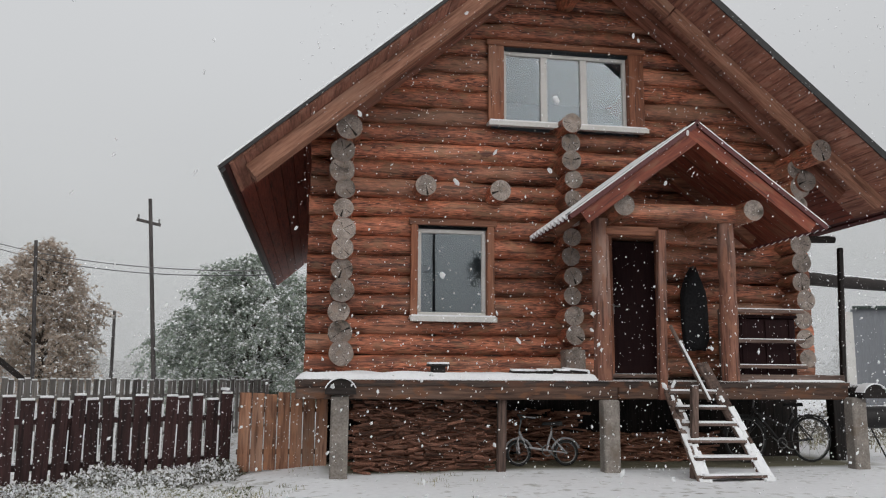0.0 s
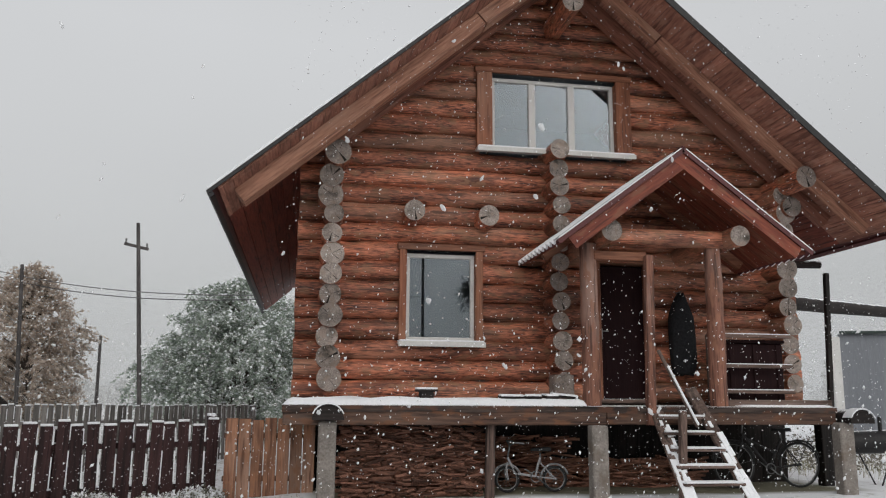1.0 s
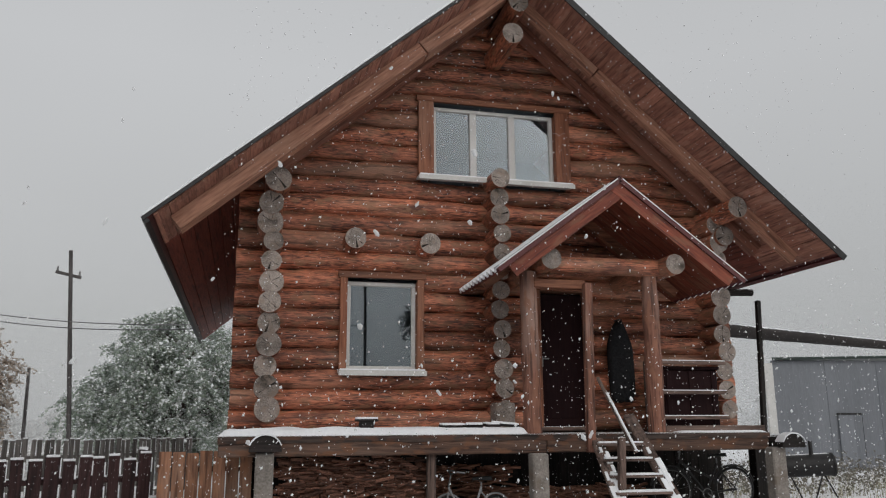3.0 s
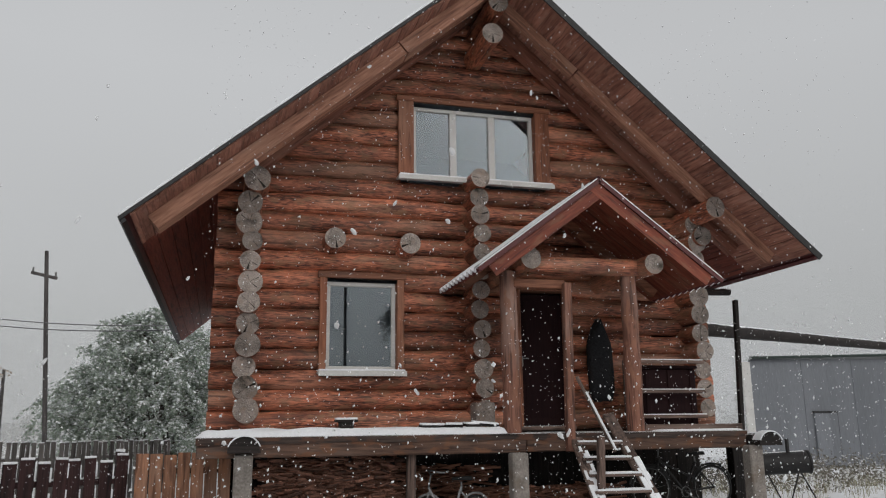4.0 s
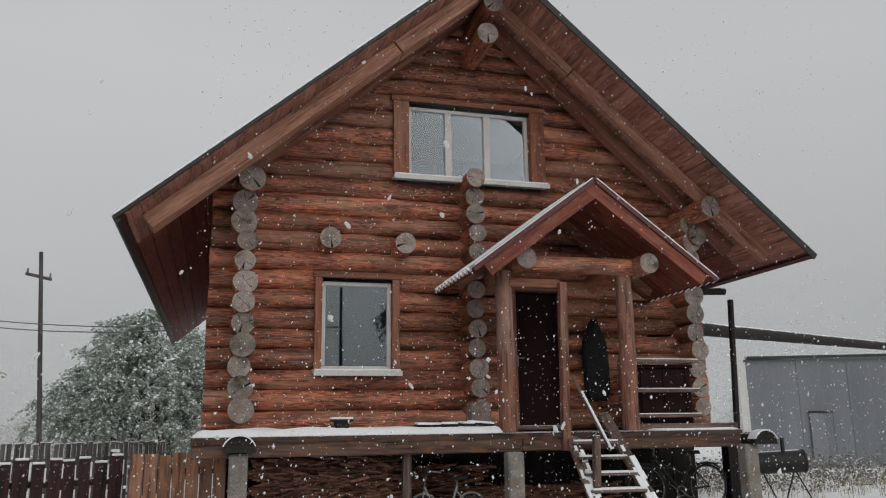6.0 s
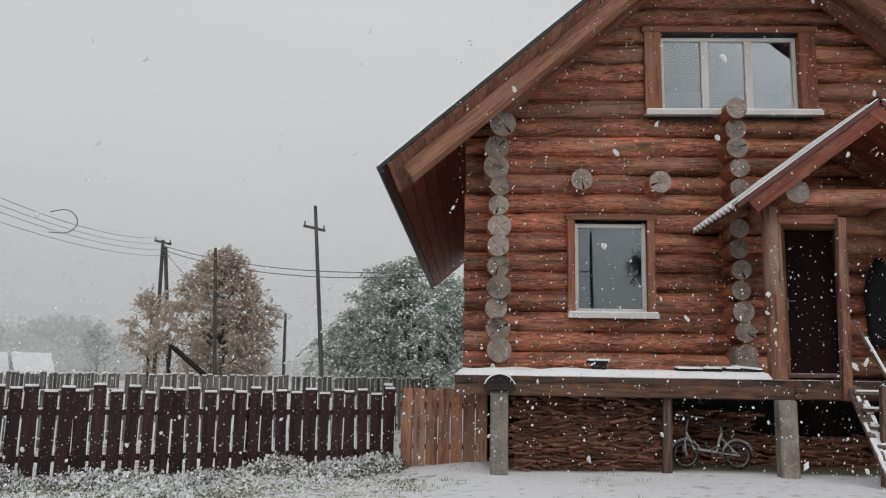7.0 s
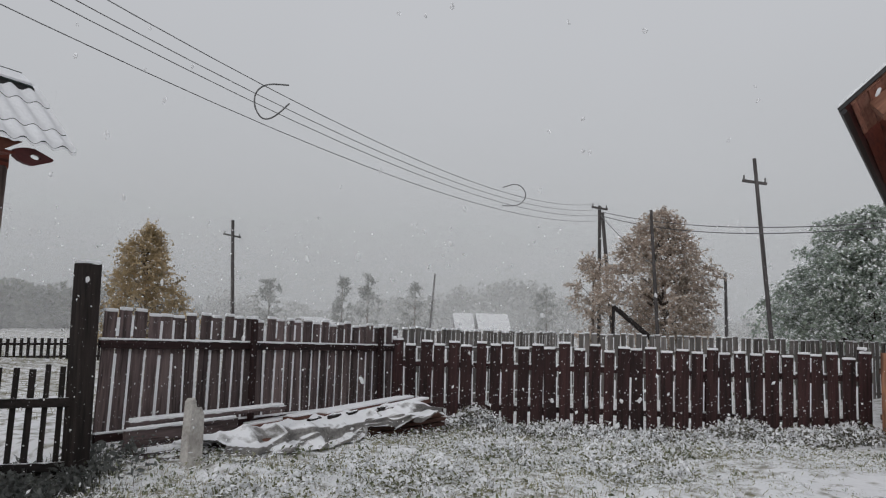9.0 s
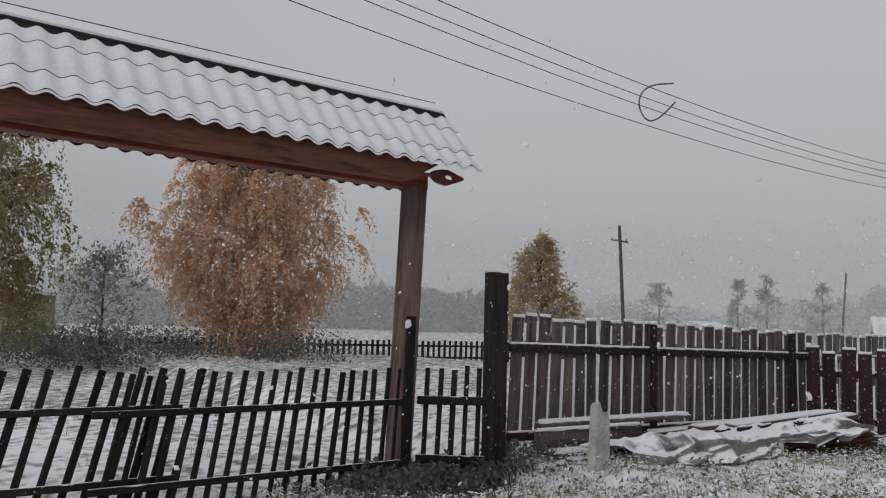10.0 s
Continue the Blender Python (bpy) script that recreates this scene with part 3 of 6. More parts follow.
def roof_point(side, along, y, dz=0.0):
    """A point of the roof: along 0 at the ridge to 1 at the eave."""
    half = RIDGE_X - EAVE_L if side < 0 else EAVE_R - RIDGE_X
    return Vector((RIDGE_X + side * half * along, y, RIDGE_Z - SLOPE * half * along + dz))


for side in (-1, 1):
    nrm = Vector((side * SLOPE, 0, 1)).normalized()

    def slab(a0, a1, y0, y1, top, thick):
        """A board lying in the roof's plane, top metres below the sheet."""
        g = Geo()
        c = [roof_point(side, a, y) - nrm * t for t in (top, top + thick) for a, y in ((a0, y0), (a1, y0), (a1, y1), (a0, y1))]
        return g.add(c, [(0, 1, 2, 3), (7, 6, 5, 4), (0, 4, 5, 1), (1, 5, 6, 2), (2, 6, 7, 3), (3, 7, 4, 0)])

    part("roof_sheet", slab(0, 1.004, FRONT - 0.03, BACK, 0.0, 0.025), ROOFMETAL, house, "dark red metal roof sheet")
    part("roof_snow", slab(0, 1.0, FRONT - 0.015, BACK, -0.035 if side < 0 else -0.012, 0.031 if side < 0 else 0.008), SNOW, house, "thin layer of snow on the roof")
    if side < 0:
        part("verge_flashing", slab(0, 1.005, FRONT - 0.05, FRONT - 0.03, 0.0, 0.045), BLACKSTEEL, house)
        part("verge_snow", slab(0, 1.0, FRONT - 0.045, FRONT - 0.02, -0.03, 0.028), SNOW, house)
    else:
        part("verge_flashing", slab(0, 1.005, FRONT - 0.05, FRONT - 0.03, 0.0, 0.095), BLACKSTEEL, house)
    part("eave_flashing", slab(0.996, 1.006, FRONT - 0.03, BACK, 0.026, 0.07 if side < 0 else 0.03), BLACKSTEEL if side < 0 else ROOFMETAL, house)
    # sheathing boards run from the front edge back to the wall
    a0, k = 0.0, 0
    while a0 < 0.985:
        a1 = min(0.985, a0 + rnd(0.02, 0.032))
        part("sheathing_board", slab(a0, a1 - rnd(0.0004, 0.0012), FRONT + rnd(0.0, 0.02), 0.06, 0.03 + 0.006 * (k % 2) + rnd(0, 0.004), 0.028), COVERWOOD, house)
        a0, k = a1, k + 1
    n = 9
    for k in range(n):
        a0 = 0.66 + k * 0.036
        part("soffit_board", slab(a0, a0 + 0.0345, 0.06, BACK, 0.03 + 0.004 * (k % 2), 0.03), SOFFIT["y"], house)
    part("roof_boarding", slab(0.0, 0.655, 0.06, BACK, 0.03, 0.03), SOFFIT["y"], house)
    for a0, a1 in ((-0.022 if side > 0 else 0.0, 0.3), (0.304, 0.955)):
        part("front_rafter", slab(a0, a1, -1.05 if side < 0 else -0.843, -0.74, 0.07, (0.175 if a0 > 0.1 else 0.185) + (0.03 if side < 0 else 0.0)), BARGE[side], house, "pale stained front rafter under the roof boards")
    part("wall_rafter", slab(0.03, 0.9 if side > 0 else 0.72, -0.34, -0.18, 0.07, 0.2), WALLRAFTER[side], house, "stained squared rafter along the gable wall")


def window(x0, x1, z0, z1, bars, trim, label):
    """A white plastic window with wooden casing, a white sill and double glazing."""
    w = part("window", Geo().box((0.5 * (x0 + x1), 0.08, z0 + 0.03), (x1 - x0, 0.07, 0.06)).box((0.5 * (x0 + x1), 0.08, z1 - 0.03), (x1 - x0, 0.07, 0.06))
             .box((x0 + 0.03, 0.08, 0.5 * (z0 + z1)), (0.06, 0.07, z1 - z0 - 0.12)).box((x1 - 0.03, 0.08, 0.5 * (z0 + z1)), (0.06, 0.07, z1 - z0 - 0.12)), WHITEPVC, house, label)
    edges = [x0 + 0.06, *bars, x1 - 0.06]
    for b in bars:
        part("mullion", Geo().box((b, 0.075, 0.5 * (z0 + z1)), (0.11, 0.075, z1 - z0 - 0.12)), WHITEPVC, w)
    for a, b in zip(edges, edges[1:]):
        for y in (0.08,):
            p = part("pane", Geo().box((0.5 * (a + b), y, 0.5 * (z0 + z1)), (b - a - 0.01, 0.005, z1 - z0 - 0.1), 0.0005), GLASS, w, "clear glass pane reflecting the grey sky")
            p.visible_shadow = False
    part("window_sill", Geo().box((0.5 * (x0 + x1), -0.08, z0 - 0.035), (x1 - x0 + 2 * trim + 0.02, 0.22, 0.035)).box((0.5 * (x0 + x1), -0.182, z0 - 0.065), (x1 - x0 + 2 * trim + 0.02, 0.014, 0.05), 0.003),
         WHITEPVC, w, "white metal sill with snow")
    part("sill_snow", Geo().box((0.5 * (x0 + x1), -0.085, z0 - 0.005), (x1 - x0 + 2 * trim - 0.02, 0.17, 0.022), 0.01), SNOW, w)
    for s, e in ((x0 - trim, x0), (x1, x1 + trim)):
        part("casing_board", Geo().box((0.5 * (s + e), -0.045, 0.5 * (z0 + z1) + 0.02), (e - s - 0.004, 0.05, z1 - z0 + 0.04)), TRIM, w, "brown wooden casing")
    part("casing_board", Geo().box((0.5 * (x0 + x1), -0.05, z1 + 0.085), (x1 - x0 + 2 * trim + 0.06, 0.06, 0.09)), BOARD["x"], w)
    # the jamb boards of the opening
    for s in (x0 - 0.012, x1 + 0.012):
        part("jamb", Geo().box((s, 0.13, 0.5 * (z0 + z1)), (0.022, 0.3, z1 - z0)), TRIM, w)
    return w


window(0.1, 1.12, 2.06, 3.34, [], 0.11, "white-framed single window in the log wall")
window(1.385, 3.38, 5.0, 6.17, [2.04, 2.68], 0.25, "white-framed three-pane gable window")
# rooms behind the glass
for nm, x0, x1, z0, z1, d in (("lower", -0.6, 2.0, 1.3, 4.2, 3.2), ("upper", 0.4, 4.6, 4.4, 6.4, 3.0)):
    g = Geo()
    g.add([(x0, 0.3, z0), (x1, 0.3, z0), (x1, d, z0), (x0, d, z0), (x0, 0.3, z1), (x1, 0.3, z1), (x1, d, z1), (x0, d, z1)],
          [(0, 1, 2, 3), (4, 7, 6, 5), (1, 5, 6, 2), (3, 2, 6, 7), (0, 3, 7, 4)])
    part("room_lining", g, BLUEROOM, house, "unlit room behind the window, bluish in place of reflected sky")

# entrance door
door = part("door", Geo().box((3.39, 0.1, 2.26), (0.76, 0.06, 2.0)), DOORMAT, house, "closed dark brown metal door")
for zc, hh in ((1.75, 0.75), (2.72, 0.85)):
    part("door_panel", Geo().box((3.39, 0.066, zc), (0.5, 0.012, hh), 0.005), DOORMAT, door)
part("door_handle", Geo().box((3.08, 0.05, 2.22), (0.03, 0.03, 0.16)).rod((3.08, 0.04, 2.26), (3.18, 0.02, 2.26), 0.01, n=8), STEEL, door, "steel lever handle")
for x in (2.98, 3.8):
    part("door_jamb", Geo().box((x, 0.02, 2.26), (0.07, 0.3, 2.06)), BOARD["z"], house)
part("door_lintel", Geo().box((3.39, 0.02, 3.32), (0.95, 0.3, 0.08)), BOARD["x"], house)
part("threshold", Geo().box((3.39, 0.0, 1.225), (0.9, 0.3, 0.06)), GREYWOOD["x"], house)

# ---- porch canopy ----
canopy = thing("porch_canopy", (3.5, -1.3, 1.17), "small gabled porch roof on log posts over the door", "porch roof")
PX, PZ, PS, PF = 3.56, 4.54, 0.745, -1.86
for side, half in ((-1, 1.77), (1, 1.80)):
    nrm = Vector((side * PS, 0, 1)).normalized()

    def pslab(a0, a1, y0, y1, top, thick):
        c = [Vector((PX + side * half * a, y, PZ - PS * half * a)) - nrm * t for t in (top, top + thick) for a, y in ((a0, y0), (a1, y0), (a1, y1), (a0, y1))]
        return Geo().add(c, [(0, 1, 2, 3), (7, 6, 5, 4), (0, 4, 5, 1), (1, 5, 6, 2), (2, 6, 7, 3), (3, 7, 4, 0)])

    # wavy metal sheet, its waves running down the slope
    g = Geo()
    N = 80
    for i in range(N + 1):
        y = PF + (0.02 - PF) * i / N
        up = 0.022 * math.sin(y * 2 * math.pi / 0.17)
        for a, t in ((0, 0), (1, 0), (0, 0.012), (1, 0.012)):
            g.v.append(tuple(Vector((PX + side * half * a, y, PZ - PS * half * a)) + nrm * (up - t)))
    for i in range(N):
        o = i * 4
        g.f += [(o, o + 1, o + 5, o + 4), (o + 2, o + 6, o + 7, o + 3), (o + 1, o + 3, o + 7, o + 5)]
        g.m += [0, 0, 0]
    part("canopy_sheet", g, ROOFMETAL, canopy, "wavy dark red metal sheet")
    part("canopy_ridge", pslab(-0.02, 0.06, PF - 0.015, 0.0, -0.03, 0.015), ROOFMETAL, canopy)
    g = Geo()
    for i in range(N + 1):
        y = PF + 0.01 - (PF + 0.04) * i / N
        up = 0.024 * math.sin(y * 2 * math.pi / 0.17)
        for a, t in ((0.06, 0.026), (1.008, 0.03), (0.06, 0.003), (1.008, 0.003)):
            g.v.append(tuple(Vector((PX + side * half * a, y, PZ - PS * half * a)) + nrm * (up + t)))
    for i in range(N):
        o = i * 4
        g.f += [(o, o + 4, o + 5, o + 1), (o + 2, o + 3, o + 7, o + 6), (o + 1, o + 5, o + 7, o + 3)]
        g.m += [0, 0, 0]
    part("canopy_snow", g, SNOW, canopy, "snow lying in the waves of the sheet")
    part("verge_flashing", pslab(0, 1.0, PF - 0.02, PF - 0.002, -0.02, 0.06), ROOFMETAL, canopy)
    part("verge_snow", pslab(0.01, 0.985, PF - 0.018, PF + 0.03, -0.036, 0.014), SNOW, canopy)
    for k in range(8):
        y0 = PF + 0.05 + k * 0.222
        part("canopy_board", pslab(0, 0.97, y0, y0 + 0.215, 0.03 + 0.003 * (k % 2), 0.025), CANOPYBOARD[side], canopy)
    part("barge_board", pslab(-0.015 if side > 0 else 0.0, 0.93, PF + 0.006 - 0.003 * (side > 0), PF + 0.04, 0.045, 0.17), CANOPYBOARD[side], canopy, "reddish barge board")
    part("inner_rafter", pslab(0.04, 0.9, -0.5, -0.4, 0.06, 0.12), BOARD["x"], canopy)
for x in (2.56, 4.375):
    g = Geo().rod((x, -1.76, 3.42), (x, 0.1, 3.42), 0.142, 0.142, 22, 6, 0.04, cap=1)
    part("canopy_purlin", g, [LOG["y"], ENDGRAIN], canopy, "round log beam with pale sawn end", smooth=True)
part("cross_log", Geo().rod((2.64, -1.42, 3.4), (4.3, -1.42, 3.42), 0.12, 0.12, 18, 6, 0.05), LOG["x"], canopy, smooth=True)
part("lintel_board", Geo().box((2.79, -1.4, 3.14), (0.74, 0.12, 0.12)), BOARD["x"], canopy)
for x, x2 in ((2.385, 2.37), (4.16, 4.18)):
    part("porch_post", Geo().rod((x, -1.35, 1.17), (x2, -1.35, 3.3), 0.118, 0.108, 16, 14, 0.13), POSTWOOD, canopy, "debarked knotty log post", smooth=True)
part("thin_post", Geo().beam((3.09, -1.56, 0.93), (3.17, -1.5, 3.15), 0.11, 0.1, up=(0, 1, 0)), POSTWOOD, canopy, "slim squared post beside the steps")

# ---- raised deck on concrete posts ----
deck = thing("raised_deck", (2.1, -0.8, 0), "raised plank deck on concrete posts with snow on it", "deck")
for k in range(10):
    y0 = -1.5 + k * 0.149
    part("deck_plank", Geo().box((2.1, y0 + 0.0725, 1.15), (7.3, 0.142, 0.042), 0.006), GREYWOOD["x"], deck)
part("front_beam", Geo().beam((-1.55, -1.47, 1.027), (2.5, -1.47, 1.027), 0.12, 0.2, 0.015), BEAMWOOD, deck, "weathered squared front beam")
part("front_beam", Geo().beam((2.505, -1.47, 1.03), (5.75, -1.47, 1.03), 0.12, 0.19, 0.015), BEAMWOOD, deck)
# the bark-edged front plank, its lower edge uneven
g, N = Geo(), 90
for i in range(N + 1):
    x = -1.56 + 7.32 * i / N
    low = 1.085 + 0.028 * noise.noise(Vector((x * 1.6, 0, 3))) + 0.014 * noise.noise(Vector((x * 7, 2, 3)))
    out = -1.548 + 0.016 * noise.noise(Vector((x * 3, 5, 1)))
    for y, z in ((-1.5, 1.166), (out, 1.162), (out + 0.006, low), (-1.5, low)):
        g.v.append((x, y, z))
g.f = [(i * 4 + j, i * 4 + 4 + j, i * 4 + 4 + (j + 1) % 4, i * 4 + (j + 1) % 4) for i in range(N) for j in range(4)] + [(0, 1, 2, 3), (4 * N + 3, 4 * N + 2, 4 * N + 1, 4 * N)]
g.m = [0] * len(g.f)
part("edge_plank", g, EDGEWOOD, deck, "dark bark-edged front plank")
part("joist_beam", Geo().box((2.1, -0.3, 1.03), (7.2, 0.14, 0.19), 0.01), GREYWOOD["x"], deck)
for x, zt in ((-1.02, 0.98), (2.36, 0.93), (5.79, 0.97)):
    gz = ground_z(x, -1.55) - 0.1
    part("concrete_post", Geo().box((x, -1.58, (zt + gz) / 2), (0.21, 0.2, zt - gz), 0.02), CONCRETE, deck, "square rough concrete post")
for x, z, r in ((-1.02, 0.98, 0.185), (5.95, 0.95, 0.18)):
    # half-round log lying on the post, flat side down
    g = Geo()
    n, pts = 14, []
    for y in (-1.78, -1.0, -0.2):
        for i in range(n + 1):
            w = math.pi * i / n
            pts.append((x + r * math.cos(w), y, z + 0.012 + r * math.sin(w)))
    g.v = pts
    for j in range(2):
        for i in range(n):
            o = j * (n + 1) + i
            g.f.append((o, o + 1, o + n + 2, o + n + 1))
            g.m.append(0)
    g.f.append(tuple(range(n, -1, -1)))
    g.m.append(1)
    g.f += [(0, n + 1, 2 * n + 1, n), (n + 1, 2 * n + 2, 3 * n + 2, 2 * n + 1)]
    g.m += [0, 0]
    part("half_log", g, [BLACKWOOD["y"], BLACKWOOD["x"]], deck, "dark half-round log end", smooth=False)
    g = Geo()
    for y in (-1.8, -1.62):
        for i in range(9):
            w = math.pi * (0.12 + 0.76 * i / 8)
            g.v += [(x + (r + 0.004) * math.cos(w), y, z + 0.012 + (r + 0.004) * math.sin(w)), (x + (r + 0.014) * math.cos(w), y, z + 0.012 + (r + 0.02) * math.sin(w))]
    for i in range(8):
        o = 2 * i
        g.f += [(o, o + 1, o + 3, o + 2), (18 + o, 20 + o, 21 + o, 19 + o), (o + 1, 19 + o, 21 + o, o + 3)]
        g.m += [0, 0, 0]
    part("log_snow", g, SNOW, deck)


def snow_strip(x0, x1, y0, y1, z, h, seed):
    """A drifted layer with an uneven rounded edge."""
    g = Geo()
    nx_, ny_ = max(4, int((x1 - x0) / 0.06)), 9
    for j in range(ny_ + 1):
        for i in range(nx_ + 1):
            u, w = i / nx_, j / ny_
            x, y = x0 + (x1 - x0) * u, y0 + (y1 - y0) * w
            e = min(1, min(u, 1 - u) * nx_ / 2.0, min(w, 1 - w) * ny_ / 1.2)
            y += (0.045 * noise.noise(Vector((x * 2.2, seed, 0))) + 0.025 * noise.noise(Vector((x * 9, seed, 0)))) if j < 2 else 0
            g.v.append((x, y, z + h * math.sqrt(max(0, e)) * (0.85 + 0.3 * noise.noise(Vector((x * 2, y * 2, seed))))))
    for j in range(ny_):
        for i in range(nx_):
            o = j * (nx_ + 1) + i
            g.f.append((o, o + 1, o + nx_ + 2, o + nx_ + 1))
            g.m.append(0)
    return g


part("deck_snow", snow_strip(-1.56, 2.28, -1.525, -0.85, 1.168, 0.105, 4.2), SNOW, deck, "even layer of fresh snow", smooth=True)
part("deck_snow", snow_strip(4.4, 5.74, -1.52, -1.28, 1.168, 0.03, 7.2), SNOW, deck, smooth=True)

# ---- fences ----
def fence(name, label, p, q, z0, z1, gap, width, mats, rails, posts=(), slant=0.0, slant_end=None, caps=True, alt=0.0, edge=False, depth=0.022, group="", rail_h=0.075, strip=(0.014, 0.03), bars=None):
    """A picket fence from p to q; z0, z1: bottom and top at both ends; rails: (share of height, side); posts: (share, top, size)."""
    bars = bars or mats
    p, q = Vector((*p, 0)), Vector((*q, 0))
    d = q - p
    n = max(1, round(d.length / gap))
    u = d.normalized()
    ang = math.atan2(u.y, u.x)
    f = thing(name, ((p + q) / 2), label, "fence", group)
    metas = []
    for k in range(3):
        metas.append(Geo().box((0, 0, 0.5), (width * (0.92 + 0.08 * k), depth, 1.0), 0.004).mesh("picket", mats["z"]))
    snow = Geo()
    for k in range(n):
        t = (k + 0.5) / n
        c = p + d * t
        lo, hi = z0[0] + (z0[1] - z0[0]) * t, z1[0] + (z1[1] - z1[0]) * t
        hi += rnd(-0.012, 0.012) - (alt if k % 2 else 0)
        lean = slant + ((slant_end if slant_end is not None else slant) - slant) * t + rnd(-0.018, 0.018)
        m = Matrix.Translation((c.x, c.y, lo + rnd(-0.02, 0.02))) @ Euler((rnd(-0.02, 0.02), lean, ang)).to_matrix().to_4x4() @ Matrix.Diagonal((rnd(0.92, 1.08), 1, hi - lo, 1))
        piece("picket", metas[k % 3], f, m)
        turn = m @ Matrix.Diagonal((1, 1, 1 / (hi - lo), 1))
        if caps:
            snow.box((0, 0, hi - lo + 0.011), (width * 0.96, depth + 0.012, 0.03), 0.012, turn)
        if edge:
            # snow in the gap, broken where the rails cross it
            cuts = [0.0, *sorted(h for h, s in rails), 1.02]
            for c0, c1 in zip(cuts, cuts[1:]):
                c0, c1 = c0 + rnd(0.045, 0.07), c1 - rnd(0.045, 0.07)
                if c1 - c0 > 0.06 and rnd(0, 1) < 0.93:
                    snow.box((width * 0.5 + 0.008, -0.002, (hi - lo) * 0.5 * (c0 + c1)), (rnd(*strip), 0.018, (hi - lo) * (c1 - c0)), 0.004, turn)
    side = Vector((-u.y, u.x, 0))
    for h, s in rails:
        a, b = (z0[k] + (z1[k] - z0[k]) * h for k in (0, 1))
        o = side * s * (0.03 + depth / 2)
        part("rail", Geo().beam((p + o) + Vector((0, 0, a)), (q + o) + Vector((0, 0, b)), 0.035, rail_h, 0.006), bars["x"] if abs(u.x) > abs(u.y) else bars["y"], f)
        if caps:
            snow.beam((p + o) + Vector((0, 0, a + 0.046)), (q + o) + Vector((0, 0, b + 0.046)), 0.035, 0.018, 0.006)
    for t, top, size, s in posts:
        c = p + d * t + side * s
        lo = ground_z(c.x, c.y) - 0.2
        part("post", Geo().box((0, 0, 0), (size, size, top - lo), 0.012, Matrix.Translation((c.x, c.y, (top + lo) / 2)) @ Euler((0, 0, ang)).to_matrix().to_4x4()), bars["z"], f)
        snow.box((0, 0, 0), (size * 0.95, size * 0.95, 0.035), 0.015, Matrix.Translation((c.x, c.y, top + 0.012)) @ Euler((0, 0, ang)).to_matrix().to_4x4())
    if snow.v:
        part("clinging_snow", snow, SNOW, f, "snow clinging to the picket tops")
    return f


fence("picket_fence", "dark brown picket fence with snow on alternating tall and short boards", (-8.02, -2.5), (-2.42, 0.08), (-0.22, -0.22), (0.95, 0.93), 0.186, 0.151, DARKWOOD,
      ((0.27, 1), (0.74, 1)), ((0.0, 0.98, 0.09, 0.09), (0.33, 0.85, 0.08, 0.09), (0.67, 0.85, 0.08, 0.09), (0.985, 1.0, 0.1, 0.06)), alt=0.045, edge=True, strip=(0.013, 0.027))
fence("board_fence", "weathered grey-brown board fence with snow in the gaps", (-7.73, -7.2), (-8.06, -2.3), (0.12, 0.05), (1.23, 1.11), 0.163, 0.131, OLDWOOD,
      ((0.02, -1), (0.74, -1)), ((0.38, 1.19, 0.062, -0.09), (0.88, 1.13, 0.062, -0.09)), edge=True, strip=(0.03, 0.05), bars=DARKWOOD, slant=0.035, slant_end=0.0)
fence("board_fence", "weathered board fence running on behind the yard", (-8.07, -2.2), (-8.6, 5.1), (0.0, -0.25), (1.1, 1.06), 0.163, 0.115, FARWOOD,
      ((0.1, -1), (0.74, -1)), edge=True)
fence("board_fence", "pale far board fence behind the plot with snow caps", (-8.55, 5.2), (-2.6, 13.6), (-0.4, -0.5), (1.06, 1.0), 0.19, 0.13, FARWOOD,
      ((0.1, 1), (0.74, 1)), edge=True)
panel = thing("board_screen", (-1.75, -0.3, 0), "orange-brown vertical board panel beside the deck", "fence")
for k in range(7):
    x = -2.22 + k * 0.168
    part("board", Geo().box((x, -0.3 - 0.01 * (k % 2), 0.46), (0.155, 0.025, 1.02 + rnd(-0.04, 0.02)), 0.005), PANELWOOD, panel)
for z in (0.2, 0.75):
    part("rail", Geo().box((-1.72, -0.262, z), (1.2, 0.04, 0.07)), GREYWOOD["x"], panel)

# ---- roofed gate ----
GU, GP = Vector((0.13, -0.9915, 0)), Vector((-8.1, -8.0, 0))
GN = Vector((0.9915, 0.13, 0))


def gp(a, n, z):
    """A point by the gate: a metres along it, n towards the yard, z up."""
    return GP + GU * a + GN * n + Vector((0, 0, z))


gate_frame = thing("gate_roof", gp(0, 0, 0), "wooden gate portal with a snowy wavy metal roof", "gate")
for a in (0, 4.75):
    part("gate_post", Geo().beam(gp(a + 0.11, 0, -0.5), gp(a, 0, 2.38), 0.19, 0.19, 0.025, up=(1, 0, 0)), GATEWOOD, gate_frame, "tall squared weathered gate post")
part("post_brace", Geo().beam(gp(0.1, 0.112, -0.35), gp(0.07, 0.112, 1.2), 0.085, 0.03, 0.005, up=(1, 0, 0)), BLACKWOOD["z"], gate_frame, "dark board nailed to the post foot")
prof = ((0.14, 2.49), (5.3, 2.49), (5.3, 2.3), (0.5, 2.3), (0.44, 2.33), (0.36, 2.35), (0.3, 2.4))
part("fascia", Geo().add([gp(a, n, z) for n in (0.545, 0.515) for a, z in prof], [tuple(range(7)), tuple(range(13, 6, -1))] + [(k, 7 + k, 7 + (k + 1) % 7, (k + 1) % 7) for k in range(7)]), FASCIA, gate_frame, "dark red fascia board cut off at a slant")
part("top_beam", Geo().beam(gp(-0.1, 0, 2.43), gp(5.3, 0, 2.43), 0.16, 0.16), SOFFIT["y"], gate_frame)
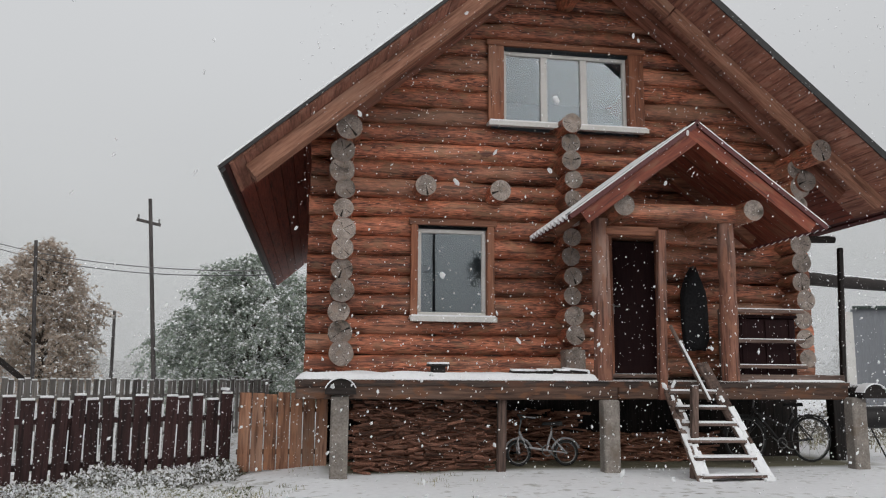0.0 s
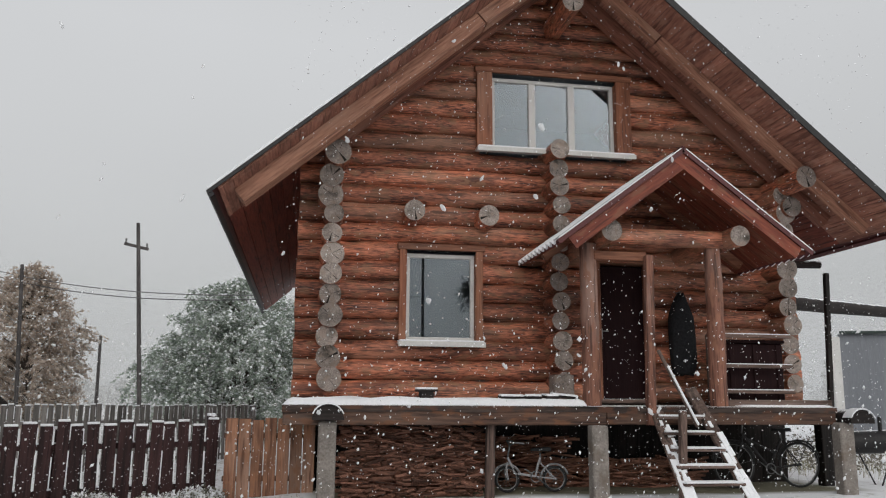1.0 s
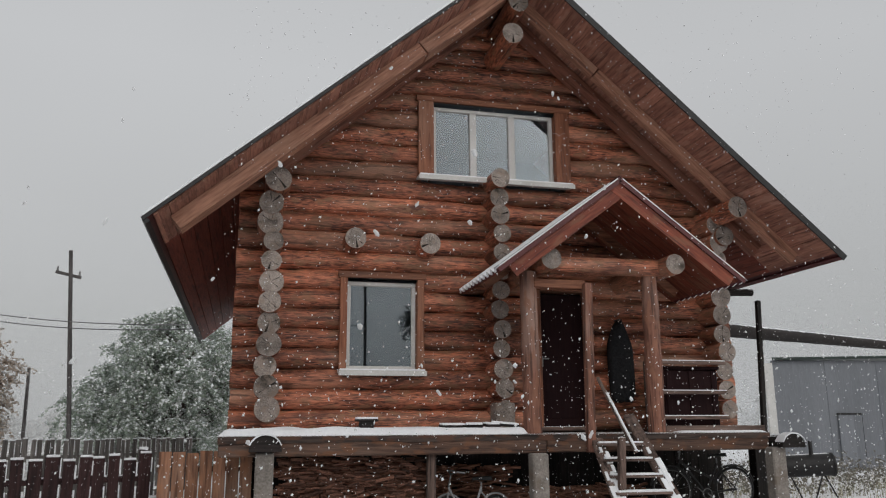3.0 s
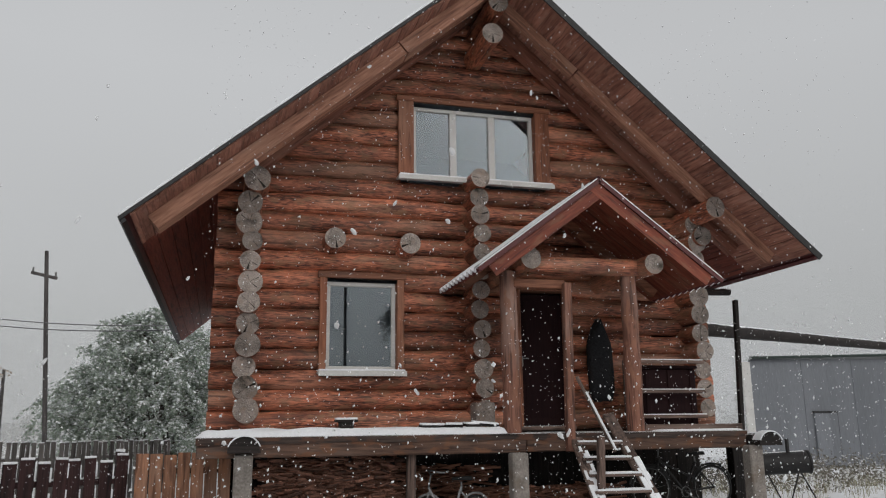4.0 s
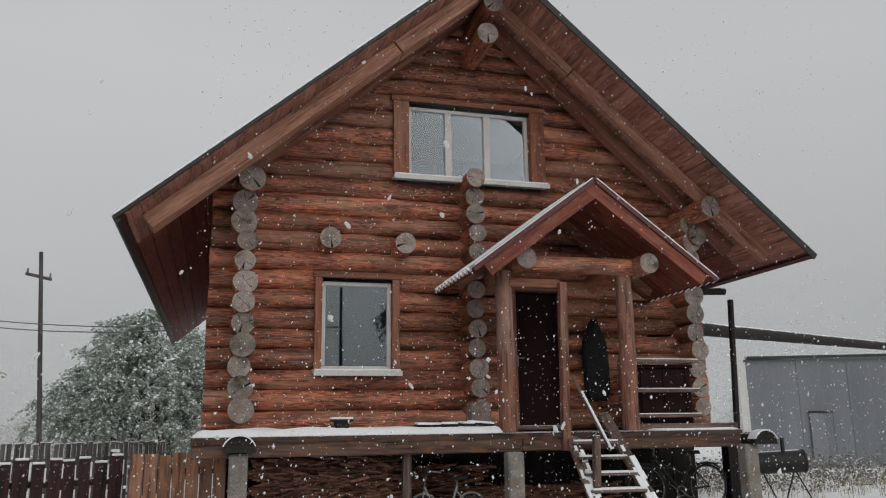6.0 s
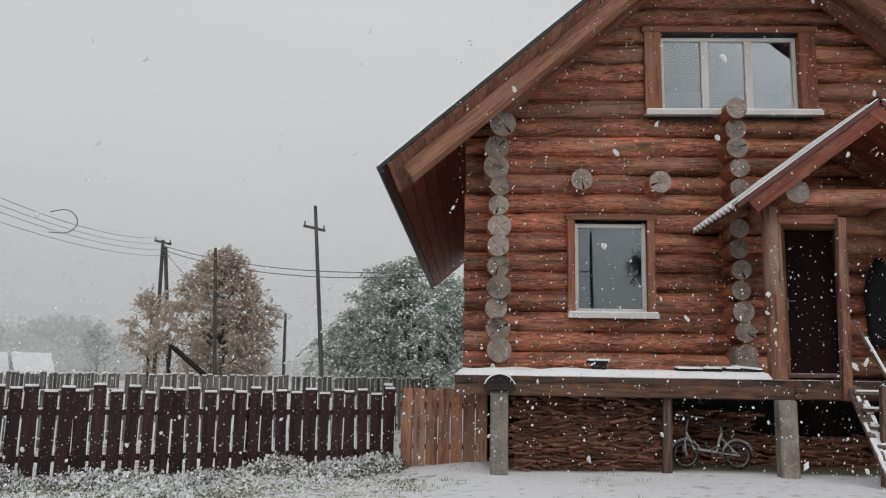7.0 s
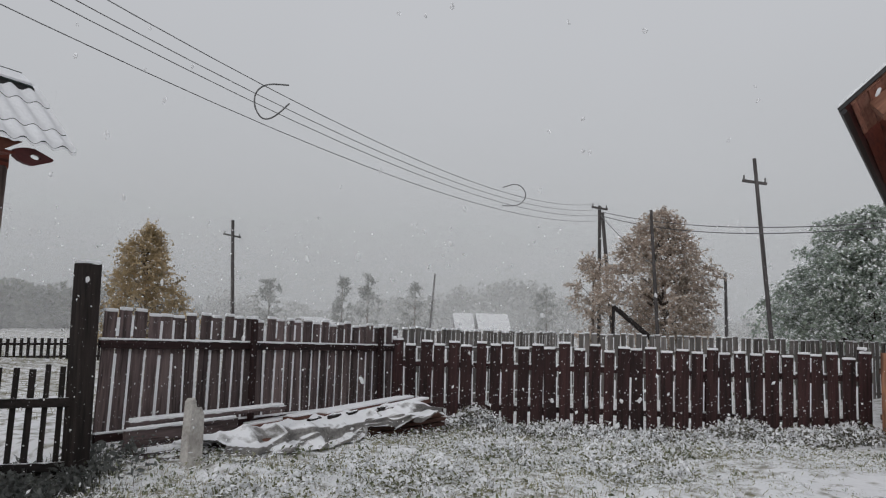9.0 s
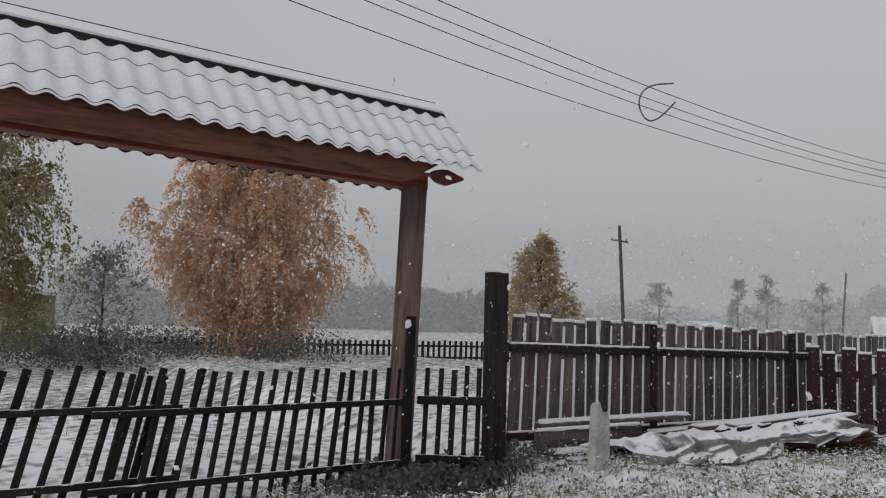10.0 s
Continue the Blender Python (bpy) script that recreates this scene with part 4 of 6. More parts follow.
part("soffit", Geo().beam(gp(0.18, 0.27, 2.4), gp(5.3, 0.27, 2.4), 0.5, 0.02, 0.004), SOFFIT["y"], gate_frame)
# pointed bracket with one eye-shaped hole
ornament = Geo()
NO = 16
ring, hole = [], []
for k in range(NO):
    w = 6.2832 * k / NO
    ca, sa = math.cos(w), math.sin(w)
    tip = 1 - 0.55 * max(0, -ca) ** 0.7
    ring.append((0.02 + 0.18 * ca, 2.405 + 0.078 * sa * tip * (0.75 if sa > 0 else 1.0)))
    hole.append((0.0 + 0.05 * ca, 2.4 + 0.02 * sa))
front_, back_ = [gp(a, 0.52, z) for a, z in ring + hole], [gp(a, 0.485, z) for a, z in ring + hole]
ornament.add(front_ + back_, [(k, (k + 1) % NO, NO + (k + 1) % NO, NO + k) for k in range(NO)] + [(2 * NO + (k + 1) % NO, 2 * NO + k, 3 * NO + k, 3 * NO + (k + 1) % NO) for k in range(NO)]
             + [(k, 2 * NO + k, 2 * NO + (k + 1) % NO, (k + 1) % NO) for k in range(NO)] + [(NO + k, NO + (k + 1) % NO, 3 * NO + (k + 1) % NO, 3 * NO + k) for k in range(NO)])
part("carved_bracket", ornament, ROOFMETAL, gate_frame, "small carved bracket at the roof's end")
WAVE = 0.178
for side, eave_n, eave_z in ((1, 0.6, 2.465), (-1, -0.56, 2.42)):
    rows_ = ((0.1, 0.42), (0.42, 0.78), (0.78, 1.0))
    for t0, t1 in rows_:
        g, sn = Geo(), Geo()
        N = 256
        for i in range(N + 1):
            a = -0.3 + 5.6 * i / N
            wv = 0.02 * (1 + math.cos(a * 2 * math.pi / WAVE))
            wn_ = 0.02 * (1 + math.cos(a * 2 * math.pi / WAVE)) * 0.85 + 0.006
            for t, up in ((t0, 0.0), (t1, 0.02), (t1, 0.0)):
                g.v.append(tuple(gp(a, eave_n * t, 3.15 + (eave_z - 3.15) * t + wv + up)))
            for t, up in ((t0, 0.014), (t1 - 0.012, 0.04), (t1 + (0.006 if t1 == 1.0 else 0.0), -0.002 if t1 == 1.0 else 0.02)):
                sn.v.append(tuple(gp(a, eave_n * t, 3.15 + (eave_z - 3.15) * t + wn_ + up)))
        for i in range(N):
            for j in range(2):
                o = i * 3 + j
                g.f.append((o, o + 3, o + 4, o + 1))
                sn.f.append((o, o + 3, o + 4, o + 1))
        g.m, sn.m = [0] * len(g.f), [0] * len(sn.f)
        part("roof_tile_row", g, GREENMETAL if side > 0 else ROOFMETAL, gate_frame, "wavy dark metal tile row", smooth=False)
        part("roof_snow", sn, SNOW, gate_frame, "snow lying in the waves of the roof", smooth=True)
for sd in (1, -1):
    part("ridge_cap", Geo().add([gp(a, sd * n, z) for a in (-0.2, 5.3) for n, z in ((0.0, 3.182), (0.16, 3.06), (0.16, 3.05), (0.0, 3.168))], [(0, 1, 5, 4), (1, 2, 6, 5), (2, 3, 7, 6), (0, 3, 2, 1), (4, 5, 6, 7)]), GREENMETAL, gate_frame)
    # black scalloped strip in place of the shade between the cap and the waves
    g, N = Geo(), 520
    for i in range(N + 1):
        a = -0.22 + 5.5 * i / N
        low = 0.055 + 0.024 * math.cos(a * 4 * math.pi / WAVE)
        for n, z in ((0.15, 3.055), (0.158, 3.055 - low), (0.14, 3.055 - low), (0.135, 3.055)):
            g.v.append(tuple(gp(a, sd * n, z)))
    g.f = [(i * 4 + j, i * 4 + 4 + j, i * 4 + 5 + j, i * 4 + 1 + j) for i in range(N) for j in range(3)]
    g.m = [0] * len(g.f)
    part("ridge_seal", g, BLACKSTEEL, gate_frame, "black scalloped strip standing in for the shade under the ridge cap")
part("ridge_lip", Geo().beam(gp(-0.2, 0.0, 3.188), gp(5.3, 0.0, 3.188), 0.035, 0.018, 0.003), GREENMETAL, gate_frame)
part("ridge_board", Geo().beam(gp(-0.18, 0, 2.99), gp(5.3, 0, 2.99), 0.05, 0.3, 0.003), BLACKWOOD["y"], gate_frame)
part("ridge_snow", Geo().add([gp(a, n, z) for a in (-0.19, 5.3) for n, z in ((0.022, 3.167), (0.158, 3.066), (0.166, 3.082), (0.03, 3.184))], [(0, 1, 5, 4), (1, 2, 6, 5), (2, 3, 7, 6), (3, 0, 4, 7), (0, 3, 2, 1), (4, 5, 6, 7)]), SNOW, gate_frame)

fence("gate_leaf", "sagging dark picket gate leaf with leaning slats", gp(0.14, 0.06, 0).xy, gp(2.7, 0.06, 0).xy, (-0.3, -0.28), (0.75, 0.76), 0.128, 0.045, BLACKWOOD,
      ((0.225, 1), (0.72, 1)), slant=-0.06, slant_end=-0.2, rail_h=0.05, caps=False, group="gate leaves")
fence("gate_leaf", "second dark gate leaf with strongly leaning slats", gp(2.05, -0.02, 0).xy, gp(4.6, -0.02, 0).xy, (-0.26, -0.24), (0.79, 0.82), 0.15, 0.05, BLACKWOOD,
      ((0.23, 1), (0.71, 1)), slant=-0.21, slant_end=-0.27, rail_h=0.05, caps=False, group="gate leaves")
fence("picket_fence", "short dark picket fence beside the gate post", gp(-0.1, 0, 0).xy, (-7.72, -7.3), (-0.3, -0.3), (0.75, 0.76), 0.13, 0.045, BLACKWOOD, ((0.23, -1), (0.72, -1)), slant=0.03, caps=False)
solo("fence_post", Geo().box((-7.72, -7.33, 0.73), (0.165, 0.165, 1.78), 0.012).box((-7.72, -7.33, 1.625), (0.155, 0.155, 0.03), 0.012, mi=1), [BLACKWOOD["z"], SNOW], "thick black square fence post", "post")

# ---- trees ----
def leaf_quads(pos, along, size, r, narrow=0.5):
    """Small leaf faces at the places given, roughly along the directions given."""
    n = len(pos)
    a = along / np.linalg.norm(along, axis=1)[:, None]
    b = np.cross(a, r.normal(0, 1, (n, 3)))
    b /= np.linalg.norm(b, axis=1)[:, None]
    s = (size * r.uniform(0.55, 1.4, n))[:, None]
    g = Geo()
    g.v = np.stack([pos - a * s, pos + b * s * narrow, pos + a * s, pos - b * s * narrow], 1).reshape(-1, 3).tolist()
    g.f = [(k, k + 1, k + 2, k + 3) for k in range(0, 4 * n, 4)]
    g.m = [0] * n
    return g


def leaves(centres, spread, count, size, drop, seed):
    """Many small leaves round the clump centres."""
    r = np.random.RandomState(seed)
    c = np.repeat(np.array(centres), count, axis=0)
    pos = c + r.normal(0, 1, (len(c), 3)) * spread * np.array([1, 1, 0.75])
    return leaf_quads(pos, r.normal(0, 1, (len(c), 3)), size, r)


def sprays(centres, origin, twigs, length, per, size, droop, seed):
    """Leafy twigs that leave each clump outwards and bend down; gives the leaves and their places."""
    r = np.random.RandomState(seed)
    c = np.repeat(np.array(centres), twigs, axis=0)
    n = len(c)
    out = c - np.array(origin)
    out[:, 2] *= 0.5
    out /= np.linalg.norm(out, axis=1)[:, None] + 1e-6
    d = out * 0.6 + r.normal(0, 0.75, (n, 3))
    d /= np.linalg.norm(d, axis=1)[:, None]
    ln = length * r.uniform(0.45, 1.25, n)
    t = r.uniform(0, 1, (n, per))
    pos = c[:, None, :] + d[:, None, :] * (ln[:, None] * t)[:, :, None] * (1 - 0.35 * droop * t)[:, :, None]
    pos[:, :, 2] -= droop * ln[:, None] * t ** 1.6
    pos += r.normal(0, 0.028, pos.shape)
    along = np.repeat(d[:, None, :], per, axis=1) * 0.7 + r.normal(0, 0.5, pos.shape)
    along[:, :, 2] -= droop * 1.1 * t
    pos, along = pos.reshape(-1, 3), along.reshape(-1, 3)
    return pos, leaf_quads(pos, along, size, r)


def tree(name, loc, h, w, shape, leaf, label, category="tree", clumps=160, twigs=9, per=12, length=0.6, size=0.05, droop=0.3, seed=1, bark=None, base=0.15, bend=0.0, group="", snow=0.0, hole=-0.22):
    x, y = loc
    z = ground_z(x, y)
    r = np.random.RandomState(seed)
    t = thing(name, (x, y, z), label, category, group)
    tr = Geo()
    top = Vector((x + bend, y, z + h * 0.93))
    root = Vector((x, y, z - 0.1))
    thick = 0.017 * h
    tr.rod(root, root.lerp(top, 0.5), thick, thick * 0.65, 9, 5, 0.12)
    tr.rod(root.lerp(top, 0.5), top, thick * 0.65, 0.012, 8, 4, 0.1)
    cs = []
    tries = 0
    while len(cs) < clumps and tries < clumps * 40:
        tries += 1
        f = r.uniform(base, 1)
        k = (f - base) / (1 - base)
        if shape == "round":
            rad = math.sqrt(max(0, 1 - (2 * k - 0.8) ** 2 / 1.45))
        elif shape == "cone":
            rad = (1 - k) ** 0.8 * min(1, 0.3 + k * 5)
        elif shape == "oval":
            rad = math.sin(math.pi * min(1, 0.14 + k * 0.86)) ** 0.65
        else:
            rad = min(1, 1.25 - k)
        a = r.uniform(0, 6.283)
        lump = 0.78 + 0.75 * noise.noise(Vector((math.cos(a) * 1.7 + seed * 3.1, math.sin(a) * 1.7, k * 3.5)))
        q = rad * lump * math.sqrt(r.uniform(0.1, 1))
        p = Vector((x + bend * f + math.cos(a) * q * w / 2, y + math.sin(a) * q * w / 2, z + h * f))
        if noise.noise(p * (4.5 / w) + Vector((seed, 0, 0))) < hole:
            continue
        cs.append(tuple(p))
    for p in cs[::3]:
        p = Vector(p)
        f = max(0.1, min(0.9, (p.z - z) / h - 0.35 * math.hypot(p.x - x, p.y - y) / h))
        s = root.lerp(top, f)
        mid = s.lerp(p, 0.5) + Vector((0, 0, 0.04 * h))
        tr.rod(s, mid, thick * 0.3, thick * 0.18, 5)
        tr.rod(mid, p, thick * 0.18, 0.005, 5)
    part("trunk", tr, bark or BARK, t)
    pos, g = sprays(cs, (x + bend * 0.5, y, z + h * 0.4), twigs, length, per, size, droop, seed)
    part("crown", g, leaf, t)
    if snow:
        pick = pos[r.uniform(0, 1, len(pos)) < snow] + np.array([0, 0, size * 0.9])
        al = r.normal(0, 1, pick.shape)
        al[:, 2] *= 0.25
        part("crown_snow", leaf_quads(pick, al, size * 0.9, r, 0.6), SNOW, t, "fresh snow lying on the twigs", kind="stuff")
    return t


tree("willow_tree", (-4.3, 22.4), 6.3, 9.2, "round", WILLOWLEAF, "broad green tree weighed down with fresh snow", clumps=600, twigs=14, per=13, length=0.85, size=0.062, droop=0.5, seed=3, base=0.03, bend=0.9, snow=0.45, hole=-0.3)
tree("birch_tree", (-12.1, 23.2), 6.6, 5.3, "oval", BROWNLEAF, "tall brown-leaved tree dusted with snow", clumps=400, twigs=13, per=13, length=0.75, size=0.06, droop=0.3, seed=5, base=0.04, snow=0.14, hole=-0.6)
tree("birch_tree", (-15.9, 24.6), 5.2, 2.6, "oval", BROWNLEAF, "slim brownish tree behind the fence", clumps=70, twigs=9, per=12, length=0.6, size=0.055, seed=6, base=0.08, snow=0.05)
tree("birch_tree", (-25.95, -4.1), 7.5, 5.8, "oval", ORANGELEAF, "birch with orange autumn leaves in hanging strands", clumps=520, twigs=13, per=18, length=0.95, size=0.046, droop=1.05, seed=18, bark=BIRCHBARK, base=0.14, snow=0.08, hole=-0.34)
tree("birch_tree", (-24.0, -11.6), 7.6, 5.4, "oval", YELLOWLEAF, "birch with yellow-green drooping foliage", clumps=190, twigs=13, per=18, length=1.1, size=0.045, droop=1.3, seed=9, bark=BIRCHBARK, base=0.2, snow=0.03, hole=-0.15)
tree("larch_tree", (-35.0, 14.1), 6.15, 7.0, "cone", LARCHLEAF, "golden larch dusted with snow", clumps=260, twigs=9, per=12, length=0.8, size=0.065, droop=0.2, seed=11, base=0.03, snow=0.05)
tree("shrub", (-23.2, -8.6), 3.0, 3.0, "bush", PALESHRUB, "rimed grey shrub beside the field", "shrub", clumps=80, twigs=7, per=9, length=0.5, size=0.04, droop=0.0, seed=13, base=0.03, snow=0.0)
for k, (x, y, h, w) in enumerate(((-43.6, 31.3, 4.6, 2.8), (-36.5, 31.0, 4.8, 2.6), (-37.0, 34.5, 4.9, 2.2), (-36.5, 39.8, 4.5, 3.4), (-27.7, 44.8, 4.4, 3.8))):
    tree("young_tree", (x, y), h, w, "cone" if k == 1 else "oval", FARLEAF, "small frosted tree far behind the fence, paled for haze", clumps=55, twigs=7, per=9, length=0.6, size=0.07, seed=20 + k, base=0.1, group="far young trees", hole=-0.1)

# far woods round the horizon, nearer behind the starting point
def woods(name, label, n, a0, a1, d0, d1, h0, h1, leaf, seed, size=0.42, wide=2.2):
    r = np.random.RandomState(seed)
    cs = []
    for k in range(n):
        a = radians(r.uniform(a0, a1))
        d = r.uniform(d0, d1)
        x, y = d * math.cos(a) - 2, d * math.sin(a) - 11
        h = r.uniform(h0, h1) * (0.85 + 0.5 * noise.noise(Vector((a * 9, seed, 0))))
        for j in range(14):
            f = r.uniform(0.02, 1)
            q = (1 - f) ** 0.6 * wide
            cs.append((x + r.normal() * q, y + r.normal() * q, ground_z(x, y) + h * f))
    return solo(name, leaves(cs, 0.7, 16, size, 0, seed), leaf, label, "woods", kind="stuff")


woods("far_woods", "frosted woods along the horizon with haze in their leaf colour", 330, 30, 200, 90, 135, 2.0, 4.5, FARLEAF, 41)
woods("far_thicket", "dense grey-green thicket beyond the field", 240, 141, 176, 80, 95, 3.0, 4.8, PINELEAF, 42)
woods("far_hill_woods", "tall far woods with the snowfall's haze in their leaf colour", 160, 106, 126, 120, 150, 5.0, 8.0, FARLEAF, 43)
woods("rear_woods", "frosted woods beyond the road", 200, 200, 390, 34, 55, 2.0, 4.2, SHRUBLEAF, 44)

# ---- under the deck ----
# near-black wall added so that the space under the house stays dark
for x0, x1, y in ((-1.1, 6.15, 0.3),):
    backing = thing("underdeck_backing", ((x0 + x1) / 2, y, 0), "added near-black board wall keeping the space under the house dark", "wall", kind="structure")
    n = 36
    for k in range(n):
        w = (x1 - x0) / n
        part("board", Geo().box((x0 + (k + 0.5) * w, y + 0.01 * (k % 2), 0.46), (w + 0.012, 0.025, 1.25), 0.004), BLACKWOOD["z"], backing)
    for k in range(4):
        part("board", Geo().box((-1.12, -0.1 + k * 0.13, 0.46), (0.025, 0.136, 1.25), 0.004), BLACKWOOD["z"], backing)
solo("support_post", Geo().box((6.28, -0.45, 0.42), (0.16, 0.18, 1.3), 0.01), BLACKWOOD["z"], "dark wooden support post under the house corner", "post")
solo("stack_post", Geo().beam((1.0, -1.38, -0.1), (1.02, -1.38, 0.94), 0.11, 0.09, up=(0, 1, 0)), GREYWOOD["z"], "thin wooden post beside the firewood", "post")


def split_log(seed):
    r = random.Random(seed)
    n, g = 6, Geo()
    ring = [(math.cos(6.283 * k / n + r.uniform(-0.3, 0.3)) * r.uniform(0.6, 1.1), math.sin(6.283 * k / n) * r.uniform(0.45, 0.9)) for k in range(n)]
    tw = r.uniform(0.75, 1.05)
    v = [(-0.5, a, b) for a, b in ring] + [(0.0, a * 0.95 + 0.1, b * tw + r.uniform(-0.2, 0.2)) for a, b in ring] + [(0.5, a * tw, b) for a, b in ring]
    f = [(i * n + j, i * n + (j + 1) % n, (i + 1) * n + (j + 1) % n, (i + 1) * n + j) for i in (0, 1) for j in range(n)]
    return g.add(v, f + [tuple(range(n - 1, -1, -1)), tuple(range(2 * n, 3 * n))])


def log_pose(x, y, z, length, r):
    return Matrix.Translation((x, y, z)) @ Euler((rnd(-3, 3), rnd(-0.26, 0.26), rnd(-0.45, 0.45))).to_matrix().to_4x4() @ Matrix.Diagonal((length, r, r, 1))


SPLIT = [split_log(k) for k in range(9)]
stack = thing("firewood_stack", (0.05, -1.0, 0), "stack of split and branchy firewood under the deck", "firewood")
metas = [s.mesh("split_log", FIREWOOD) for s in SPLIT]
count = 0
z = 0.0
row = 0
front = Geo()
while z < 0.86:
    x = -0.86 + rnd(0, 0.1)
    while x < 0.93:
        ln = rnd(0.07, 0.27)
        r = rnd(0.011, 0.028)
        ln = max(0.08, min(ln, 0.97 - x))
        if not (z > 0.7 and -0.25 < x < 0.2 and rnd(0, 1) < 0.4):
            m = log_pose(x + ln / 2, -1.22 + rnd(-0.08, 0.08), z + rnd(-0.012, 0.012) + ground_z(x, -1.2) + 0.03, ln, r)
            if count % 2 == 0 and count < 600:
                piece("split_log", metas[count % 9], stack, m)
            else:
                front.add(SPLIT[count % 9].v, SPLIT[count % 9].f, 0, m)
            count += 1
        x += ln + rnd(0.004, 0.035)
    z += 0.034
    row += 1
part("stack_filling", front, FIREWOOD, stack, "small split pieces between the logs", kind="stuff")
g = Geo()
for k in range(900):
    m = log_pose(rnd(-0.8, 0.85), rnd(-1.05, -0.75), rnd(0.0, 0.88), rnd(0.15, 0.4), rnd(0.013, 0.03))
    g.add(SPLIT[k % 9].v, SPLIT[k % 9].f, 0, m)
part("stack_core", g, FIREWOOD, stack, "packed inner firewood", kind="stuff")
g = Geo()
for k in range(800):
    x = rnd(1.15, 4.4)
    m = log_pose(x, rnd(-0.25, 0.12), rnd(-0.03, 0.72 if x < 2.4 else 0.4), rnd(0.15, 0.45), rnd(0.014, 0.032))
    g.add(SPLIT[k % 9].v, SPLIT[k % 9].f, 0, m)
solo("firewood_heap", g, FIREWOOD, "loose firewood heaped against the dark boards", "firewood", kind="stuff")


def ring_rod(g, c, r, t, n=22, mi=0, a0=0.0, a1=6.2832):
    pts = [(c[0] + r * math.cos(a0 + (a1 - a0) * k / n), c[1], c[2] + r * math.sin(a0 + (a1 - a0) * k / n)) for k in range(n + 1)]
    return g.tube(pts, t, 6, mi)


def bicycle(name, label, y, hubs, r, seat, bar, bottom, paint, low):
    """A bicycle in a plane of constant y: hubs (rear x, front x), seat and handlebar points (x, z), bottom bracket (x, z)."""
    zg = ground_z(sum(hubs) / 2, y) + 0.004
    hz = zg + r
    b = thing(name, (sum(hubs) / 2, y, zg), label, "bicycle")
    for x in hubs:
        g = ring_rod(Geo(), (x, y, hz), r - 0.035, 0.009)
        for k in range(10):
            w = 0.2 + k * 0.6283
            g.rod((x, y + (0.02 if k % 2 else -0.02), hz), (x + math.cos(w) * (r - 0.035), y, hz + math.sin(w) * (r - 0.035)), 0.0022, n=4)
        g.rod((x, y - 0.05, hz), (x, y + 0.05, hz), 0.018, n=8)
        w = part("wheel", g, STEEL, b, "spoked wheel")
        part("tyre", ring_rod(Geo(), (x, y, hz), r - 0.018, 0.018, 26), RUBBER, w)
        part("mudguard", ring_rod(Geo(), (x, y, hz), r + 0.018, 0.014, 12, 0, 0.3, 2.9), paint, b)
    sx, sz = seat[0], zg + seat[1]
    bx, bz = bar[0], zg + bar[1]
    px, pz = bottom[0], zg + bottom[1]
    s = 1 if hubs[1] > hubs[0] else -1
    hx, hzz = bx + s * 0.03, bz - 0.16
    g = Geo()
    if low:
        mid = [(hx, y, hzz), (hx - s * 0.1, y, hzz - 0.2), ((hx + px) / 2, y, pz + 0.03), (px, y, pz), (px - s * 0.03, y, pz + 0.12), (sx, y, sz - 0.08)]
        g.tube(mid, 0.016, 8)
    else:
        g.tube([(hx, y, hzz), (px, y, pz), (sx, y, sz - 0.1)], 0.018, 8)
        g.tube([(hx, y, hzz - 0.05), (sx + s * 0.03, y, pz + 0.18)], 0.015, 8)
    for o in (-0.05, 0.05):
        g.tube([(px, y, pz), (hubs[0], y + o, hz)], 0.01)
        g.tube([(sx + s * 0.01, y, sz - 0.14), (hubs[0], y + o, hz)], 0.009)
        g.tube([(hx, y, hzz - 0.06), (hx + s * 0.03, y + o, hzz - 0.12), (hubs[1], y + o, hz)], 0.011)
    part("frame", g, paint, b)
    part("handlebar", Geo().tube([(hx, y, hzz), (bx, y, bz), (bx - s * 0.02, y - 0.24, bz + 0.04), (bx - s * 0.12, y - 0.27, bz + 0.03)], 0.012, 8)
         .tube([(bx, y, bz), (bx - s * 0.02, y + 0.24, bz + 0.04), (bx - s * 0.12, y + 0.27, bz + 0.03)], 0.012, 8), STEEL, b)
    g = Geo().rod((sx, y, sz - 0.16), (sx, y, sz - 0.02), 0.013, n=8)
    part("seat_post", g, STEEL, b)
    part("saddle", Geo().add([(sx - s * 0.13, y - 0.08, sz), (sx - s * 0.13, y + 0.08, sz), (sx + s * 0.13, y + 0.02, sz), (sx + s * 0.13, y - 0.02, sz),
         (sx - s * 0.12, y - 0.07, sz + 0.05), (sx - s * 0.12, y + 0.07, sz + 0.05), (sx + s * 0.12, y + 0.015, sz + 0.035), (sx + s * 0.12, y - 0.015, sz + 0.035)],
         [(0, 1, 2, 3), (7, 6, 5, 4), (0, 4, 5, 1), (1, 5, 6, 2), (2, 6, 7, 3), (3, 7, 4, 0)]), RUBBER, b, "black saddle")
    g = ring_rod(Geo(), (px, y - 0.035, pz), 0.07, 0.008, 14)
    part("chainring", g, STEEL, b)
    for s in (-1, 1):
        part("crank", Geo().tube([(px, y + 0.05 * s, pz), (px - 0.1 * s, y + 0.05 * s, pz + 0.08 * s), (px - 0.1 * s, y + 0.13 * s, pz + 0.08 * s)], 0.01), STEEL, b)
    return b


bicycle("bicycle", "small pale folding bicycle with a low curved frame", -1.02, (1.96, 1.32), 0.17, (1.77, 0.52), (1.36, 0.6), (1.7, 0.2), BIKEPAINT, True)
bike = bicycle("bicycle", "black adult bicycle leaning under the deck", -0.72, (5.68, 4.68), 0.32, (5.42, 0.78), (4.85, 0.92), (5.22, 0.27), BLACKSTEEL, False)
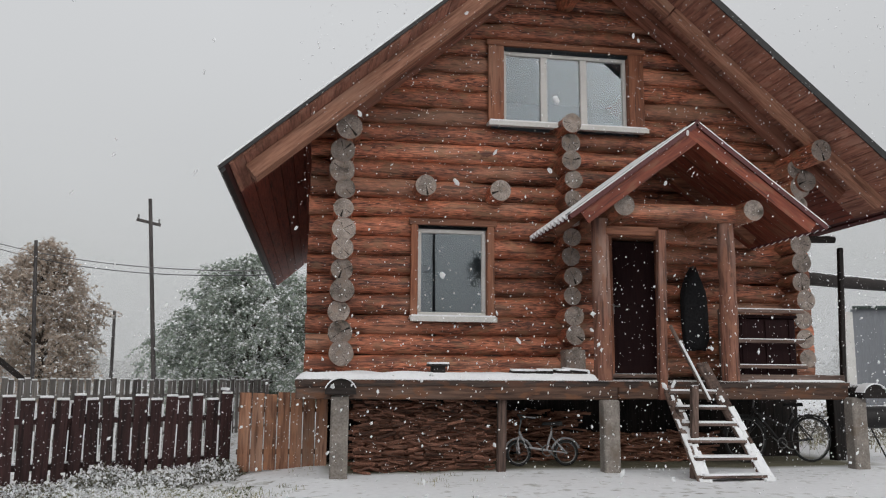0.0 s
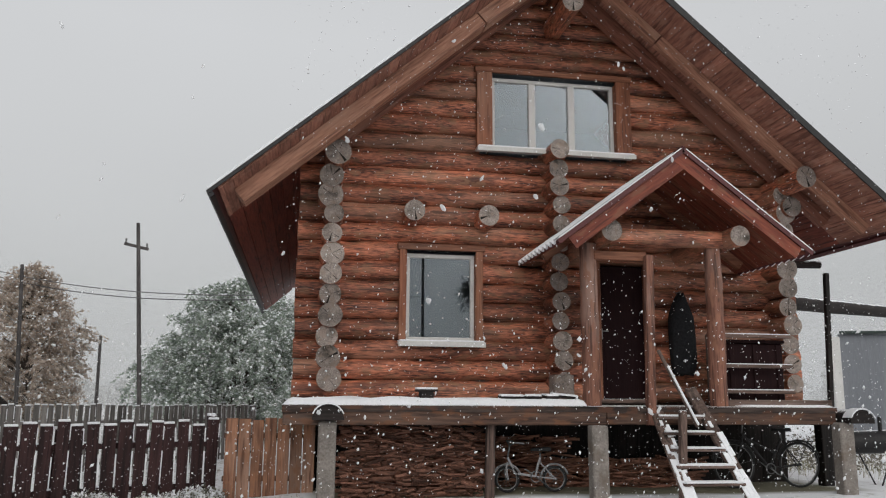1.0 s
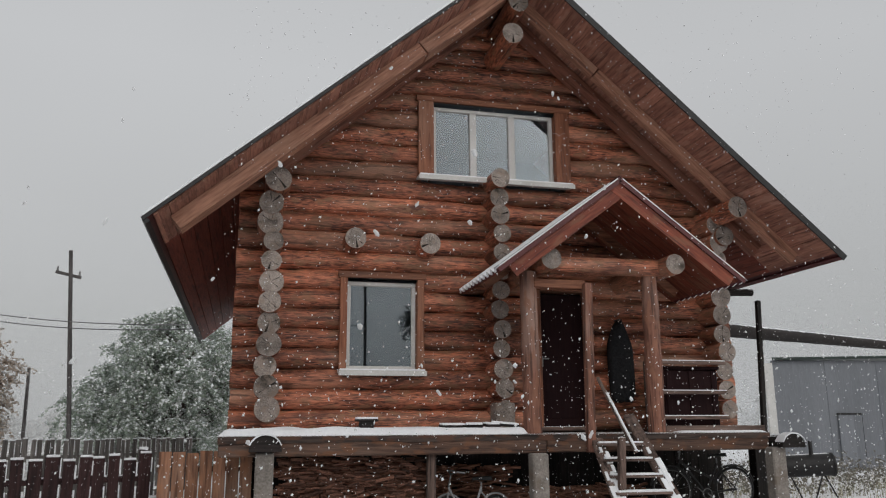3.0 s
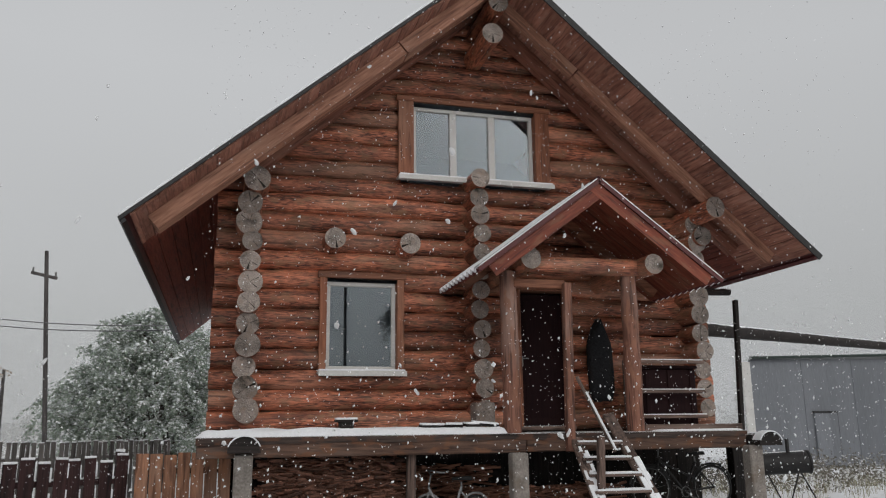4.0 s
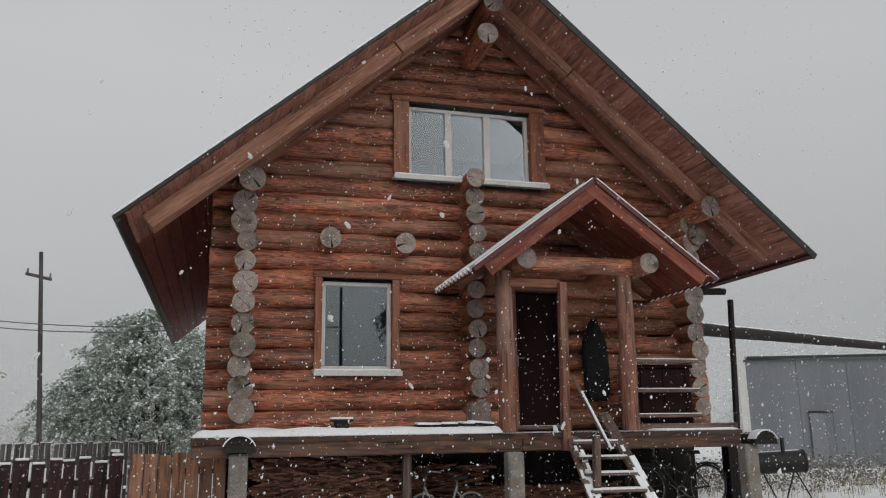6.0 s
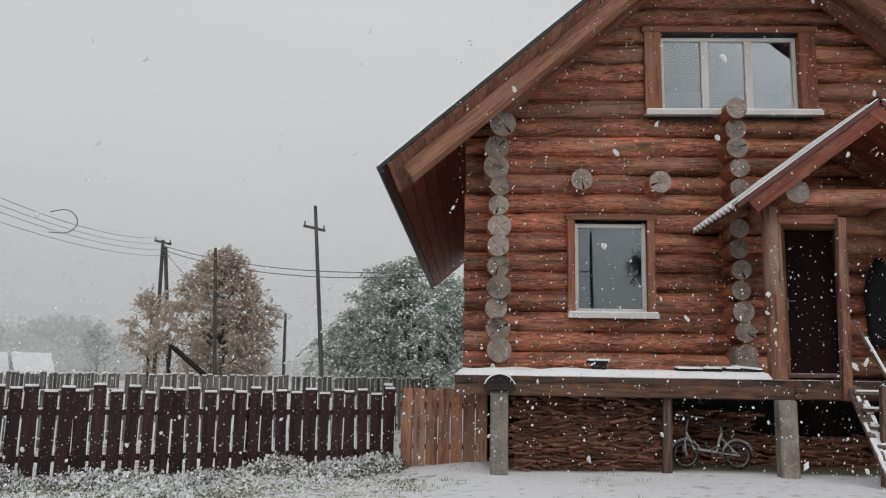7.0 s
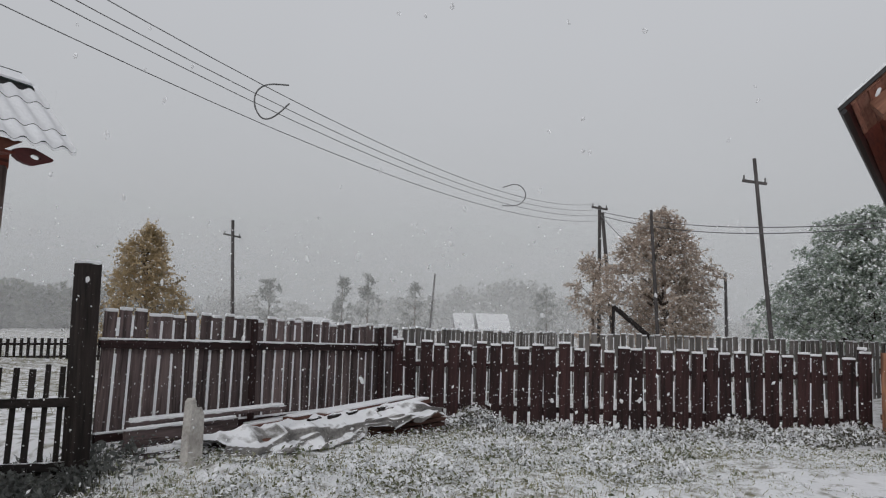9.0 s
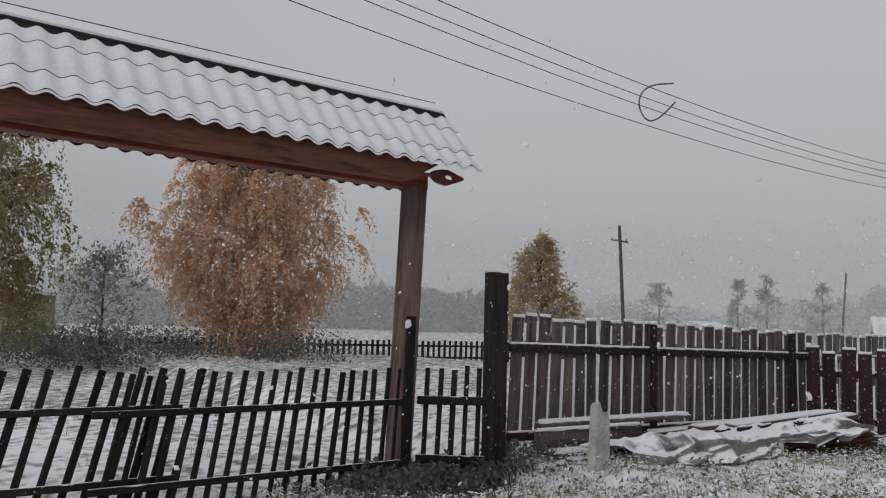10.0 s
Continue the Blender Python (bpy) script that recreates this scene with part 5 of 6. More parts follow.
part("carrier", Geo().box((5.72, -0.72, 0.68), (0.34, 0.13, 0.015)).rod((5.84, -0.72, 0.67), (5.68, -0.66, 0.3), 0.006, n=5), BLACKSTEEL, bike)

# ---- steps to the porch ----
steps = thing("wooden_steps", (3.45, -2.0, 0), "snowy wooden ladder steps up to the porch deck", "steps")
LT, LB, RT, RB = Vector((3.12, -1.56, 1.1)), Vector((3.1, -2.55, -0.08)), Vector((3.66, -1.52, 1.4)), Vector((4.0, -2.5, -0.08))
FACE = Vector((0, -0.66, 0.75))
for p, q, first, share in ((LT + Vector((0.05, 0, 0)), LB + Vector((0.06, 0, 0)), 0.12, 0.72), (RT, RB, 0.3, 0.98)):
    part("stringer", Geo().beam(p, q, 0.165, 0.05, 0.01, up=FACE), GREYWOOD["y"], steps, "wide weathered side board")
    # snow lies in broken patches that close up towards the ground
    g, k = Geo(), first
    across = (q - p).normalized().cross(FACE).normalized()
    while k < 0.985:
        e = min(0.99, k + rnd(0.03, 0.07))
        full = smooth_step(first, 0.75, k) * share
        for lane in range(4):
            if rnd(0, 1) < 0.25 + 0.75 * full:
                o = FACE * (0.03 + rnd(-0.003, 0.003)) + across * (-0.058 + 0.038 * lane + rnd(-0.006, 0.006))
                g.beam(p.lerp(q, k - 0.01) + o, p.lerp(q, e + rnd(0.0, 0.02)) + o, rnd(0.036, 0.05), rnd(0.012, 0.024), 0.008, up=FACE)
        k = e
    part("stringer_snow", g, SNOW, steps, "broken patches of snow")
for k in range(6):
    z = 1.03 - 0.19 * k
    ta, tb = (LT.z - z) / (LT.z - LB.z), (RT.z - z) / (RT.z - RB.z)
    a, b = LT.lerp(LB, ta), RT.lerp(RB, tb)
    part("tread", Geo().beam(a + Vector((0.02, 0, 0)), b + Vector((-0.02, 0, 0)), 0.17, 0.035, 0.006), GREYWOOD["x"], steps)
    part("tread_snow", Geo().beam(a + Vector((0.04, -0.01, 0.027)), b + Vector((-0.04, -0.01, 0.027)), 0.16, 0.022, 0.01), SNOW, steps)
part("newel_post", Geo().beam((3.17, -2.18, 0.02), (3.29, -2.04, 1.12), 0.085, 0.08, up=(0, 1, 0)), GREYWOOD["z"], steps)
part("handrail", Geo().rod((3.2, -1.62, 1.88), (3.5, -2.0, 0.93), 0.025, n=8), GREYWOOD["z"], steps, "thin pole handrail")
part("handrail_snow", Geo().rod((3.27, -1.73, 1.68), (3.5, -2.022, 0.952), 0.016, n=8), SNOW, steps)

# ---- things on the porch ----
railing = thing("porch_railing", (5.0, -0.8, 1.17), "wooden rails with snow between porch post and wall", "railing")
for z, y in ((2.16, -0.82), (1.73, -0.82), (1.37, -0.82)):
    part("rail", Geo().box((4.97, y, z), (1.32, 0.06, 0.05)), GREYWOOD["x"], railing)
    part("rail_snow", Geo().box((4.97, y, z + 0.031), (1.28, 0.05, 0.014), 0.006), SNOW, railing)
for x in (4.36,):
    part("baluster", Geo().box((x, -0.76, 1.67), (0.06, 0.05, 1.0)), GREYWOOD["z"], railing)
chest = thing("storage_chest", (5.13, -0.42, 1.17), "dark brown chest on the porch behind the rails", "chest")
part("body", Geo().box((5.13, -0.42, 1.62), (0.9, 0.5, 0.9), 0.02), DOORMAT, chest)
part("lid", Geo().box((5.13, -0.43, 2.094), (0.94, 0.55, 0.045), 0.01), DOORMAT, chest)
for x in (4.76, 5.13, 5.5):
    part("batten", Geo().box((x, -0.68, 1.62), (0.07, 0.016, 0.86), 0.004), DOORMAT, chest)
solo("plank", Geo().box((5.17, -1.05, 1.215), (1.56, 0.28, 0.09), 0.008), GREYWOOD["x"], "thick grey plank lying on the deck", "plank")
block = thing("wood_block", (0.2, -1.38, 1.17), "short wooden block with a snow cap on the deck", "block")
part("body", Geo().box((0.2, -1.36, 1.26), (0.17, 0.18, 0.19), 0.015).box((0.2, -1.36, 1.345), (0.27, 0.2, 0.03), 0.008), BLACKWOOD["x"], block)
part("snow_cap", Geo().box((0.2, -1.36, 1.372), (0.26, 0.19, 0.025), 0.01), SNOW, block)
for k, (x, y, l, a) in enumerate(((1.32, -1.3, 0.34, 0.1), (1.58, -1.38, 0.22, -0.25), (1.82, -1.34, 0.2, 0.3), (2.02, -1.3, 0.36, -0.05))):
    t = thing("board_offcut", (x, y, 1.24), "snow-covered board offcut lying on the deck", "board", "offcuts on the deck")
    m = Matrix.Translation((x, y, 1.27 + 0.004 * k)) @ Euler((0.1, rnd(-0.05, 0.1), a)).to_matrix().to_4x4()
    part("board", Geo().box((0, 0, 0), (l, 0.13, 0.035), 0.005, m), BLACKWOOD["x"], t)
    part("snow_cap", Geo().box((0, 0.008, 0.026), (l * 0.95, 0.12, 0.02), 0.008, m), SNOW, t)

# a dark coat hanging on the log wall
g = Geo()
n, m_ = 18, 14
for i in range(m_ + 1):
    k = i / m_
    zz = 2.84 - 1.22 * k
    wx = 0.012 + 0.18 * min(1, k * 3.2) ** 0.6 + 0.05 * k * (1 - k)
    if k > 0.88:
        wx *= 1 - (k - 0.88) * 2
    for j in range(n):
        a = 6.2832 * j / n
        fold = 1 + 0.16 * math.sin(a * 5 + k * 2) * k
        g.v.append((4.27 + wx * math.cos(a) * fold, -0.16 + 0.1 * math.sin(a) * fold, zz + 0.02 * math.sin(a * 3)))
for i in range(m_):
    for j in range(n):
        g.f.append((i * n + j, i * n + (j + 1) % n, (i + 1) * n + (j + 1) % n, (i + 1) * n + j))
g.f += [tuple(range(n)), tuple(range(m_ * n + n - 1, m_ * n - 1, -1))]
g.m = [0] * len(g.f)
coat = solo("coat", g, CLOTH, "black coat hanging folded from a hook on the log wall", "coat", smooth=True)
part("hook", Geo().rod((4.27, -0.02, 2.86), (4.27, -0.2, 2.86), 0.012, n=8), STEEL, coat)

# ---- beside the house ----
grill = thing("barrel_grill", (7.15, -0.45, 0), "black steel barrel grill on crossed thin legs", "grill")
body = part("barrel", Geo().rod((6.75, -0.28, 0.63), (7.48, -0.6, 0.67), 0.165, 0.165, 22, 3), BLACKSTEEL, grill, smooth=True)
part("rim", Geo().rod((7.465, -0.594, 0.669), (7.49, -0.604, 0.671), 0.178, 0.178, 22), BLACKSTEEL, body)
part("barrel_snow", Geo().rod((6.8, -0.3, 0.79), (7.42, -0.57, 0.83), 0.022, 0.022, 8, flat=0.6), SNOW, grill)
part("chimney", Geo().rod((7.2, -0.5, 0.8), (7.2, -0.5, 1.02), 0.03, n=10), BLACKSTEEL, grill)
for x, y, dx in ((6.9, -0.33, 0.25), (6.9, -0.33, -0.25), (7.35, -0.54, 0.28), (7.35, -0.54, -0.28)):
    part("leg", Geo().rod((x, y, 0.55), (x + dx, y - 0.05, ground_z(x + dx, y) - 0.03), 0.012, n=7), BLACKSTEEL, grill)
frame_ = thing("log_gantry", (7.16, 0.5, 0), "dark post and long snowy log beam beside the house", "frame")
part("post", Geo().beam((7.07, 0.5, -0.15), (7.23, 0.5, 3.35), 0.08, 0.08, 0.01, up=(0, 1, 0)), BLACKWOOD["z"], frame_)
part("log_beam", Geo().rod((6.1, 0.75, 2.9), (23.0, 11.4, 3.72), 0.125, 0.12, 14, 20, 0.06), BLACKWOOD["x"], frame_, smooth=True)
part("beam_snow", Geo().rod((6.3, 0.87, 3.02), (23.0, 11.4, 3.84), 0.05, 0.05, 8, 8, 0.2, flat=0.4), SNOW, frame_)
part("post", Geo().box((22.9, 11.3, 1.7), (0.16, 0.16, 3.9), 0.01), BLACKWOOD["z"], frame_)
part("stub_beam", Geo().rod((6.0, 0.3, 3.42), (6.95, 0.25, 3.44), 0.06, n=10), BLACKWOOD["x"], frame_)

shed = thing("metal_shed", (22, 15, 0), "long grey sheet-metal shed with a dark flat roof", "shed")
SA, SB = Vector((17.2, 13.9, 0)), Vector((29, 12.2, 0))
su = (SB - SA).normalized()
sn_ = Vector((-su.y, su.x, 0))
SD = Vector((0.74, 0.67, 0))
for k in range(12):
    a = SA + su * (k * 0.99)
    part("wall_sheet", Geo().beam(a + Vector((0, 0, 1.65)) + sn_ * 0.01 * (k % 2), a + su * 0.985 + Vector((0, 0, 1.65)) + sn_ * 0.01 * (k % 2), 0.03, 3.8, 0.005), SHEDWALL, shed)
part("side_wall", Geo().beam(SA + Vector((0.0, 0.04, 1.65)), SA + SD * 7 + Vector((0.0, 0.04, 1.65)), 0.04, 3.8, 0.005), SHEDWALL, shed)
part("corner_trim", Geo().box((17.0, 13.86, 1.6), (0.34, 0.08, 3.7), 0.01), WHITEPVC, shed, "white corner board")
part("roof", Geo().add([SA + Vector((-0.12, -0.2, 3.55)), SB + Vector((0, -0.2, 3.75)), SB + SD * 7 + Vector((0, 0, 3.9)), SA + SD * 7 + Vector((-0.12, 0, 3.7)),
     SA + Vector((-0.12, -0.2, 3.64)), SB + Vector((0, -0.2, 3.84)), SB + SD * 7 + Vector((0, 0, 3.99)), SA + SD * 7 + Vector((-0.12, 0, 3.79))],
     [(3, 2, 1, 0), (4, 5, 6, 7), (0, 1, 5, 4), (1, 2, 6, 5), (2, 3, 7, 6), (3, 0, 4, 7)]), GREENMETAL, shed)
part("shed_door", Geo().box((19.9, 13.5, 0.75), (0.95, 0.05, 1.75), 0.01), SHEDWALL, shed)
part("door_frame", Geo().box((19.9, 13.46, 1.65), (1.1, 0.05, 0.06), 0.005).box((20.4, 13.46, 0.75), (0.06, 0.05, 1.74), 0.005), BLACKSTEEL, shed)

# ---- timber pile under a tarpaulin ----
pile = thing("timber_pile", (-7.05, -5.0, 0), "timber pile under a crumpled snow-covered tarpaulin by the fence", "timber pile")
for lay in range(5):
    for k in range(4):
        x = -7.38 + k * 0.19 + rnd(-0.02, 0.02)
        g = Geo().beam((x, -6.2 + rnd(-0.1, 0.5), -0.09 + 0.05 * lay), (x + rnd(-0.04, 0.04), -3.2 + rnd(-0.3, 0.1), -0.1 + 0.052 * lay), 0.15, 0.042, 0.005)
        part("plank", g, PLANKWOOD, pile)
for x, y0, y1, z in ((-7.42, -5.75, -3.35, 0.19), (-7.28, -5.3, -3.3, 0.24), (-7.1, -5.0, -3.4, 0.265), (-6.95, -4.5, -3.3, 0.25)):
    part("plank", Geo().beam((x, y0, z - 0.06), (x + 0.04, y1, z + 0.02), 0.13, 0.045, 0.005), PLANKWOOD, pile)
    part("plank_snow", Geo().beam((x, y0 + 0.04, z - 0.028), (x + 0.04, y1 - 0.03, z + 0.052), 0.12, 0.024, 0.008), SNOW, pile)
for x, y, z in ((-6.86, -5.35, 0.225), (-6.88, -5.02, 0.23), (-6.88, -4.74, 0.24), (-6.88, -4.2, 0.25)):
    part("log_end", Geo().rod((x, y - 0.1, z - 0.012), (x - 0.03, y + 0.1, z), 0.024, 0.022, 9, 2, 0.1), BLACKWOOD["x"], pile)
g = Geo()
NU, NV = 170, 44


def crease(a, b, k):
    """Sharp folds: ridged noise."""
    return 1 - 3.2 * abs(noise.noise(Vector((a, b, k))))


for i in range(NU + 1):
    u = i / NU
    tri = abs((u * 5.2 + 0.5 * noise.noise(Vector((u * 5, 0, 4)))) % 1 - 0.5) * 2
    hem = (0.0 if u < 0.28 else 0.35 * tri if u < 0.46 else 0.1 + 0.5 * tri if u < 0.56 else 0.7 + 0.25 * tri)
    top = 0.12 + 0.05 * u + 0.02 * noise.noise(Vector((u * 8, 2, 0)))
    edge = -6.78 + 0.07 * noise.noise(Vector((u * 6, 7, 0)))
    for j in range(NV + 1):
        v = j / NV
        y = -6.7 + 3.3 * u + 0.07 * noise.noise(Vector((u * 7, v * 3, 6)))
        out = 0.07 * crease(u * 3.3 + v * 1.6, v * 1.0 - u * 1.2, 3) + 0.017 * crease(u * 8 - v * 3.4, v * 2.2 + u * 2, 9)
        fold = abs((u * 6.3 + (0.75 if u > 0.5 else -0.6) * v + 0.9 * noise.noise(Vector((u * 4, v * 1.2, 15)))) % 1 - 0.5) * 2
        out += 0.05 * (fold ** 1.6 - 0.4) * (1 - 0.75 * max(0, 2 * v - 1))
        if v < 0.5:
            w = v / 0.5
            low = (top + 0.1) * hem - 0.12
            x = edge + (1 - w) * (0.17 + 0.3 * max(0, 0.38 - u)) + 1.5 * out
            z = low + (top - low) * w ** 0.9 + 0.7 * out
        else:
            w = (v - 0.5) / 0.5
            x = edge - 0.52 * w + 0.3 * out
            z = top + 0.03 * math.sin(math.pi * w) - 0.06 * w + 1.25 * out
        g.v.append((x, y, max(ground_z(x, y) + 0.004 + 0.3 * max(0, out), z)))
for i in range(NU):
    for j in range(NV):
        o = i * (NV + 1) + j
        g.f.append((o, o + 1, o + NV + 2, o + NV + 1))
        g.m.append(0)
part("tarpaulin", g, TARP, pile, "crumpled grey tarpaulin half hidden by snow", smooth=True)
# a broken concrete slab leaning by the pile
prof = [(-0.085, -0.1), (0.075, -0.1), (0.06, 0.4), (0.025, 0.46), (-0.01, 0.43), (-0.05, 0.53), (-0.075, 0.5)]
lean = Matrix.Translation((-6.78, -6.93, 0)) @ Euler((radians(-7), radians(-6), 0)).to_matrix().to_4x4()
g = Geo().add([(s, a, b) for s in (0.045, -0.045) for a, b in prof], [tuple(range(7)), tuple(range(13, 6, -1))] + [(k, 7 + k, 7 + (k + 1) % 7, (k + 1) % 7) for k in range(7)], 0, lean)
solo("concrete_slab", g, PALECONCRETE, "broken concrete slab leaning beside the timber pile", "slab")
for k, (x, y0, y1, z, w, h, snowy) in enumerate(((-7.42, -7.1, -5.9, 0.14, 0.04, 0.17, True), (-7.3, -7.05, -6.1, 0.03, 0.16, 0.05, True), (-7.5, -7.0, -5.2, 0.27, 0.12, 0.035, True), (-7.15, -6.95, -6.45, 0.0, 0.14, 0.05, False))):
    t = thing("loose_board", (x, y0, 0.1), "grey snow-topped board lying along the fence foot", "board", "boards along the fence")
    a, b = Vector((x, y0, z)), Vector((x + 0.06, y1, z + 0.02))
    part("board", Geo().beam(a, b, w, h, 0.006), OLDWOOD["y"], t)
    if snowy:
        up = Vector((0, 0, h / 2 + 0.012))
        part("snow_cap", Geo().beam(a + up + Vector((0, 0.03, 0)), b + up - Vector((0, 0.03, 0)), max(0.05, w * 0.9), 0.024, 0.01), SNOW, t)

# ---- power line ----
def pole(label, foot, top, r, arm=0.0, arm_z=0.75, group="power poles", pins=True):
    foot, top = Vector((*foot, 0)), Vector(top)
    foot.z = ground_z(foot.x, foot.y) - 0.3
    p = thing("utility_pole", foot, label, "utility pole", group)
    part("pole", Geo().rod(foot, top, r * 0.85, r * 0.65, 10, 6, 0.04), POLEWOOD, p)
    if arm:
        c = top - Vector((0, 0, arm_z))
        d = Vector((0.93, 0.2, -0.18)).normalized() * arm
        part("crossarm", Geo().beam(c - d, c + d, 0.09, 0.1), POLEWOOD, p, "wooden crossarm")
        if pins:
            for s in (-0.85, 0.85):
                part("insulator", Geo().rod(c + d * s, c + d * s + Vector((0, 0, 0.2)), 0.035, 0.03, 8), STEEL, p)
    return p


pole("tall leaning wooden pole with a single crossarm", (-6.66, 18.1), (-7.27, 18.0, 7.33), 0.1, 0.42, 0.85)
twin = pole("double wooden pole with a raking brace and short arms", (-16.05, 25.8), (-16.08, 25.82, 7.25), 0.12, 0.4, 0.12)
part("brace_pole", Geo().rod((-15.35, 26.1, -0.5), (-15.95, 25.85, 6.9), 0.1, 0.085, 10, 5, 0.04), POLEWOOD, twin)
pole("plain thin wooden pole behind the far fence", (-11.3, 20.1), (-11.63, 20.0, 6.0), 0.09)
pole("short plain grey pole between two trees", (-12.2, 35.4), (-12.27, 35.4, 4.5), 0.12)
pole("wooden pole with one crossarm beyond the field", (-36.6, 21.4), (-36.83, 21.15, 6.95), 0.14, 0.6, 0.9)
pole("thin leaning far pole among small trees", (-34.6, 38.9), (-34.17, 38.94, 5.0), 0.1)
solo("brace_beam", Geo().rod((-13.0, 19.5, 2.1), (-11.5, 20.0, 0.75), 0.1, 0.1, 8, 3, 0.05).rod((-13.0, 19.5, 2.1), (-13.05, 19.5, -0.5), 0.07, 0.07, 8), BLACKWOOD["x"], "fallen slanting beam with snow beside a pole", "beam")


def cable(a, b, sag, label, group, extra=0.0, r=0.011):
    a, b = Vector(a), Vector(b)
    pts = []
    n = 28
    for k in range(n + 1):
        t = k / n * (1 + extra)
        pts.append(a.lerp(b, t) - Vector((0, 0, 4 * sag * t * (1 - t))))
    solo("cable", Geo().tube(pts, r, 5), CABLE, label, "cable", group)
    return pts


FARTOP = (-16.1, 25.8)
LINES = []
for k, near in enumerate(((-10.72, -5.3, 5.27), (-10.93, -5.62, 5.2), (-11.08, -5.86, 5.14), (-11.35, -6.35, 4.97))):
    LINES.append(cable((FARTOP[0] + 0.15 * k, FARTOP[1], 7.35 - 0.28 * k), near, 0.9, "sagging power cable strung from pole to pole", "overhead cables", 0.45, 0.0075))
cable((-16.0, 25.8, 6.95), (-2.55, 12.6, 4.2), 0.42, "service cable running to the back of the house", "service cables", r=0.017)
cable((-16.0, 25.8, 6.75), (-2.5, 12.7, 4.1), 0.5, "service cable running to the back of the house", "service cables", r=0.017)
cable((-16.0, 25.8, 6.75), (-11.5, 20.02, 3.75), 0.12, "slack cable dropping to the thin pole", "service cables", r=0.017)
def bent(pts, c, right):
    """A springy wire through points (right, up) about c, its corners rounded off."""
    for _ in range(3):
        pts = [pts[0]] + [q for (a, b), (e, f) in zip(pts, pts[1:]) for q in ((0.75 * a + 0.25 * e, 0.75 * b + 0.25 * f), (0.25 * a + 0.75 * e, 0.25 * b + 0.75 * f))] + [pts[-1]]
    return [(c[0] + right[0] * a, c[1] + right[1] * a, c[2] + b) for a, b in pts]


for c, right, pts in (((-12.4, -0.6, 5.35), (0.707, 0.707), ((0.31, 0.335), (-0.11, 0.33), (-0.31, 0.16), (-0.33, -0.1), (-0.22, -0.32), (-0.09, -0.38), (0.1, -0.28), (0.335, -0.02))),
                      ((-13.6, 11.77, 5.5), (0.88, 0.47), ((-0.36, 0.24), (0.15, 0.4), (0.47, 0.03), (0.22, -0.37), (-0.36, -0.37)))):
    solo("cable_loop", Geo().tube(bent(list(pts), c, right), 0.016, 6), CABLE, "stiff black loop tying the cables together", "cable loop", "cable loops")

# ---- far buildings and fences ----
def far_house(loc, w, d, hw, hr, turn, wall, label):
    m = Matrix.Translation((*loc, ground_z(*loc))) @ Euler((0, 0, turn)).to_matrix().to_4x4()
    h = thing("far_house", (*loc, ground_z(*loc)), label, "house", "far houses")
    g = Geo().add([(-w / 2, -d / 2, -0.3), (w / 2, -d / 2, -0.3), (w / 2, d / 2, -0.3), (-w / 2, d / 2, -0.3), (-w / 2, -d / 2, hw), (w / 2, -d / 2, hw), (w / 2, d / 2, hw), (-w / 2, d / 2, hw), (0, -d / 2, hr), (0, d / 2, hr)],
                  [(0, 1, 5, 8, 4), (2, 3, 7, 9, 6), (0, 4, 7, 3), (1, 2, 6, 5)], 0, m)
    part("wall", g, wall, h)
    for s in (-1, 1):
        o = 0.25
        e = Vector((s * (w / 2 + o), 0, hw - o * (hr - hw) / (w / 2)))
        c = [(0, -d / 2 - o, hr), (e.x, -d / 2 - o, e.z), (e.x, d / 2 + o, e.z), (0, d / 2 + o, hr)]
        part("roof", Geo().add([(x, y, z + 0.02) for x, y, z in c] + [(x, y, z + 0.14) for x, y, z in c], [(3, 2, 1, 0), (4, 5, 6, 7), (0, 1, 5, 4), (1, 2, 6, 5), (2, 3, 7, 6), (3, 0, 4, 7)], 0, m), FARROOF, h, "snowy roof slope greyed in colour for haze")
    part("window", Geo().box((0, -d / 2 - 0.03, hw * 0.55), (0.8, 0.06, 0.9), 0.01, m), BLACKSTEEL, h)
    return h


far_house((-37.9, 54.6), 2.8, 2.6, 0.9, 2.4, -0.8, OLDWOOD["z"], "small far shed with a snowy gable roof")
far_house((-40.2, 53.2), 2.4, 1.4, 0.9, 2.4, -0.8, OLDWOOD["z"], "narrow far shed with a snowy roof")
far_house((-54.9, 48.6), 6.0, 5.0, 0.8, 1.6, 0.3, OLDWOOD["z"], "low far house under a snowy roof")
far_house((-35.5, -11.8), 5.0, 6.0, 2.2, 4.6, 1.25, YELLOWWALL, "yellow-green wooden house behind birches")
fence("picket_fence", "dark far picket fence across the snowy field", (-29.6, -9.5), (-25.4, 6.3), (-0.35, -0.3), (0.38, 0.44), 0.2, 0.09, BLACKWOOD, ((0.2, 1), (0.75, 1)))

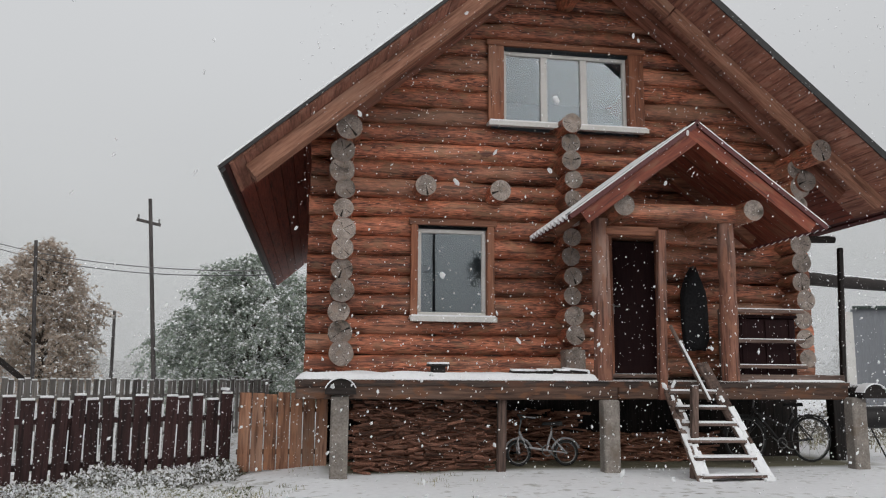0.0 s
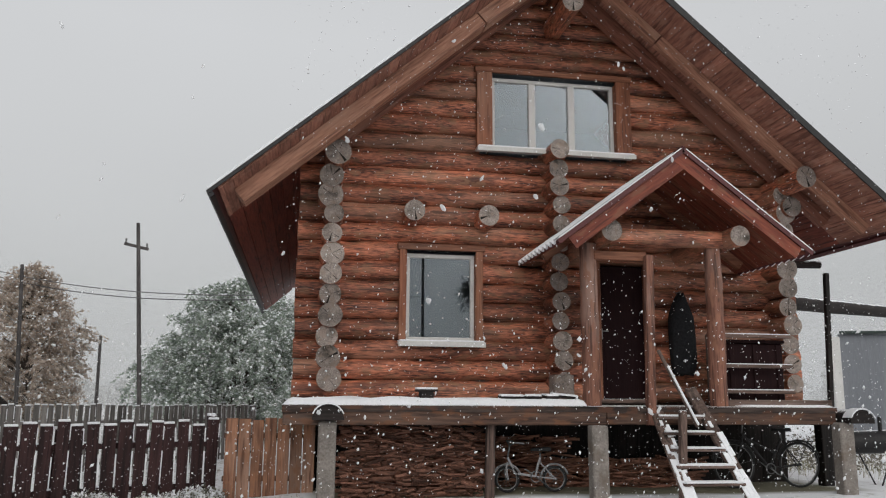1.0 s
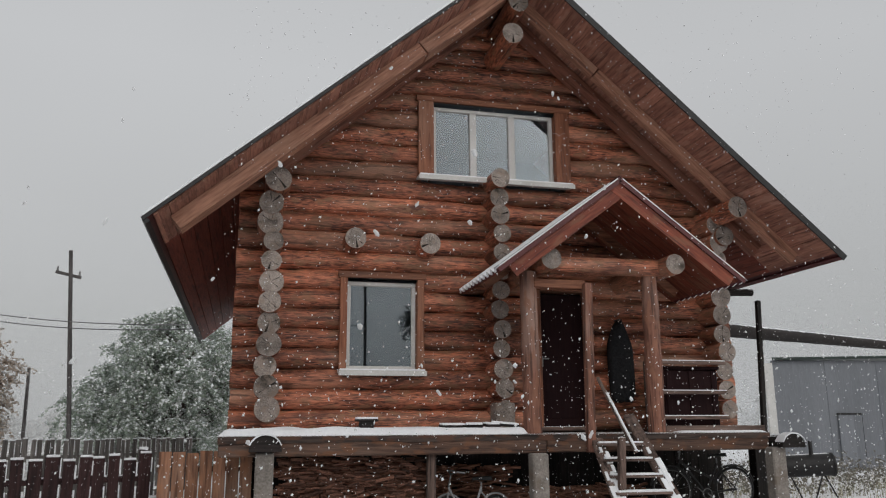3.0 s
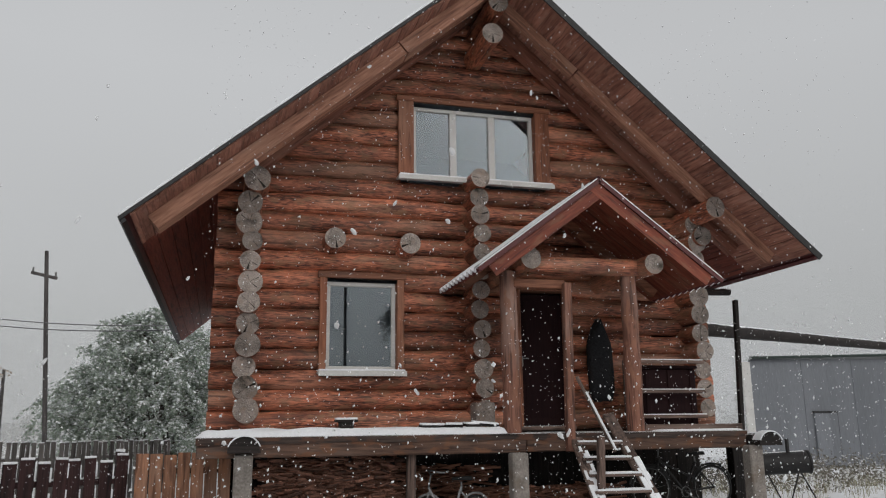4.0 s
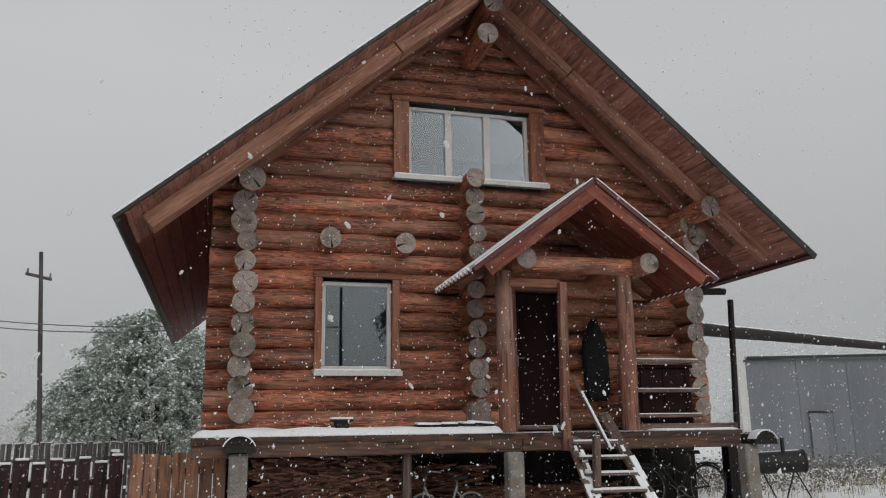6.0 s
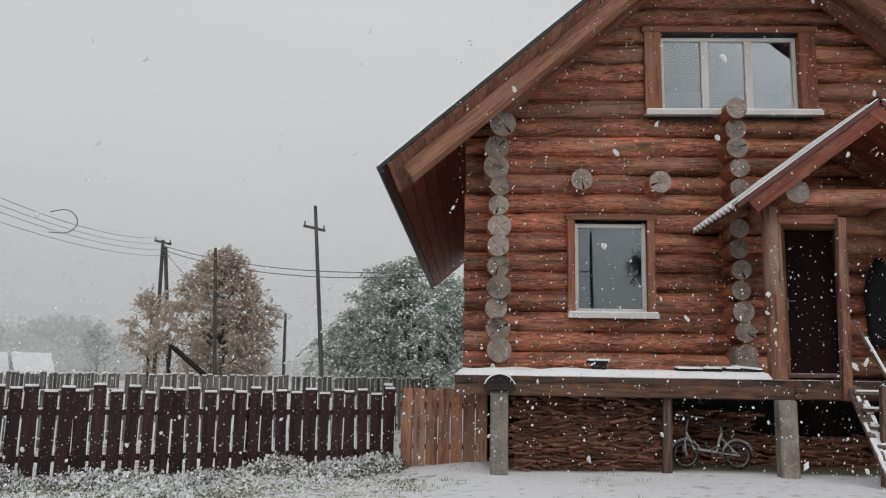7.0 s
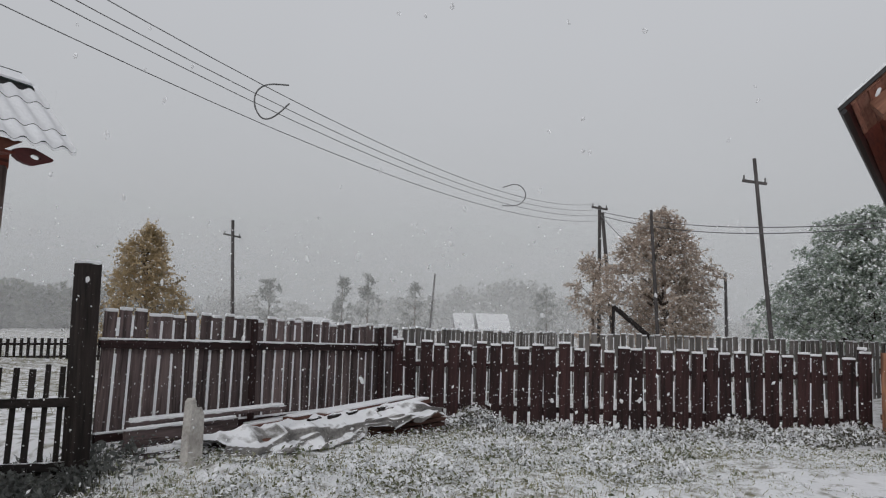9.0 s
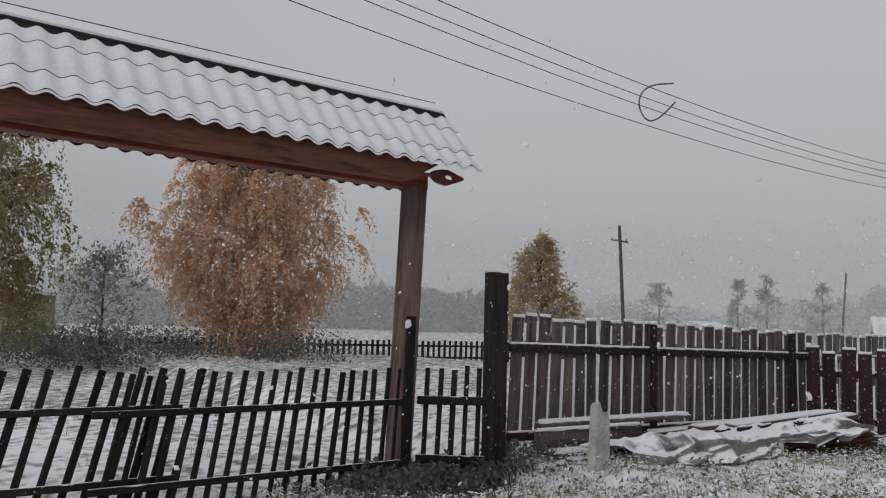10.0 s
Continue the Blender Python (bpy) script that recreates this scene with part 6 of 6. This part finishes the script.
# ---- vegetation on the ground ----
def grass(n, region, height, seed, mat, name, label, keep=None):
    r = np.random.RandomState(seed)
    g = Geo()
    x0, x1, y0, y1 = region
    made = 0
    while made < n:
        cx, cy = r.uniform(x0, x1), r.uniform(y0, y1)
        if keep and not keep(cx, cy, r):
            continue
        for _ in range(r.randint(4, 9)):
            x, y = cx + r.normal() * 0.05, cy + r.normal() * 0.05
            z = ground_z(x, y) - 0.01
            h = height * r.uniform(0.4, 1.3)
            a, lean = r.uniform(0, 6.283), r.uniform(0.1, 0.9) * h
            w = r.uniform(0.0018, 0.0045)
            dx, dy = math.cos(a), math.sin(a)
            o = len(g.v)
            mx, my, mz = x + dx * lean * 0.35, y + dy * lean * 0.35, z + h * 0.6
            g.v += [(x - dy * w, y + dx * w, z), (x + dy * w, y - dx * w, z), (mx + dy * w * 0.7, my - dx * w * 0.7, mz), (mx - dy * w * 0.7, my + dx * w * 0.7, mz), (x + dx * lean, y + dy * lean, z + h * 0.85)]
            g.f += [(o, o + 1, o + 2, o + 3), (o + 3, o + 2, o + 4)]
            g.m += [0, 0]
            made += 1
    return solo(name, g, mat, label, "grass", kind="stuff")


def fence_y(x):
    """The dark fence's line."""
    return -2.5 + (x + 8.02) * 0.4607


def in_yard(x, y, r):
    if y > fence_y(x) + 0.1 or x < -8.2 or math.hypot(x + 1.5, y + 11.4) < 1.5:
        return False
    d = noise.noise(Vector((x * 0.7, y * 0.7, 5))) + 0.35 * noise.noise(Vector((x * 3, y * 3, 1)))
    return r.uniform(-0.5, 0.6) < d + 0.55 * smooth_step(-2.0, -4.4, x) - 0.5


grass(14000, (-8.2, 0.5, -11, 0.3), 0.07, 50, STRAW, "dead_grass", "short frosted dead grass in the snowy yard", in_yard)
grass(5400, (-8.2, -1.5, -11, 0.3), 0.06, 51, WEED, "green_grass", "green grass tufts pushing through the snow", in_yard)
grass(5000, (-8.0, -2.2, -2.9, 0.1), 0.13, 52, STRAW, "fence_weeds", "tall dry weeds along the dark fence", lambda x, y, r: -0.55 < y - fence_y(x) < -0.05)
grass(2600, (-8.4, -6.6, -9.4, -6.9), 0.16, 53, GATEWEED, "gate_weeds", "tangled weeds round the gate post", lambda x, y, r: math.hypot(x + 7.75, y + 7.9) < 0.3 + 0.7 * r.uniform(0, 1))
grass(13000, (-30, -9, -14, 4), 0.11, 54, STRAW, "field_grass", "dry grass in the field beyond the gate", lambda x, y, r: x < -9.5 and noise.noise(Vector((x * 0.5, y * 0.5, 0))) > r.uniform(-0.5, 0.5))
grass(5000, (6.2, 18, -1, 11), 0.3, 55, STRAW, "rough_grass", "rough snowy weeds beside the shed", lambda x, y, r: x > 7.5 or y > 1)

# snowy leaf clumps lying in the yard
r = np.random.RandomState(60)
cs = []
while len(cs) < 420:
    x, y = r.uniform(-8, -1.9), r.uniform(-9.5, 0.2)
    if in_yard(x, y, r) and y < fence_y(x) - 0.1:
        cs.append((x, y, ground_z(x, y) + 0.015))
solo("leaf_tufts", leaves(cs, 0.055, 18, 0.02, 0, 61), WEED, "small green weed tufts half under snow", "weeds", kind="stuff")
def yard_places(n, near, r):
    out = []
    while len(out) < n:
        x, y = r.uniform(-8.1, -0.6), r.uniform(-10.2, 0.2)
        if y > fence_y(x) - 0.04 or math.hypot(x + 1.5, y + 11.4) < 1.5:
            continue
        k = 0.55 + 0.9 * noise.noise(Vector((x * 0.6, y * 0.6, 5))) + 0.7 * noise.noise(Vector((x * 2.6, y * 2.6, 1))) - 1.0 * smooth_step(-3.6, -1.2, x + 0.25 * (y + 3))
        if r.uniform(0, 1) < k:
            out.append((x, y, ground_z(x, y) + abs(r.normal()) * near))
    return np.array(out)


pos = yard_places(44000, 0.034, r)
solo("dead_leaf_litter", leaf_quads(pos, r.normal(0, 1, pos.shape), 0.018, r, 0.15), leaf_material("frosted_litter", (0.15, 0.15, 0.065), (0.4, 0.395, 0.24), 0.35), "frosted low weeds and dead leaves in the yard", "weeds", kind="stuff")
pos = yard_places(38000, 0.038, r) + np.array([0, 0, 0.012])
al = r.normal(0, 1, pos.shape)
al[:, 2] *= 0.4
solo("weed_snow", leaf_quads(pos, al, 0.021, r, 0.24), SNOW, "clots of snow caught on the low weeds", "snow", kind="stuff")
cs = []
while len(cs) < 1050:
    x, y = r.uniform(-8, -2.3), -abs(r.normal()) * 0.42 - 0.2
    k = 0.03 + 0.22 * max(0, noise.noise(Vector((x * 1.7, 3, 3))) + 0.25)
    cs.append((x, fence_y(x) + y, ground_z(x, fence_y(x) + y) + r.uniform(0, k)))
solo("fence_brush", leaves(cs, 0.055, 34, 0.021, 0, 62), leaf_material("snowy_brush_leaf", (0.07, 0.07, 0.05), (0.22, 0.21, 0.16), 0.45), "snow-laden brush along the fence foot", "weeds", kind="stuff")
solo("brush_snow", leaves([(a, b, c + 0.035) for a, b, c in cs], 0.045, 18, 0.024, 0, 65), SNOW, "snow lying on the brush along the fence", "snow", kind="stuff")
# low mounds of weeds pressed down by the snow
cs = []
while len(cs) < 330:
    mx_, my_ = r.uniform(-7.6, -3.0), r.uniform(-8.0, -1.2)
    if my_ > fence_y(mx_) - 0.5 or math.hypot(mx_ + 1.5, my_ + 11.4) < 3.2 or (mx_ < -6.2 and my_ < -3.2) or noise.noise(Vector((mx_ * 0.6, my_ * 0.6, 5))) < -0.1:
        continue
    wide = r.uniform(0.07, 0.2)
    for k in range(7):
        x, y = mx_ + r.normal() * wide, my_ + r.normal() * wide
        cs.append((x, y, ground_z(x, y) + abs(r.normal()) * 0.03 + 0.01))
solo("weed_mounds", leaves(cs, 0.045, 44, 0.0155, 0, 71), leaf_material("frosted_mound_leaf", (0.1, 0.105, 0.05), (0.3, 0.3, 0.18), 0.35), "low mounds of green weeds pressed down by snow", "weeds", kind="stuff")
solo("mound_snow", leaves([(a, b, c + 0.03) for a, b, c in cs], 0.045, 34, 0.02, 0, 72), SNOW, "snow lying on the weed mounds", "snow", kind="stuff")
cs = [(r.uniform(-30, -22), r.uniform(-13, -2), r.uniform(-0.3, 0.5)) for k in range(420)]
solo("field_brush", leaves(cs, 0.3, 40, 0.05, 0, 63), SHRUBLEAF, "dark frosted brush along the far fence", "shrub", kind="stuff")
cs = [(r.uniform(8, 17), r.uniform(2, 12), r.uniform(-0.3, 0.25)) for k in range(260)]
solo("shed_brush", leaves(cs, 0.22, 40, 0.04, 0, 64), leaf_material("snowy_weed_leaf", (0.1, 0.09, 0.07), (0.26, 0.24, 0.2), 0.6), "snow-covered weeds in front of the shed", "weeds", kind="stuff")

r = np.random.RandomState(67)
cs = []
while len(cs) < 190:
    x, y = r.normal(-7.75, 0.35), r.normal(-7.95, 0.5)
    if x > -8.3:
        cs.append((x, y, ground_z(x, y) + r.uniform(0.0, 0.16)))
solo("gate_brush", leaves(cs, 0.06, 30, 0.03, 0, 68), SHRUBLEAF, "dark leafy weeds tangled round the gate post", "weeds", kind="stuff")

# ---- falling snow ----
r = np.random.RandomState(70)
g = Geo()
made = 0
while made < 11000:
    p = np.array([r.uniform(-11, 9) if made % 2 else r.uniform(-2, 7), r.uniform(-10.8, -0.3), r.uniform(0.1, 7.0)])
    if math.hypot(p[0] + 1.45, p[1] + 11.4) < 3.4 or (p[2] > 1.0 + 0.15 * math.hypot(p[0] + 1.45, p[1] + 11.4) and not (-1.6 < p[0] < 6.6 and p[1] > -4)):
        continue
    s = 0.003 + 0.009 * r.uniform(0, 1) ** 3.2
    st = r.uniform(1.0, 1.9)
    o = len(g.v)
    ax = r.normal(0, 1, 3) * 0.4 + np.array([0.3, 0, 1])
    ax /= np.linalg.norm(ax)
    b = np.cross(ax, [0, 1, 0.2])
    b /= np.linalg.norm(b)
    c = np.cross(ax, b)
    g.v += [tuple(p + q * s * r.uniform(0.7, 1.2)) for q in (ax * st, b, c, -b, -c, -ax * st)]
    g.f += [tuple(o + k for k in f) for f in ((0, 1, 2), (0, 2, 3), (0, 3, 4), (0, 4, 1), (5, 2, 1), (5, 3, 2), (5, 4, 3), (5, 1, 4))]
    g.m += [0] * 8
    made += 1
solo("falling_snow", g, FLAKE, "large snowflakes drifting down over the yard", "snow", kind="stuff", smooth=True)
g = Geo()
for k in range(75):
    a, dist = radians(r.uniform(62, 158)), r.uniform(2.2, 4.2)
    c = Vector((-1.45 + dist * math.cos(a), -11.4 + dist * math.sin(a), 1.25 + dist * r.uniform(-0.15, 0.5)))
    sx, sz, lean = r.uniform(0.005, 0.009), r.uniform(0.008, 0.014), r.uniform(-0.5, 0.5)
    ring = []
    for i in range(1, 5):
        th = math.pi * i / 5
        for j in range(8):
            ph = 6.2832 * j / 8
            k1 = 1 + 0.25 * r.normal()
            up = math.cos(th) * sz
            ring.append(c + Vector((math.sin(th) * math.cos(ph) * sx * k1 + lean * up, math.sin(th) * math.sin(ph) * sx * k1, up)))
    top, low = c + Vector((lean * sz, 0, sz)), c - Vector((lean * sz, 0, sz))
    f = [(i * 8 + j, i * 8 + (j + 1) % 8, i * 8 + 8 + (j + 1) % 8, i * 8 + 8 + j) for i in range(3) for j in range(8)]
    f += [(32, (j + 1) % 8, j) for j in range(8)] + [(33, 24 + j, 24 + (j + 1) % 8) for j in range(8)]
    g.add(ring + [top, low], f)
solo("near_snowflakes", g, CLOT, "soft clots of snow drifting close by", "snow", kind="stuff", smooth=True)
n = 240000
ang = np.radians(r.uniform(50, 190, n))
d = 15 + 68 * r.uniform(0, 1, n) ** 0.75
x, y = -1.5 + d * np.cos(ang), -11.4 + d * np.sin(ang)
z = 0.2 + d * np.tan(np.radians(r.uniform(-2.2, 9, n)))
ok = (z > -0.2) & ~((x > -3) & (x < 8.5) & (y > -3) & (y < 13.5)) & (r.uniform(-2, 9.5, n) > (z - 0.2) / d * 57.3 - 1)
p = np.stack([x, y, z], 1)[ok]
n = len(p)
a, b = r.normal(0, 1, (n, 3)), r.normal(0, 1, (n, 3))
a /= np.linalg.norm(a, axis=1)[:, None]
b /= np.linalg.norm(b, axis=1)[:, None]
s = (0.00075 * d[ok] * r.uniform(0.6, 1.3, n))[:, None]
me = bpy.data.meshes.new("distant_snowfall")
me.vertices.add(3 * n)
me.vertices.foreach_set("co", np.stack([p + a * s, p + b * s, p - (a + b) * s * 0.6], 1).reshape(-1))
me.loops.add(3 * n)
me.loops.foreach_set("vertex_index", np.arange(3 * n))
me.polygons.add(n)
me.polygons.foreach_set("loop_start", np.arange(0, 3 * n, 3))
me.update(calc_edges=True)
me.materials.append(VEIL)
tagged(new("distant_snowfall", me), "dense snowfall veiling the distance", "snow", kind="stuff")

# see-through pale sheets stand in for the haze of fine snow, thinning upwards
MIST = bpy.data.materials.new("fine_snow_haze")
MIST.use_nodes = True
mt = MIST.node_tree
mt.nodes.clear()
m_out, m_mix, m_clear, m_white, m_pass, m_both = (mt.nodes.new("ShaderNode" + k) for k in ("OutputMaterial", "MixShader", "BsdfTransparent", "BsdfDiffuse", "BsdfTranslucent", "MixShader"))
m_white.inputs["Color"].default_value = m_pass.inputs["Color"].default_value = (0.93, 0.94, 0.95, 1)
m_co, m_sep, m_map, m_cloud, m_mul = (mt.nodes.new("ShaderNode" + k) for k in ("TexCoord", "SeparateXYZ", "MapRange", "TexNoise", "Math"))
m_map.inputs["From Min"].default_value, m_map.inputs["From Max"].default_value = 1.0, 15.0
m_map.inputs["To Min"].default_value, m_map.inputs["To Max"].default_value = 0.2, 0.0
m_map.interpolation_type = 'SMOOTHSTEP'
m_cloud.inputs["Scale"].default_value, m_cloud.inputs["Detail"].default_value = 0.05, 2
m_mul.operation = 'MULTIPLY_ADD'
m_mul.inputs[1].default_value, m_mul.inputs[2].default_value = 0.16, -0.08
m_sum = mt.nodes.new("ShaderNodeMath")
m_sum.operation, m_sum.use_clamp = 'ADD', True
mt.links.new(m_co.outputs["Object"], m_sep.inputs[0]), mt.links.new(m_sep.outputs["Z"], m_map.inputs["Value"]), mt.links.new(m_co.outputs["Object"], m_cloud.inputs["Vector"])
m_fade = mt.nodes.new("ShaderNodeMath")
m_fade.operation = 'MULTIPLY'
mt.links.new(m_cloud.outputs["Fac"], m_mul.inputs[0]), mt.links.new(m_mul.outputs[0], m_fade.inputs[0]), mt.links.new(m_map.outputs[0], m_fade.inputs[1])
mt.links.new(m_map.outputs[0], m_sum.inputs[0]), mt.links.new(m_fade.outputs[0], m_sum.inputs[1])
mt.links.new(m_white.outputs[0], m_both.inputs[1]), mt.links.new(m_pass.outputs[0], m_both.inputs[2])
mt.links.new(m_sum.outputs[0], m_mix.inputs["Fac"]), mt.links.new(m_clear.outputs[0], m_mix.inputs[1]), mt.links.new(m_both.outputs[0], m_mix.inputs[2])
mt.links.new(m_mix.outputs[0], m_out.inputs["Surface"])
for radius in (48, 68, 84):
    g = Geo()
    for k in range(91):
        a = radians(20 + 2 * k)
        for z in (-3, 16):
            g.v.append((-1.5 + radius * math.cos(a), -11.4 + radius * math.sin(a), z))
    g.f = [(2 * k, 2 * k + 2, 2 * k + 3, 2 * k + 1) for k in range(90)]
    g.m = [0] * 90
    solo("haze_sheet", g, MIST, "see-through pale sheet added as the haze of fine falling snow", "snow", "snow curtains", kind="stuff", smooth=True)

# ---- across the road, mirrored in the windows ----
pole("plain wooden pole across the road", (3.4, -20.0), (3.35, -20.0, 6.8), 0.085)
cable((3.4, -20.0, 5.25), (-14.0, -21.5, 5.3), 0.2, "cable running to the pole across the road", "service cables", 0.0, 0.03)
tree("birch_tree", (7.6, -19.0), 9.0, 6.4, "oval", leaf_material("wet_dark_leaf", (0.06, 0.068, 0.062), (0.15, 0.16, 0.145), 0.1, 0.2), "dark bushy tree across the road", clumps=520, twigs=12, per=13, length=0.7, size=0.07, droop=0.3, seed=77, base=0.34, hole=-0.8)
